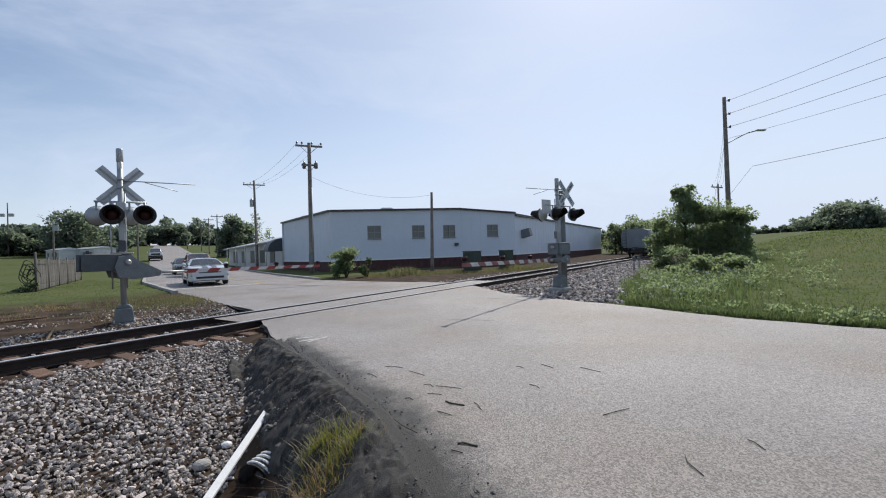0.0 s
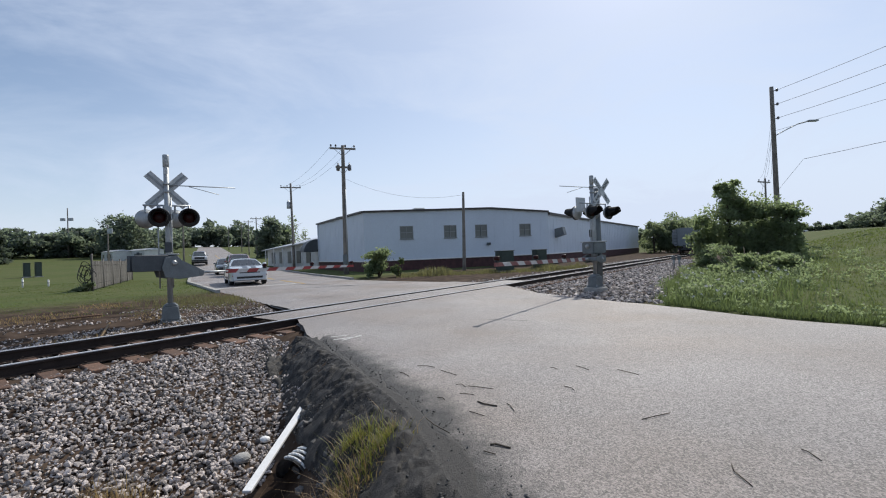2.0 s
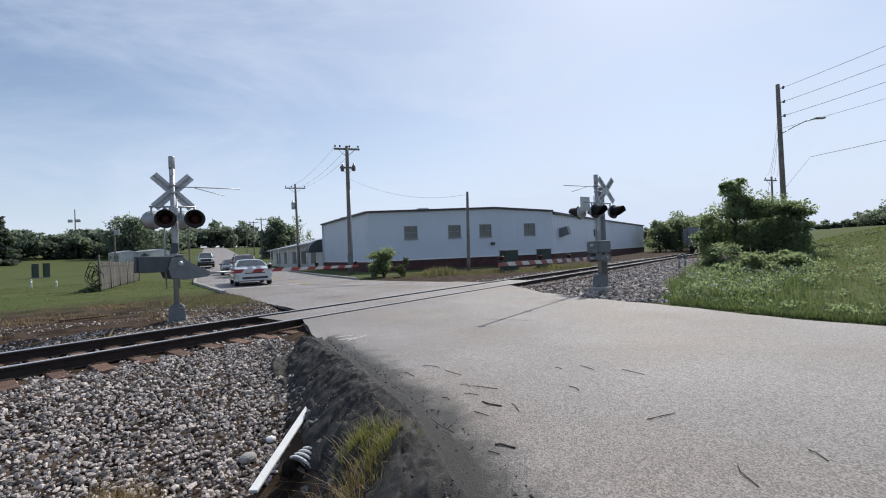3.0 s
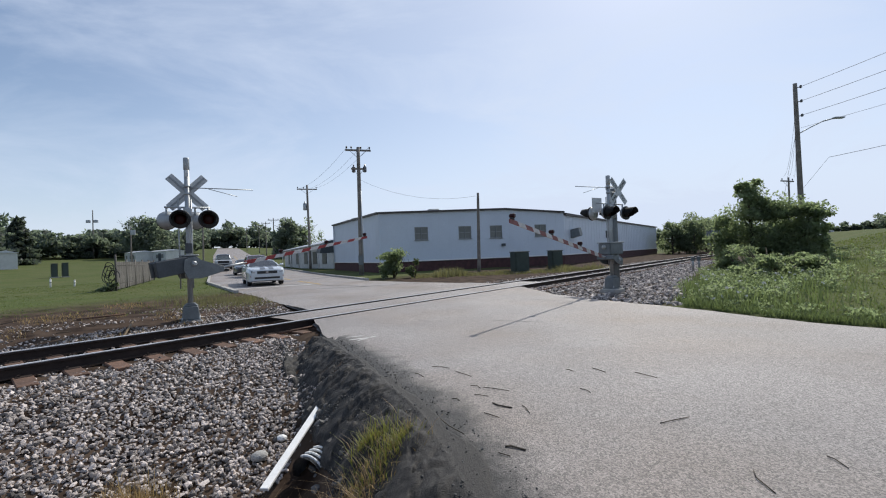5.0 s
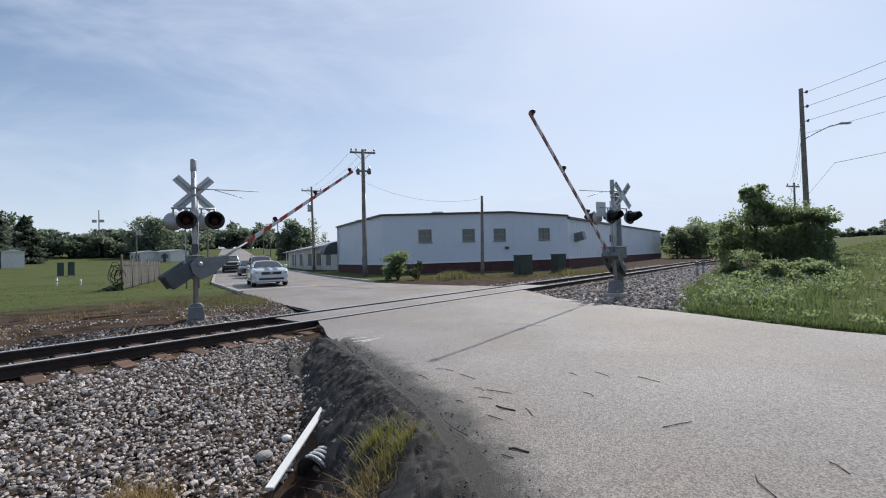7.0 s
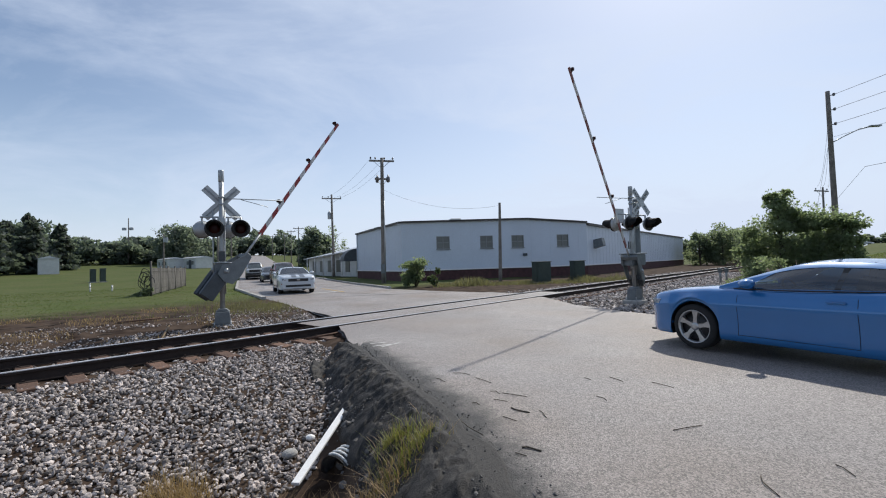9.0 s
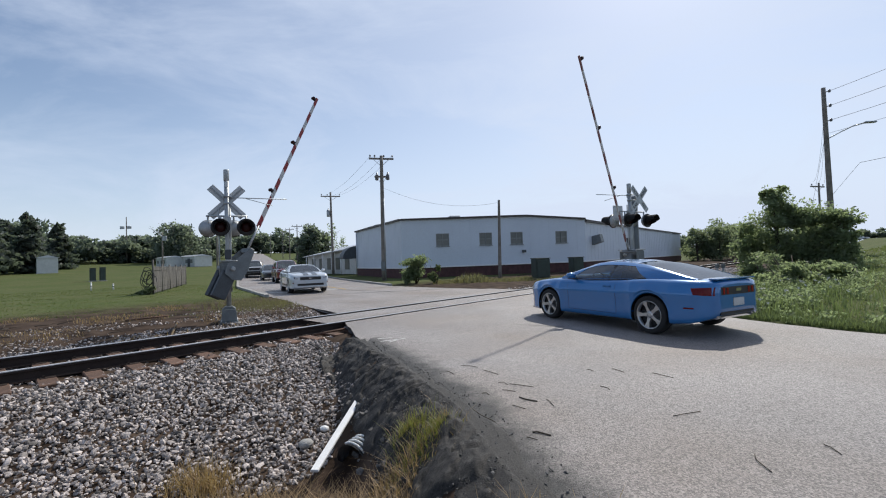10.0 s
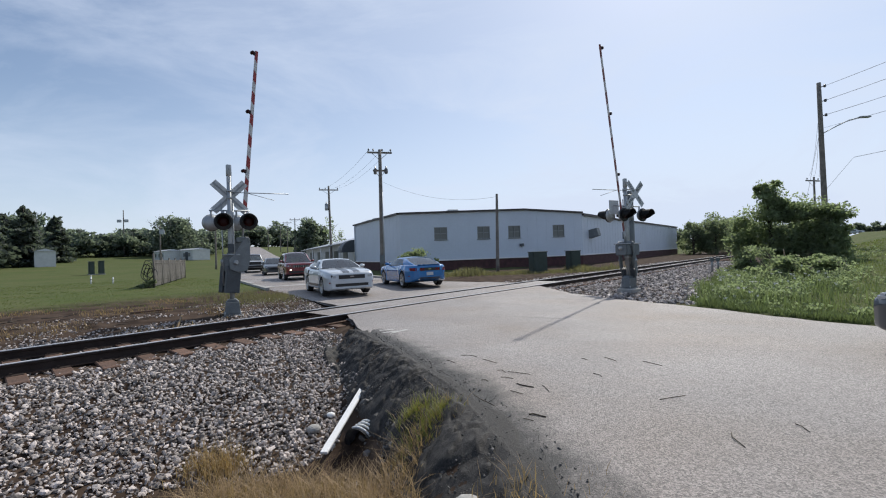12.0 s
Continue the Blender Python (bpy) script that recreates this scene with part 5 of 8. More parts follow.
COUPE_NEW = dict(L=4.78, W=1.92, r=0.345, fa=1.47, ra=-1.25, crown=0.04, spokes=5,
                 top=[(-2.29, 0.86), (-2.26, 0.92), (-2.15, 0.945), (-1.7, 0.97), (-1.2, 0.98), (-0.6, 0.96), (0.2, 0.945), (0.9, 0.945), (1.3, 0.93), (1.9, 0.875), (2.2, 0.82), (2.33, 0.76), (2.39, 0.68)],
                 half=[(-2.29, 0.50), (-2.25, 0.63), (-2.16, 0.75), (-2.0, 0.85), (-1.75, 0.92), (-1.25, 0.962), (-0.7, 0.935), (0.3, 0.925), (0.9, 0.935), (1.45, 0.95), (1.9, 0.925), (2.15, 0.86), (2.3, 0.75), (2.39, 0.60)],
                 sill=[(-2.29, 0.50), (-2.24, 0.36), (-2., 0.26), (-1.6, 0.22), (1.9, 0.19), (2.2, 0.18), (2.33, 0.20), (2.39, 0.28)],
                 cabin=[(-2.0, 0.985, 0.62, 0.52), (-1.6, 1.095, 0.70, 0.55), (-1.0, 1.245, 0.80, 0.57), (-0.5, 1.305, 0.83, 0.58), (-0.1, 1.32, 0.84, 0.59), (0.2, 1.295, 0.84, 0.60), (0.45, 1.225, 0.84, 0.61), (1.12, 0.985, 0.80, 0.72)],
                 roof=(-0.75, 0.28), glass=((-1.12, 0.90), (-0.78, 0.44)), pillars=[(-0.36, -0.3)], mirror=(0.62, 0.88, 1.03), doors=(-0.5, 0.82), joints=(-1.98,),
                 seats=((-0.25, 0.38), (-0.25, -0.38)),
                 bits=[("tail_lamp", "tail_lens", [(-2.275, s * (0.30 + 0.10 * k), 0.79, 0.05, 0.075, 0.13) for s in (1, -1) for k in range(2)], "red tail lamp"),
                       ("tail_panel", "trim_black", [(-2.272, 0, 0.79, 0.04, 0.96, 0.155)], "black tail panel"),
                       ("badge", "chrome", [(-2.295, 0, 0.80, 0.012, 0.14, 0.05)], ""),
                       ("number_plate", "white_refl", [(-2.285, 0, 0.60, 0.025, 0.31, 0.14)], "pale number plate"),
                       ("diffuser", "trim_black", [(-2.2, 0, 0.42, 0.14, 1.0, 0.12)], ""),
                       ("exhaust_tip", "chrome", [(-2.2, s * 0.48, 0.37, 0.12, 0.09, 0.08) for s in (1, -1)], ""),
                       ("spoiler", "paint_blue", [(-2.2, 0, 0.985, 0.15, 1.06, 0.02), *((-2.17, y, 0.967, 0.06, 0.05, 0.03) for y in (-0.4, 0.4))], ""),
                       ("front_splitter", "trim_black", [(2.28, 0, 0.19, 0.26, 1.35, 0.03)], ""),
                       ("headlamp", "head_lens", [(2.24, s * 0.66, 0.70, 0.16, 0.2, 0.09) for s in (1, -1)], "clear headlamp"),
                       ("grille", "trim_black", [(2.36, 0, 0.56, 0.08, 1.0, 0.2)], "")],
                 side=[("side_lamp", "tail_lens", [[(-2.26, 0.72), (-2.04, 0.74), (-2.0, 0.85), (-2.26, 0.86)]], "red wrap of the tail lamp"),
                       ("side_marker", "tail_lens", [[(-2.03, 0.50), (-1.88, 0.50), (-1.88, 0.525), (-2.03, 0.525)]], ""),
                       ("front_marker", "head_lens", [[(2.1, 0.66), (2.25, 0.66), (2.24, 0.72), (2.06, 0.74)]], "")])
COUPE_OLD = dict(L=4.76, W=1.88, r=0.34, fa=1.42, ra=-1.30, crown=0.035, spokes=5,
                 top=[(-2.38, 0.90), (-2.34, 0.99), (-2.2, 1.03), (-1.6, 1.04), (-0.6, 0.99), (0.6, 0.98), (1.1, 0.975), (1.9, 0.92), (2.22, 0.865), (2.35, 0.82), (2.38, 0.76)],
                 half=[(-2.38, 0.78), (-2.25, 0.87), (-1.3, 0.94), (0, 0.915), (1.4, 0.935), (2.0, 0.915), (2.25, 0.86), (2.34, 0.80), (2.38, 0.74)],
                 sill=[(-2.38, 0.46), (-2.2, 0.30), (-1.6, 0.24), (1.9, 0.22), (2.25, 0.22), (2.38, 0.30)],
                 cabin=[(-1.95, 1.05, 0.68, 0.57), (-1.5, 1.17, 0.76, 0.57), (-0.9, 1.30, 0.82, 0.58), (-0.4, 1.355, 0.83, 0.59), (0.0, 1.345, 0.84, 0.60), (0.25, 1.29, 0.84, 0.61), (0.92, 1.01, 0.80, 0.72)],
                 roof=(-0.75, 0.14), glass=((-1.12, 0.74), (-0.92, 0.30)), pillars=[(-0.62, -0.42)], mirror=(0.5, 0.88, 1.06), doors=(-0.6, 0.72), joints=(0.98, 2.24),
                 seats=((-0.35, 0.38), (-0.35, -0.38)),
                 bits=[("grille", "trim_black", [(2.365, 0, 0.70, 0.05, 1.0, 0.17)], "black grille"),
                       ("lower_grille", "trim_black", [(2.36, 0, 0.41, 0.06, 1.25, 0.14)], "black lower grille"),
                       ("bumper_bar", "paint_white", [(2.35, 0, 0.555, 0.12, 1.62, 0.09)], ""),
                       ("lower_lip", "paint_white", [(2.33, 0, 0.31, 0.14, 1.5, 0.06)], ""),
                       ("lamp_bezel", "trim_black", [(2.345, s * 0.62, 0.705, 0.05, 0.28, 0.16) for s in (1, -1)], ""),
                       ("headlamp", "head_lens", [(2.36, s * 0.65, 0.71, 0.05, 0.15, 0.11) for s in (1, -1)], "clear headlamp"),
                       ("indicator", "tail_lens", [(2.30, s * 0.76, 0.5, 0.08, 0.12, 0.045) for s in (1, -1)], ""),
                       ("badge", "chrome", [(2.395, 0, 0.71, 0.012, 0.15, 0.05)], "")],
                 side=[("side_scoop", "trim_black", [[(-1.02, 0.70), (-0.82, 0.66), (-0.78, 0.92), (-1.0, 0.94)]], "black side scoop"),
                       ("rocker_stripe", "stripe", [[(-0.85, 0.33), (1.0, 0.33), (1.0, 0.42), (-0.85, 0.42)]], "dark rocker stripe")],
                 over=[("hood_stripe", "stripe", [(1.02, 2.34, s * 0.2 - 0.12, s * 0.2 + 0.12) for s in (1, -1)], "dark hood stripe")])
SUV = dict(L=4.8, W=1.94, r=0.375, fa=1.45, ra=-1.45, crown=0.03, spokes=5,
           top=[(-2.4, 0.98), (-2.35, 1.06), (-1.5, 1.10), (0.9, 1.09), (1.3, 1.10), (2.1, 1.06), (2.33, 1.02), (2.4, 0.94)],
           half=[(-2.4, 0.86), (-2.2, 0.94), (1.6, 0.95), (2.15, 0.91), (2.33, 0.84), (2.4, 0.76)],
           sill=[(-2.4, 0.48), (-2.1, 0.36), (2.1, 0.34), (2.4, 0.42)],
           cabin=[(-2.37, 1.12, 0.84, 0.70), (-2.2, 1.62, 0.86, 0.68), (-1.2, 1.75, 0.87, 0.68), (0.0, 1.75, 0.87, 0.68), (0.35, 1.69, 0.87, 0.68), (1.2, 1.13, 0.84, 0.76)],
           roof=(-2.2, 0.3), glass=((-2.1, 1.0), (-2.05, 0.45)), pillars=[(-1.2, -1.08), (-0.16, -0.04)], mirror=(0.75, 0.9, 1.2), doors=(-1.1, -0.1, 0.95), joints=(1.25, 2.3),
           seats=((-0.1, 0.38), (-0.1, -0.38)),
           bits=[("grille", "trim_black", [(2.39, 0, 0.87, 0.04, 0.98, 0.16)], "black slotted grille"),
                 ("grille_slot", "chrome", [(2.412, -0.42 + 0.14 * k, 0.87, 0.015, 0.022, 0.15) for k in range(7)], ""),
                 ("headlamp", "head_lens", [(2.34, s * 0.68, 0.90, 0.12, 0.24, 0.12) for s in (1, -1)], "clear headlamp"),
                 ("bumper_bar", "trim_black", [(2.37, 0, 0.52, 0.08, 1.5, 0.16)], ""),
                 ("fog_lamp", "fog_glow", [(2.41, s * 0.62, 0.66, 0.03, 0.1, 0.07) for s in (1, -1)], "lit fog lamp"),
                 ("roof_rail", "trim_black", [(-0.9, s * 0.62, 1.80, 2.2, 0.04, 0.04) for s in (1, -1)], "")])
SEDAN = dict(L=4.85, W=1.84, r=0.33, fa=1.40, ra=-1.40, crown=0.03, spokes=5,
             top=[(-2.42, 0.85), (-2.36, 0.97), (-1.6, 1.0), (-0.6, 0.96), (0.8, 0.95), (1.3, 0.92), (2.0, 0.82), (2.3, 0.73), (2.42, 0.64)],
             half=[(-2.42, 0.75), (-2.2, 0.87), (0, 0.91), (1.5, 0.91), (2.1, 0.84), (2.32, 0.74), (2.42, 0.62)],
             sill=[(-2.42, 0.42), (-2.2, 0.28), (2.2, 0.22), (2.42, 0.28)],
             cabin=[(-2.0, 1.02, 0.70, 0.6), (-1.2, 1.36, 0.81, 0.60), (-0.6, 1.45, 0.84, 0.62), (0.0, 1.45, 0.84, 0.62), (0.3, 1.38, 0.84, 0.62), (1.15, 0.97, 0.8, 0.72)],
             roof=(-0.95, 0.22), glass=((-1.5, 0.95), (-1.2, 0.45)), pillars=[(-0.35, -0.25)], mirror=(0.65, 0.86, 1.03), doors=(-1.25, -0.3, 0.85), joints=(1.2,),
             seats=((-0.2, 0.38), (-0.2, -0.38)),
             bits=[("grille", "trim_black", [(2.39, 0, 0.52, 0.06, 0.9, 0.2)], ""),
                   ("headlamp", "head_lens", [(2.27, s * 0.62, 0.67, 0.16, 0.24, 0.1) for s in (1, -1)], "clear headlamp")])
PICKUP = dict(L=5.7, W=2.0, r=0.40, fa=1.85, ra=-1.75, crown=0.03, spokes=6,
              top=[(-2.85, 1.2), (-0.9, 1.22), (0.9, 1.2), (1.4, 1.22), (2.5, 1.18), (2.78, 1.12), (2.85, 1.02)],
              half=[(-2.85, 0.95), (2.0, 0.98), (2.65, 0.94), (2.8, 0.89), (2.85, 0.84)],
              sill=[(-2.85, 0.6), (-2.3, 0.5), (2.4, 0.45), (2.85, 0.5)],
              cabin=[(-0.95, 1.25, 0.86, 0.72), (-0.85, 1.78, 0.88, 0.7), (-0.3, 1.92, 0.9, 0.7), (0.5, 1.92, 0.9, 0.7), (0.75, 1.85, 0.9, 0.7), (1.4, 1.25, 0.86, 0.78)],
              roof=(-0.85, 0.65), glass=((-0.75, 1.22), (-0.72, 0.82)), pillars=[(0.0, 0.1)], mirror=(1.0, 0.96, 1.36), doors=(-0.7, 0.1, 1.15), joints=(1.45,),
              seats=((0.15, 0.4), (0.15, -0.4)),
              bits=[("grille", "trim_black", [(2.84, 0, 0.95, 0.06, 1.2, 0.3)], "dark grille"),
                    ("headlamp", "head_lens", [(2.80, s * 0.74, 0.99, 0.12, 0.24, 0.22) for s in (1, -1)], "clear headlamp"),
                    ("bumper_bar", "trim_black", [(2.86, 0, 0.62, 0.12, 1.9, 0.2)], "")])

CARS = {}
CARS["blue"] = car("blue_coupe", "bright blue two-door coupe with silver five-spoke wheels", "car", COUPE_NEW, MAT["paint_blue"])
CARS["white"] = car("white_coupe", "white two-door coupe with black hood stripes", "car", COUPE_OLD, MAT["paint_white"])
CARS["red"] = car("red_suv", "dark red sport utility vehicle with slotted grille", "car", SUV, MAT["paint_red"])
CARS["sedan"] = car("grey_sedan", "dark grey four-door sedan", "car", SEDAN, MAT["paint_dark"])
CARS["pickup"] = car("pickup_truck", "pale silver pickup truck with dark grille", "pickup", PICKUP, MAT["paint_silver"])
CARS["next"] = car("dark_sedan", "dark sedan following along the near road", "car", SEDAN, MAT["paint_dark"])
CARS["parked"] = car("white_sedan", "white sedan far off on the grassy rise", "car", SEDAN, MAT["paint_white"])
CARS["parked"][0].matrix_basis = pose(134.0, 146.6, ground_z(134.0, 146.6), rz=-50)


def freight_wagon():
    t = thing("freight_wagon", Matrix(), "grey covered hopper wagon at the rear of the train", "freight wagon", "train")
    ends = [(0, 1.1), (12.5, 1.1), (12.5, 3.05), (0, 3.05)]
    bm = B()
    rows = []
    for x, k in ((0, 0.93), (0.3, 1), (12.2, 1), (12.5, 0.93)):
        prof = [(1.25, 1.0), (1.5, 1.35), (1.52, 2.5), (1.35, 2.95), (0.8, 3.12), (0, 3.16)]
        rows.append([bm.verts.new((x, y * k, z)) for y, z in prof] + [bm.verts.new((x, -y * k, z)) for y, z in prof[-2::-1]])
    for a, b in zip(rows, rows[1:]):
        for i in range(len(a) - 1):
            bm.faces.new((a[i], b[i], b[i + 1], a[i + 1]))
        bm.faces.new((a[-1], b[-1], b[0], a[0]))
    bm.faces.new(rows[0])
    bm.faces.new(rows[-1][::-1])
    bmesh.ops.recalc_face_normals(bm, faces=bm.faces[:])
    part("body", bm, MAT["wagon"], t)
    for k in range(11):
        for s in (1, -1):
            bm = B()
            box(bm, 0.7 + 1.1 * k, s * 1.54, 1.95, 0.09, 0.07, 1.3)
            part("side_rib", bm, MAT["wagon"], t)
    bm = B()
    box(bm, 6.25, 0, 0.95, 13.0, 0.6, 0.3)
    box(bm, -0.5, 0, 0.9, 1.0, 0.25, 0.25)
    part("underframe", bm, MAT["dark_paint"], t)
    bm = B()
    for z in np.arange(1.2, 3.0, 0.35):
        tube(bm, (-0.12, 0.9, z), (-0.12, 1.35, z), 0.02, n=6)
    for y in (0.9, 1.35):
        tube(bm, (-0.12, y, 1.0), (-0.12, y, 3.1), 0.02, n=6)
    part("end_ladder", bm, MAT["dark_paint"], t)
    for x in (1.6, 10.9):
        bm = B()
        box(bm, x, 0, 0.6, 2.2, 1.9, 0.25)
        part("bogie", bm, MAT["dark_paint"], t)
        for dx in (-0.85, 0.85):
            bm = B()
            for s in (1, -1):
                lathe(bm, (x + dx, s * 0.68, 0.45), (0, s, 0), [(0, 0.48), (0.03, 0.45), (0.12, 0.44), (0.13, 0.1)], 18)
            tube(bm, (x + dx, -0.7, 0.45), (x + dx, 0.7, 0.45), 0.08)
            part("wheelset", bm, MAT["rail"], t)
    return t


WAGONS = [freight_wagon()]
WAGONS.append(copy_thing(WAGONS[0], Matrix()))
tagged(WAGONS[1], "rusty red covered hopper wagon of the train", "freight wagon", "train")
for o in WAGONS[1].children:
    if o.name.startswith(("body", "side_rib")):
        o.data = o.data.copy()
        o.data.materials[0] = MAT["wagon_red"]

# ---- poles and wires ----


def pole(name, xy, height, lean, label, r=0.15, arms=(), base=None):
    z0 = ground_z(*xy) - 0.2 if base is None else base
    t = thing(name, pose(xy[0], xy[1], z0, lean[1], lean[0]), label, "utility pole", "utility poles")
    bm = B()
    lathe(bm, (0, 0, 0), (0, 0, 1), [(height * i / 8, r * (1 - 0.35 * i / 8)) for i in range(9)], 12)
    part("pole_shaft", bm, MAT["wood_pole"], t)
    for z, ln, yaw, pins in arms:
        a = new("crossarm")
        a.matrix_basis = pose(0, 0, z, rz=yaw)
        a.parent = t
        bm = B()
        box(bm, 0, 0.13, 0, ln, 0.1, 0.13)
        part("beam", bm, MAT["wood_pole"], a)
        bm = B()
        for s in (1, -1):
            tube(bm, (s * ln * 0.32, 0.13, -0.05), (0, 0.1, -0.6), 0.018, n=5)
        part("brace", bm, MAT["galv"], a)
        for x in pins:
            bm = B()
            lathe(bm, (x, 0.13, 0.06), (0, 0, 1), [(0, 0.02), (0.08, 0.02), (0.09, 0.07), (0.15, 0.05), (0.16, 0.08), (0.24, 0.03)], 8)
            part("insulator", bm, MAT["ceramic"], a)
    return t


def wire(a, b, sag, r=0.012, label="thin black overhead wire"):
    bm = B()
    a, b = Vector(a), Vector(b)
    n = 14
    pts = [a.lerp(b, i / n) - Vector((0, 0, 4 * sag * (i / n) * (1 - i / n))) for i in range(n + 1)]
    rings = []
    u = (b - a).cross(Vector((0, 0, 1))).normalized()
    for p in pts:
        rings.append([bm.verts.new(v) for v in ring(p, u, Vector((0, 0, 1)) if abs((b - a).normalized().z) < 0.8 else u.cross(b - a).normalized(), r, 5)])
    for c, d in zip(rings, rings[1:]):
        for i in range(5):
            bm.faces.new((c[i], c[(i + 1) % 5], d[(i + 1) % 5], d[i]))
    return tagged(part("overhead_wire", bm, MAT["cable"]), label, "wire", "overhead wires")


P_BIG, P_FAR, P_MID, P_RIGHT = (-5.6, 33.0), (-15.5, 54.0), (2.95, 30.2), (25.5, 30.0)
big = pole("utility_pole", P_BIG, 9.8, (0.4, 0), "tall weathered wooden utility pole with two crossarms", 0.19,
           [(9.6, 1.9, 14, (-0.85, -0.5, 0.2, 0.85)), (8.2, 1.1, 14, ())])
for s in (-0.42, 0.42):
    bm = B()
    lathe(bm, (s, 0.25, 7.95), (0, 0, 1), [(0, 0.08), (0.05, 0.14), (0.4, 0.14), (0.46, 0.06), (0.6, 0.05)], 12)
    part("cutout", bm, MAT["ceramic"], big)
bm = B()
tube(bm, (0.13, -0.1, 0.2), (0.13, -0.1, 6.5), 0.04, n=6)
part("riser_conduit", bm, MAT["galv"], big)
bm = B()
box(bm, 0, -0.26, 1.3, 0.3, 0.18, 0.7)
part("meter_box", bm, MAT["grey_paint"], big)
far = pole("utility_pole", P_FAR, 10.6, (-0.5, 0), "wooden utility pole with crossarm and transformer", 0.17, [(10.1, 2.4, 20, (-1.1, -0.4, 1.1))])
bm = B()
lathe(bm, (-0.35, 0, 7.5), (0, 0, 1), [(0, 0.2), (0.03, 0.22), (0.8, 0.22), (0.9, 0.1), (1.1, 0.04)], 12)
part("transformer", bm, MAT["galv"], far)
pole("utility_pole", P_MID, 5.7, (1.3, 0), "bare leaning wooden pole beside the track", 0.13)
rp = pole("utility_pole", P_RIGHT, 11.8, (-0.3, 0), "tall wooden pole with street lamp on the grassy bank", 0.19)
for z in (11.5, 10.5, 9.5):
    bm = B()
    tube(bm, (0, 0, z), (0.4, 0, z + 0.06), 0.03, n=6)
    lathe(bm, (0.4, 0, z - 0.02), (0, 0, 1), [(0, 0.05), (0.06, 0.09), (0.1, 0.05), (0.14, 0.09), (0.2, 0.05)], 8)
    part("insulator_bracket", bm, MAT["ceramic"], rp)
sl = new("street_lamp")
sl.matrix_basis = pose(0, 0, 8.25)
sl.parent = rp
bm = B()
pts = [(0, 0, 0), (0.9, -0.05, 0.45), (1.8, -0.1, 0.85), (2.5, -0.12, 1.0)]
for p, q in zip(pts, pts[1:]):
    tube(bm, p, q, 0.035, n=7)
part("bracket_arm", bm, MAT["galv"], sl)
bm = B()
box(bm, 2.85, -0.12, 1.02, 0.75, 0.3, 0.1)
bevelled(bm, 0.03, 2)
part("lamp_head", bm, MAT["galv"], sl)

RZ = ground_z(*P_RIGHT) - 0.2
for k, z in enumerate((11.6, 10.6, 9.6)):
    wire((P_RIGHT[0] + 0.4, P_RIGHT[1], RZ + z), (27.5, -6, RZ + z + 1.2), 0.7, 0.014)
wire((P_RIGHT[0] + 0.2, P_RIGHT[1], RZ + 8.7), (27.5, -6, RZ + 9.6), 0.7, 0.010)
wire((P_RIGHT[0] + 0.1, P_RIGHT[1], RZ + 4.4), (26.2, 28.5, RZ + 6.3), 0.0, 0.012)
wire((26.2, 28.5, RZ + 6.3), (26.8, -6, RZ + 7.2), 0.5, 0.014)
BZ, FZ = ground_z(*P_BIG), ground_z(*P_FAR)
for dx in (-0.85, 0.2, 0.85):
    wire((P_BIG[0] + dx, P_BIG[1], BZ + 9.55), (P_FAR[0] + dx * 1.2, P_FAR[1], FZ + 10.0), 0.5, 0.008)
wire((P_BIG[0], P_BIG[1], BZ + 7.2), (P_MID[0], P_MID[1], ground_z(*P_MID) + 5.3), 0.7, 0.007)

# ---- trees and plants ----


def leaves(name, blobs, count, size, mat, seed, parent=None, shell=0.55, droop=0.0):
    """Many small leaf quads through a set of lumps (x, y, z, rx, ry, rz)."""
    rng = np.random.default_rng(seed)
    blobs = np.array(blobs, float)
    # smaller lumps on each lump give an uneven outline
    kids = []
    for q in blobs:
        for _ in range(5):
            v = rng.normal(size=3)
            v /= np.linalg.norm(v)
            f = rng.uniform(0.28, 0.5)
            kids.append((*(q[:3] + v * q[3:] * rng.uniform(0.75, 1.05)), *(q[3:] * f)))
    blobs = np.concatenate([blobs * np.array([1, 1, 1, 0.9, 0.9, 0.9]), np.array(kids)])
    vol = (blobs[:, 3] * blobs[:, 4] * blobs[:, 5]) ** (2 / 3)
    pick = rng.choice(len(blobs), count, p=vol / vol.sum())
    d = rng.normal(size=(count, 3))
    d /= np.linalg.norm(d, axis=1)[:, None]
    rad = shell + (1.08 - shell) * rng.random(count) ** 0.6
    lump = 0.82 + 0.28 * np.sin(d[:, 0] * 7 + pick) * np.sin(d[:, 1] * 6 + 2 * pick) + 0.15 * rng.normal(size=count)
    c = blobs[pick, :3] + d * blobs[pick, 3:] * (rad * lump)[:, None]
    u = rng.normal(size=(count, 3))
    u /= np.linalg.norm(u, axis=1)[:, None]
    w = rng.normal(size=(count, 3))
    v = np.cross(u, w)
    v /= np.linalg.norm(v, axis=1)[:, None]
    s = size * (0.5 + rng.random(count))[:, None]
    V = np.stack([c - u * s, c + v * s * 0.55, c + u * s, c - v * s * 0.55], 1).reshape(-1, 3)
    F = np.arange(count * 4).reshape(-1, 4)
    return raw(name, V, F, mat, parent)


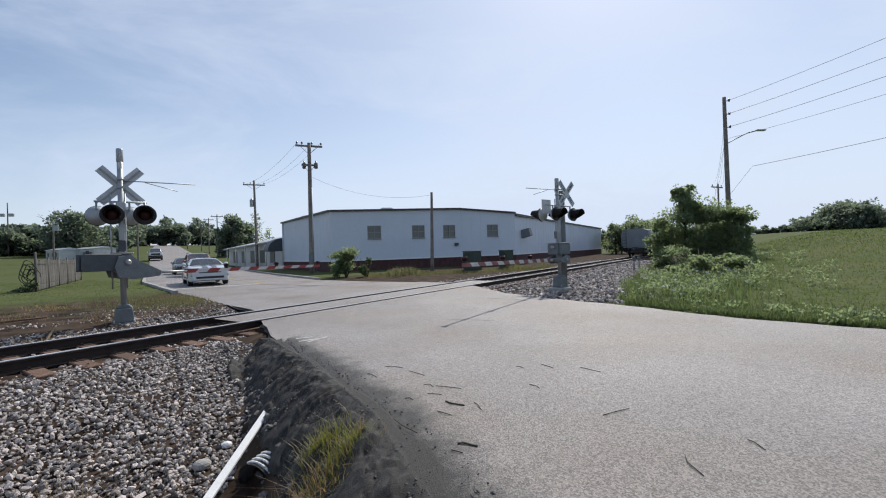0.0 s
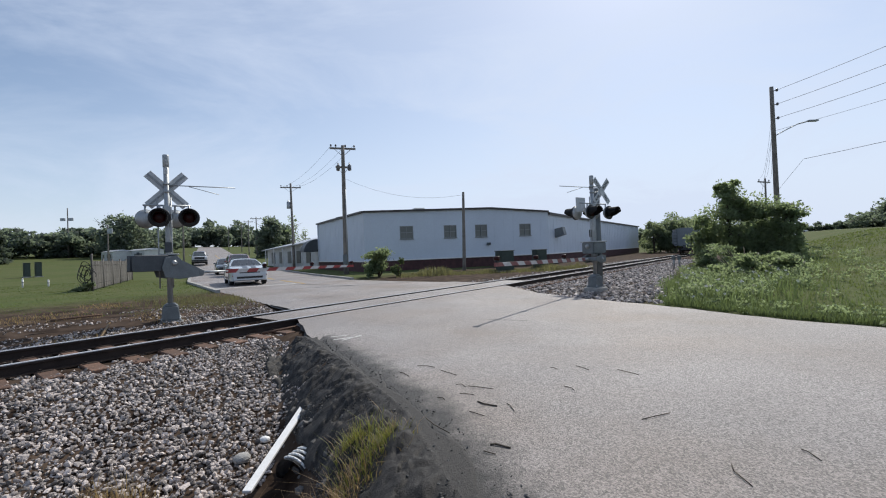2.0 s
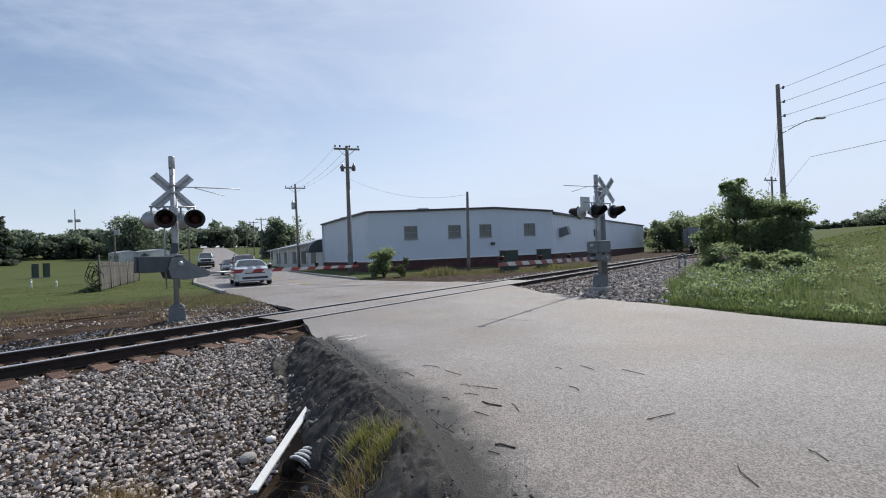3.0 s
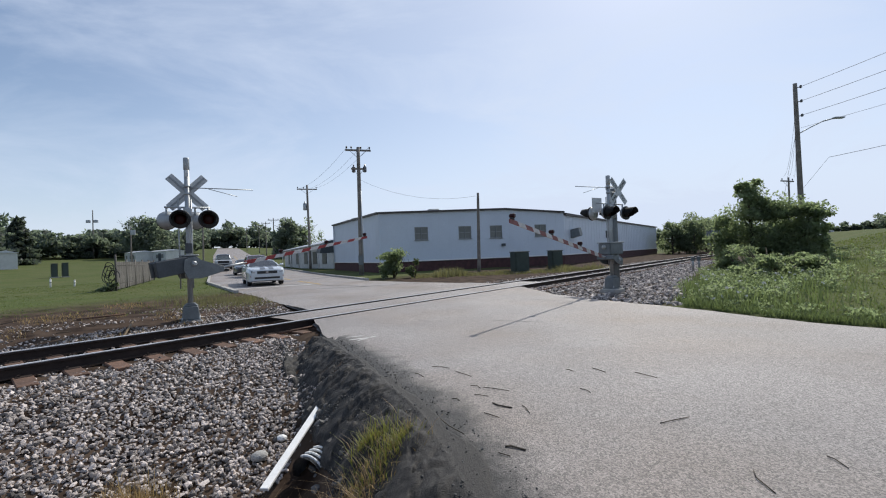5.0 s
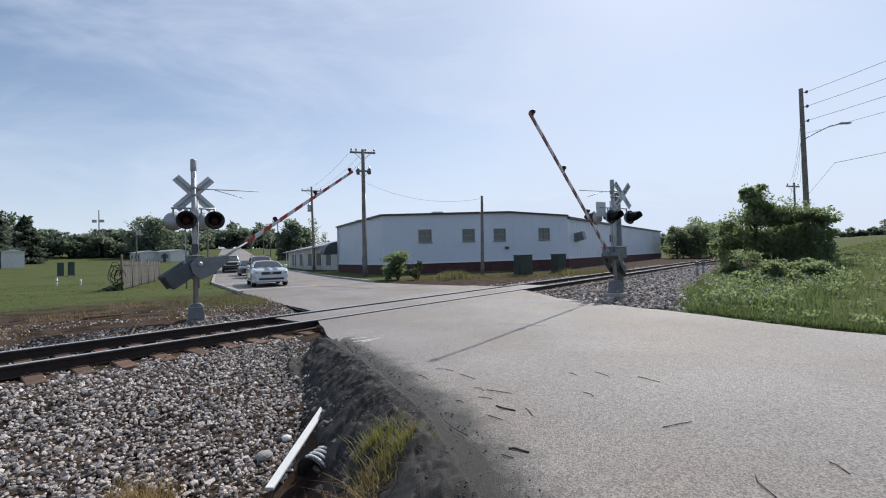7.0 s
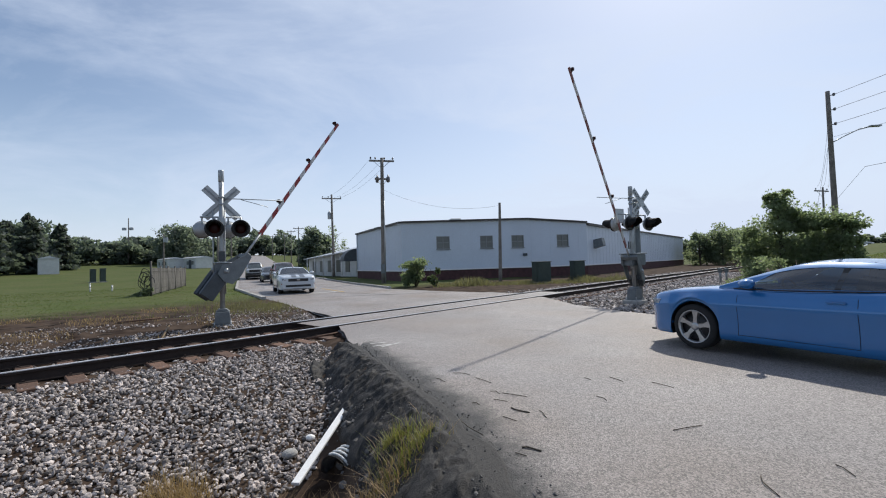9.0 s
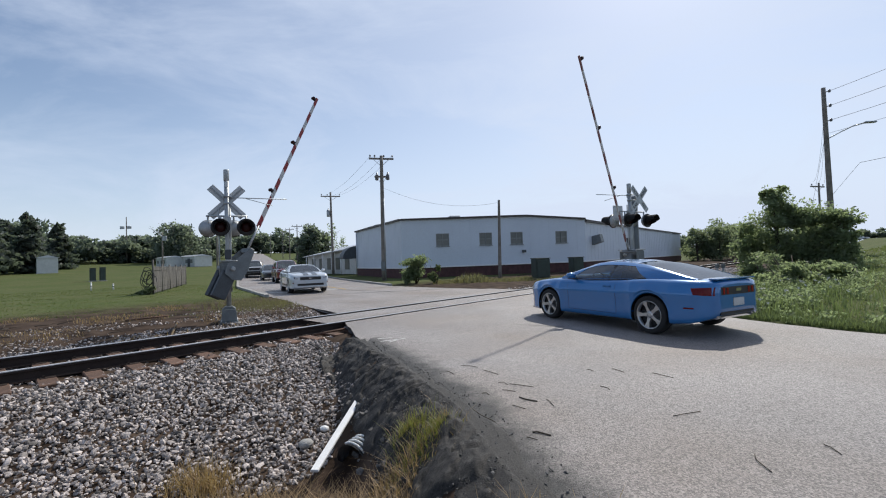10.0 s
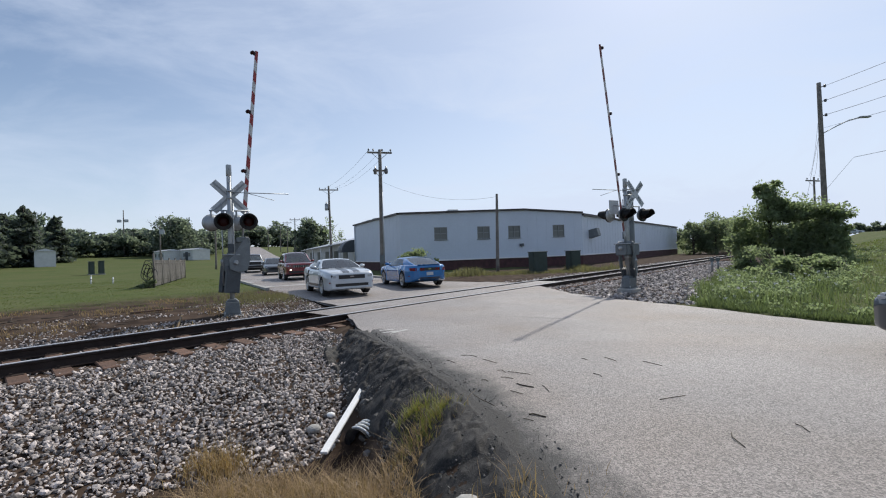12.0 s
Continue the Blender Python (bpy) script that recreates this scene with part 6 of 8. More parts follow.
def limbs(bm, base, top, r, seed, n=6, spread=1.0):
    rnd = random.Random(seed)
    base, top = Vector(base), Vector(top)
    mid = base.lerp(top, 0.5) + Vector((rnd.uniform(-0.1, 0.1), rnd.uniform(-0.1, 0.1), 0)) * spread
    tube(bm, base, mid, r, r * 0.75, 8)
    tube(bm, mid, top, r * 0.75, r * 0.3, 8)
    for i in range(n):
        p = base.lerp(top, 0.35 + 0.6 * i / n)
        a = rnd.uniform(0, 2 * math.pi)
        q = p + Vector((math.cos(a), math.sin(a), rnd.uniform(0.3, 0.9))) * spread * rnd.uniform(0.6, 1.1)
        tube(bm, p, q, r * 0.4, r * 0.12, 6)
        q2 = q + Vector((math.cos(a + 0.6), math.sin(a + 0.6), rnd.uniform(0.2, 0.8))) * spread * 0.5
        tube(bm, q, q2, r * 0.14, r * 0.05, 5)


def tree(name, xy, height, width, mat, seed, label, count=2500, leaf=0.22, trunk=0.25, lumps=9, low=0.25, category="tree", group="trees"):
    z0 = ground_z(*xy)
    t = thing(name, pose(xy[0], xy[1], z0), label, category, group)
    rnd = random.Random(seed)
    bm = B()
    limbs(bm, (0, 0, -0.2), (0, 0, height * 0.8), trunk, seed, 7, width * 0.35)
    part("trunk", bm, MAT["bark"], t)
    blobs = []
    for i in range(lumps):
        a = rnd.uniform(0, 2 * math.pi)
        h = low + (1 - low) * (i + 0.5) / lumps
        rr = width / 2 * math.sqrt(max(0.05, 1 - (2 * (h - low) / (1 - low) - 0.9) ** 2)) * 0.62
        k = rnd.uniform(0.22, 0.34) * width
        blobs.append((rr * math.cos(a), rr * math.sin(a), height * h * 0.9, k, k, k * rnd.uniform(0.6, 0.9)))
    blobs.append((0, 0, height * (low + 1) / 2, width * 0.3, width * 0.3, height * (1 - low) * 0.38))
    leaves("crown", blobs, count, leaf, mat, seed, t)
    return t


def conifer(xy, height, width, seed):
    z0 = ground_z(*xy)
    t = thing("conifer_tree", pose(xy[0], xy[1], z0), "dark tall conifer at the field edge", "tree", "conifers")
    bm = B()
    tube(bm, (0, 0, -0.2), (0, 0, height * 0.95), 0.3, 0.05)
    part("trunk", bm, MAT["bark"], t)
    blobs = []
    rnd = random.Random(seed)
    for i in range(16):
        f = i / 16
        w = width / 2 * (1 - f) ** 0.8 + 0.3
        for k in range(3):
            a = rnd.uniform(0, 6.28)
            blobs.append((w * 0.55 * math.cos(a), w * 0.55 * math.sin(a), height * (0.06 + 0.92 * f), w * 0.6, w * 0.6, height * 0.05))
    leaves("crown", blobs, 4200, 0.35, MAT["conifer"], seed, t, 0.3)


def wood(name, xys, heights, mat, seed, label, count, leaf):
    """A far band of woodland as one mass of crowns."""
    rnd = random.Random(seed)
    blobs = []
    for (x, y), h in zip(xys, heights):
        z = ground_z(x, y)
        for k in range(5):
            w = h * rnd.uniform(0.28, 0.45)
            blobs.append((x + rnd.uniform(-1, 1) * h * 0.45, y + rnd.uniform(-1, 1) * h * 0.4, z + h * rnd.uniform(0.2, 0.72), w, w, h * rnd.uniform(0.2, 0.3)))
    ob = leaves(name, blobs, count, leaf, mat, seed, None, 0.35)
    tagged(ob, label, "trees", kind="stuff")




def polar(deg, r):
    return r * math.sin(math.radians(deg)), r * math.cos(math.radians(deg))


def left_edge(y):
    return float(np.interp(y, LY, LX))


# ---- ballast stones ----


def stones(name, pts, sizes, seed, label, flat=0.62):
    """Many angular stones: jittered twelve-corner lumps joined in one mesh."""
    rng = np.random.default_rng(seed)
    ico_v = []
    g = (1 + 5 ** 0.5) / 2
    for a in (-1, 1):
        for b in (-g, g):
            ico_v += [(0, a, b), (a, b, 0), (b, 0, a)]
    ico_v = np.array(ico_v, float) / math.sqrt(1 + g * g)
    bm = B()
    for v in ico_v:
        bm.verts.new(v)
    hull = bmesh.ops.convex_hull(bm, input=bm.verts[:])
    bm.verts.index_update()
    tri = np.array([[v.index for v in f.verts] for f in bm.faces])
    bm.free()
    n = len(pts)
    jit = 0.62 + 0.55 * rng.random((n, 12, 1))
    axis_s = np.stack([0.7 + 0.8 * rng.random(n), 0.7 + 0.5 * rng.random(n), np.full(n, flat) * (0.7 + 0.6 * rng.random(n))], 1)
    V = ico_v[None] * jit * axis_s[:, None, :] * np.asarray(sizes)[:, None, None]
    q = rng.normal(size=(n, 4))
    q[:, 1:3] *= 0.45
    q /= np.linalg.norm(q, axis=1)[:, None]
    w, x, y, z = q.T
    R = np.stack([1 - 2 * (y * y + z * z), 2 * (x * y - z * w), 2 * (x * z + y * w), 2 * (x * y + z * w), 1 - 2 * (x * x + z * z), 2 * (y * z - x * w),
                  2 * (x * z - y * w), 2 * (y * z + x * w), 1 - 2 * (x * x + y * y)], 1).reshape(n, 3, 3)
    V = np.einsum("nij,nkj->nki", R, V) + np.asarray(pts)[:, None, :]
    F = (tri[None] + (np.arange(n) * 12)[:, None, None]).reshape(-1, 3)
    return tagged(raw(name, V.reshape(-1, 3), F, MAT["stone"]), label, "ballast", kind="stuff")


def scatter_track(seed, s0, s1, n0, n1, per_m2, keep):
    rng = np.random.default_rng(seed)
    k = int((s1 - s0) * (n1 - n0) * per_m2)
    s, n = rng.uniform(s0, s1, k), rng.uniform(n0, n1, k)
    x, y = s * DX - n * DY, s * DY + n * DX
    m = keep(x, y, s, n)
    return x[m], y[m], rng


lxv = lambda y: np.interp(y, LY, LX)
x, y, rng = scatter_track(11, -7, 6.2, 4.3, 8.5, 820, lambda x, y, s, n: (x < lxv(y) - np.where(y > 7.2, 0.5, 0.72) + 0.2 * np.sin(y * 3.1)) & (y > 1.2) & (n > 4.75 + 0.3 * np.sin(s * 2.2)))
stones("ballast_bank", np.stack([x, y, land(x, y) + rng.uniform(-0.012, 0.03, len(x))], 1), 0.016 + 0.024 * rng.random(len(x)) ** 2, 12, "grey and pinkish crushed stone bank below the track")
x, y, rng = scatter_track(13, -16, -7, 4.3, 8.5, 300, lambda x, y, s, n: n > 4.6)
stones("ballast_bank", np.stack([x, y, land(x, y) + rng.uniform(0, 0.02, len(x))], 1), 0.03 + 0.02 * rng.random(len(x)), 14, "grey crushed stone bank below the track")
x, y, rng = scatter_track(15, -14, 9, 8.4, 11.4, 90, lambda x, y, s, n: x < lxv(y) + 0.2)
stones("track_ballast", np.stack([x, y, np.full(len(x), -0.135) + rng.uniform(-0.02, 0.025, len(x))], 1), 0.022 + 0.025 * rng.random(len(x)), 16, "crushed stone between the ties")
x, y, rng = scatter_track(17, -12, 8.5, 11.2, 15.6, 85, lambda x, y, s, n: (x < lxv(y) - 0.1) & (np.sin(s * 1.3) + np.sin(n * 3 + s) > -0.2 - 0.25 * (s - 2)))
stones("loose_ballast", np.stack([x, y, land(x, y) + rng.uniform(-0.01, 0.02, len(x))], 1), 0.012 + 0.024 * rng.random(len(x)) ** 2, 18, "loose pale stones beyond the track")
x, y, rng = scatter_track(25, -5, 8.6, 11.0, 13.1, 190, lambda x, y, s, n: (x < lxv(y) - 0.1) & (n < 12.3 + 0.12 * s + 0.3 * np.sin(s * 2.7)))
stones("loose_ballast", np.stack([x, y, land(x, y) + rng.uniform(-0.01, 0.03, len(x))], 1), 0.018 + 0.026 * rng.random(len(x)) ** 2, 26, "pale crushed stone round the signal mast")
x, y, rng = scatter_track(19, 11.2, 46, 2.4, 12.6, 75, lambda x, y, s, n: (n > np.interp(s, [11, 12, 18, 29, 37], [2.5, 2.8, 3.8, 5.4, 6.2])) & (x > np.interp(y, RY, RX) + 0.25) & ~((n > 8.85) & (n < 9.2)) & ~((n > 10.35) & (n < 10.7)))
stones("track_ballast", np.stack([x, y, np.where((-DY * x + DX * y) > 8.4, -0.1, land(x, y)) + rng.uniform(-0.02, 0.03, len(x))], 1), 0.035 + 0.055 * rng.random(len(x)) ** 2, 20,
       "pale crushed stone along the track beside the bank")

rng = np.random.default_rng(21)
k = 9000
y = rng.uniform(0.8, 8.6, k)
x = lxv(y) - 0.85 + rng.random(k) * 1.25
keep = rng.random(k) < 1 - 0.75 * sstep(-0.1, 0.4, x - lxv(y))
x, y = x[keep], y[keep]
z = np.where(x < lxv(y), land(x, y) + 0.035, road_height(x, y))
tagged(stones("asphalt_crumbs", np.stack([x, y, z], 1), 0.003 + 0.011 * rng.random(len(x)) ** 5, 22, "dark asphalt crumbs on the broken road edge"), category="gravel").data.materials[0] = MAT["crumb"]

# broken lumps of asphalt where the shoulder meets the stones
rng = np.random.default_rng(23)
k = 300
y = rng.uniform(3.2, 8.8, k)
x = lxv(y) - 0.74 + rng.normal(0, 0.09, k)
tagged(stones("asphalt_lumps", np.stack([x, y, land(x, y) + 0.02], 1), 0.015 + 0.05 * rng.random(k) ** 2.5, 24, "dark broken asphalt lumps beside the ballast", 0.5), category="gravel").data.materials[0] = MAT["crumb"]

# ---- grass ----


def weed_limit(s):
    """How far the bank's weeds reach towards the track."""
    return np.interp(s, [0, 11, 12, 18, 29, 37, 60], [2.3, 2.5, 2.8, 3.8, 5.4, 6.2, 6.5])


def weedy(x, y, ragged=0.0):
    s, n = DX * x + DY * y, -DY * x + DX * y
    return n < weed_limit(s) + ragged * np.sin(s * 1.9) * np.sin(s * 0.7 + 1)



def blades(name, x, y, h, width, mat, seed, label, lean=0.35, z=None, category="grass"):
    """Grass blades as bent two-segment slivers."""
    rng = np.random.default_rng(seed)
    n = len(x)
    z = land(x, y) if z is None else z
    a = rng.uniform(0, 2 * np.pi, n)
    l = lean * rng.random(n) * h
    dx, dy = np.cos(a), np.sin(a)
    px, py = -dy * width / 2, dx * width / 2
    b = np.stack([x, y, z - 0.02], 1)
    mid = b + np.stack([dx * l * 0.35, dy * l * 0.35, h * 0.6], 1)
    tip = b + np.stack([dx * l, dy * l, h], 1)
    p = np.stack([px, py, np.zeros(n)], 1)
    V = np.stack([b - p, b + p, mid + p * 0.7, mid - p * 0.7, tip], 1).reshape(-1, 3)
    i = np.arange(n) * 5
    F = np.concatenate([np.stack([i, i + 1, i + 2], 1), np.stack([i, i + 2, i + 3], 1), np.stack([i + 3, i + 2, i + 4], 1)])
    return tagged(raw(name, V, F, mat), label, category, kind="stuff")


rng = np.random.default_rng(31)
# mown bank right of the road
k = 90000
u, v = rng.uniform(0, 1, k) ** 1.6 * 26, rng.uniform(-22, 26, k)
x, y = 6.3 + 0.86 * u - 0.5 * v, 9.0 + 0.5 * u + 0.86 * v
nn = -DY * x + DX * y
m = weedy(x, y, 0.3) & (x > np.interp(y, RY, RX) + 0.05) & (y > -3)
x, y = x[m], y[m]
d = np.hypot(x, y)
blades("bank_grass", x, y, (0.025 + 0.05 * rng.random(len(x))) * (1 + 0.01 * d), 0.008 + 0.0016 * d, MAT["grass"], 32, "green grass on the roadside bank")
# ragged taller fringe at the road edge and along the track
k = 26000
y = rng.uniform(2, 13.5, k)
x = np.interp(y, RY, RX) + 0.05 + rng.exponential(0.55, k)
m = weedy(x, y, 0.4)
x, y = x[m], y[m]
blades("verge_weeds", x, y, 0.05 + 0.13 * rng.random(len(x)) ** 2, 0.014, MAT["weed"], 33, "ragged tall weeds along the road edge", 0.7)
# lawn beyond the track on the far side
k = 60000
s_, n_ = rng.uniform(-34, 12, k), 14.5 + rng.uniform(0, 1, k) ** 1.2 * 30
x, y = s_ * DX - n_ * DY, s_ * DY + n_ * DX
m = (x < lxv(y) - 0.15) & (n_ > 15 + 6 * sstep(5, -4, s_) + 1.0 * np.sin(s_ * 0.8))
x, y = x[m], y[m]
d = np.hypot(x, y)
blades("lawn_grass", x, y, 0.02 + 0.035 * rng.random(len(x)), 0.01 + 0.0016 * d, MAT["grass"], 34, "short green lawn beyond the track")
# yellowish weeds by the far side of the crossing
k = 3200
s_, n_ = rng.normal(7.0, 0.9, k), rng.normal(16.2, 1.3, k)
x, y = s_ * DX - n_ * DY, s_ * DY + n_ * DX
m = x < lxv(y) - 0.1
x, y = x[m], y[m]
blades("crossing_weeds", x, y, 0.04 + 0.12 * rng.random(len(x)), 0.018, MAT["weed_dry"], 35, "yellow-green weeds beside the crossing", 0.6)
# dead weeds on the far dirt
k = 16000
s_, n_ = rng.uniform(-14, 5, k), rng.uniform(11.6, 19, k)
x, y = s_ * DX - n_ * DY, s_ * DY + n_ * DX
m = (x < lxv(y) - 0.3) & (np.sin(x * 1.7) + np.sin(y * 2.1) > 0.2)
x, y = x[m], y[m]
blades("dead_weeds", x, y, 0.03 + 0.1 * rng.random(len(x)), 0.012, MAT["dry"], 36, "dead brown weeds on bare dirt", 1.2)
# dry grass in the foreground
k = 24000
x, y = rng.uniform(-3.4, -0.45, k), rng.uniform(1.3, 3.85, k)
edge = 3.95 - 0.3 * np.maximum(0, -1.6 - x) + 0.15 * np.sin(x * 5)
m = (y < edge) & (rng.random(k) < 0.75)
x, y = x[m], y[m]
blades("dry_grass", x, y, 0.05 + 0.2 * rng.random(len(x)) ** 1.5, 0.006, MAT["dry"], 37, "dry straw-coloured grass at the ditch edge", 2.2)
k = 900
x, y = rng.uniform(-0.5, 0.75, k), rng.uniform(1.5, 2.55, k)
blades("dry_grass", x, y, 0.04 + 0.14 * rng.random(k) ** 1.5, 0.006, MAT["dry"], 38, "sparse dry grass at the road edge", 1.5, z=land(x, y) + 0.05)
k = 700
x, y = rng.normal(-2.75, 0.16, k), rng.normal(4.4, 0.13, k)
blades("dry_clump", x, y, 0.1 + 0.2 * rng.random(k), 0.007, MAT["dry"], 39, "brown dead weed clump on the stones", 1.0)
# green tufts on the shoulder
for cx, cy, k, hh, sd, sp in ((-0.60, 4.24, 300, 0.25, 41, 0.085), (-0.34, 3.95, 300, 0.2, 42, 0.085), (-0.52, 3.78, 160, 0.18, 43, 0.12)):
    x, y = rng.normal(cx, sp, k), rng.normal(cy, sp, k)
    blades("grass_tuft", x, y, hh * (0.4 + 0.6 * rng.random(k)), 0.008, MAT["tuft"], sd, "yellow-green grass tuft growing from the shoulder", 1.1)
    x, y = rng.normal(cx, sp * 1.3, 160), rng.normal(cy, sp * 1.3, 160)
    blades("grass_tuft", x, y, hh * (0.3 + 0.6 * rng.random(160)), 0.006, MAT["dry"], sd + 10, "dead stalks among the green tuft", 1.3)
# weeds below the warehouse wall
k = 9000
x = rng.uniform(-1.5, 11.5, k)
y = 27.6 + 0.22 * x + rng.normal(0, 0.8, k)
clump = np.clip(np.sin(x * 1.7) + np.sin(x * 0.63 + 1) + 0.35 * (x > 6.5), 0, 1.6)
blades("wall_weeds", x, y, 0.08 + (0.12 + 0.27 * clump) * rng.random(k) ** 1.4, 0.03, MAT["weed_dry"], 44, "dull straw-green weeds before the brick wall", 0.7)

# ---- shrubs and trees ----


def shrub(name, x, y, h, w, mat, seed, label, count, leaf, lumps=8, stems=True):
    z0 = ground_z(x, y)
    t = thing(name, pose(x, y, z0), label, "shrub", "shrubs")
    rnd = random.Random(seed)
    bm = B()
    for i in range(6):
        a = rnd.uniform(0, 6.28)
        tube(bm, (0, 0, -0.1), (math.cos(a) * w * 0.3, math.sin(a) * w * 0.3, h * rnd.uniform(0.6, 0.95)), 0.035, 0.01, 5)
    part("stems", bm, MAT["bark"], t)
    blobs = []
    for i in range(lumps):
        a, q = rnd.uniform(0, 6.28), rnd.uniform(0, 0.36) * w
        k = w * rnd.uniform(0.14, 0.26)
        blobs.append((q * math.cos(a), q * math.sin(a), h * rnd.uniform(0.2, 0.85), k, k, h * rnd.uniform(0.14, 0.26)))
    leaves("foliage", blobs, count, leaf, mat, seed, t, 0.3)
    return t


# big overgrown bush on the bank, a leaning tree out of it
t = thing("overgrown_bush", pose(15.75, 20.5, ground_z(15.75, 20.5)), "large overgrown green bush on the grassy bank", "bush")
bm = B()
limbs(bm, (-0.6, 0.3, -0.2), (-0.7, 0.4, 3.6), 0.1, 5, 9, 0.55)
limbs(bm, (0.6, 0, -0.2), (1.6, -0.6, 2.3), 0.1, 6, 9, 0.5)
part("stems", bm, MAT["bark"], t)
big_blobs = [(-0.85, 0.5, 3.25, 0.5, 0.5, 0.42), (-0.7, 0.45, 2.85, 0.75, 0.7, 0.45), (-0.7, 0.5, 2.3, 1.05, 0.9, 0.6), (0.4, 0, 2.35, 0.9, 0.9, 0.5), (1.1, -0.4, 2.35, 0.9, 0.9, 0.4),
             (1.8, -0.8, 2.2, 0.65, 0.6, 0.35), (2.2, -1.1, 2.1, 0.4, 0.5, 0.25), (-1.4, 0.9, 1.5, 1.1, 1.0, 0.85), (0, 0, 1.2, 1.2, 1.1, 0.9), (1.2, -0.6, 1.2, 1.1, 1.0, 0.9),
             (-2.0, 1.4, 0.9, 0.8, 0.8, 0.7), (1.9, -1.2, 0.6, 0.8, 0.7, 0.6), (-0.5, 0.3, 3.6, 0.3, 0.3, 0.16), (-1.25, 0.8, 3.5, 0.25, 0.25, 0.16)]
big_blobs += [(1.5, -0.8, 1.7, 0.8, 0.8, 0.6), (-0.6, 0.4, 0.7, 1.2, 1.0, 0.8), (0.9, -0.4, 0.6, 1.1, 1.0, 0.7)]
big_blobs = [(b[0] * 0.78, b[1] * 0.78, b[2] * 1.12, b[3] * 0.86, b[4] * 0.86, b[5]) for b in big_blobs]
leaves("foliage", big_blobs, 26000, 0.07, MAT["leaf"], 51, t, 0.35)
leaves("sprays", [(b[0], b[1], b[2] + b[5] * 0.4, b[3] * 1.2, b[4] * 1.2, b[5] * 1.05) for b in big_blobs[:8]], 2600, 0.06, MAT["leaf"], 52, t, 0.85)
# lower bushes and flowering weeds by the track
for i, (bx, by, bh, bw, sd) in enumerate(((12.3, 16.2, 1.25, 2.6, 61), (11.3, 15.3, 0.85, 2.0, 62), (12.6, 14.9, 0.7, 1.8, 63), (13.4, 19.4, 1.3, 1.8, 65))):
    shrub("low_bush", bx, by, bh, bw, MAT["leaf"], sd, "low leafy bush among weeds beside the track", 3600, 0.05)
k = 13000
s_, n_ = rng.uniform(11.5, 30, k), rng.normal(2.4, 1.2, k)
x, y = s_ * DX - n_ * DY, s_ * DY + n_ * DX
m = (x > np.interp(y, RY, RX) + 0.15) & weedy(x, y, 0.5)
x, y = x[m], y[m]
hh = 0.1 + 0.32 * rng.random(len(x)) ** 1.8
blades("tall_weeds", x, y, hh, 0.03, MAT["weed"], 66, "tall weeds with white flowers beside the track", 0.6)
pick = rng.random(len(x)) < 0.022
fx, fy, fh = x[pick], y[pick], hh[pick]
tagged(leaves("white_flowers", [(a, b, ground_z(a, b) + c + 0.04, 0.04, 0.04, 0.02) for a, b, c in zip(fx, fy, fh)], len(fx) * 5, 0.032, MAT["flower"], 68), "small white flowers on tall weeds", "flowers", kind="stuff")
wb = []
rnd = random.Random(77)
while len(wb) < 170:
    s, n = rnd.uniform(12.5, 27), rnd.gauss(1.9, 1.5)
    px, py = track_xy(s, n)
    if px > float(np.interp(py, RY, RX)) + 0.35 and weedy(px, py, 0.4):
        h = rnd.uniform(0.1, 0.32)
        wb.append((px, py, ground_z(px, py) + h * 0.7, rnd.uniform(0.2, 0.45), rnd.uniform(0.2, 0.45), h))
while len(wb) < 240:
    py = rnd.uniform(1.5, 11)
    px = float(np.interp(py, RY, RX)) + rnd.uniform(0.2, 1.3)
    wb.append((px, py, ground_z(px, py) + 0.08, rnd.uniform(0.15, 0.35), rnd.uniform(0.15, 0.35), rnd.uniform(0.06, 0.14)))
tagged(leaves("leafy_weeds", wb, 26000, 0.032, MAT["leaf"], 78, None, 0.2), "soft leafy green weeds along the road edge", "weeds", kind="stuff")
# shrub by the warehouse
shrub("green_shrub", -2.6, 27.0, 1.75, 2.5, MAT["leaf"], 71, "dense green shrub beside the road kerb", 5200, 0.07, 9)
shrub("pale_shrub", -1.35, 26.5, 1.2, 1.2, MAT["weed"], 72, "pale yellowish shrub beside the kerb", 1800, 0.06, 5)
# trees along the track beyond the warehouse
for i, (s, n, h, w) in enumerate(((73, 16.5, 5.0, 4.4), (75, 14.0, 5.2, 4.6), (79, 14.6, 6.2, 5.0), (87, 14.4, 5.8, 5.0), (96, 14.5, 6.4, 5.6), (104, 14, 6.0, 5.5),
                                  (115, 13.8, 6.6, 6), (128, 12.5, 6.5, 6), (140, 10, 6.5, 6), (150, 6, 7, 7), (120, 5, 6.5, 6), (100, 4.5, 5.5, 5), (84, 4.6, 4.8, 4.2), (70, 4.2, 4.4, 4))):
    x, y = track_xy(s, n)
    tree("roadside_tree", (x, y), h, w, MAT["leaf_dark"], 80 + i, "dense dark green tree beside the track", 3400, 0.17, 0.16, 9, 0.12)
# woods behind the field and the hill
rnd = random.Random(9)
pts = [polar(-44 + 0.62 * k, 124 + rnd.uniform(-6, 8)) for k in range(24)]
wood("far_wood", pts, [rnd.uniform(5.2, 6.8) for _ in pts], MAT["leaf_far"], 101, "dark green woodland edge behind the lawn", 34000, 0.42)
pts = [polar(-60 + 0.8 * k, 128 + rnd.uniform(-6, 8)) for k in range(20)]
wood("far_wood", pts, [rnd.uniform(6.5, 9.5) for _ in pts], MAT["leaf_far"], 102, "dark green woodland edge behind the lawn", 16000, 0.5)
pts = [polar(-29.5 + 0.45 * k, 235 + rnd.uniform(-10, 10)) for k in range(26)]
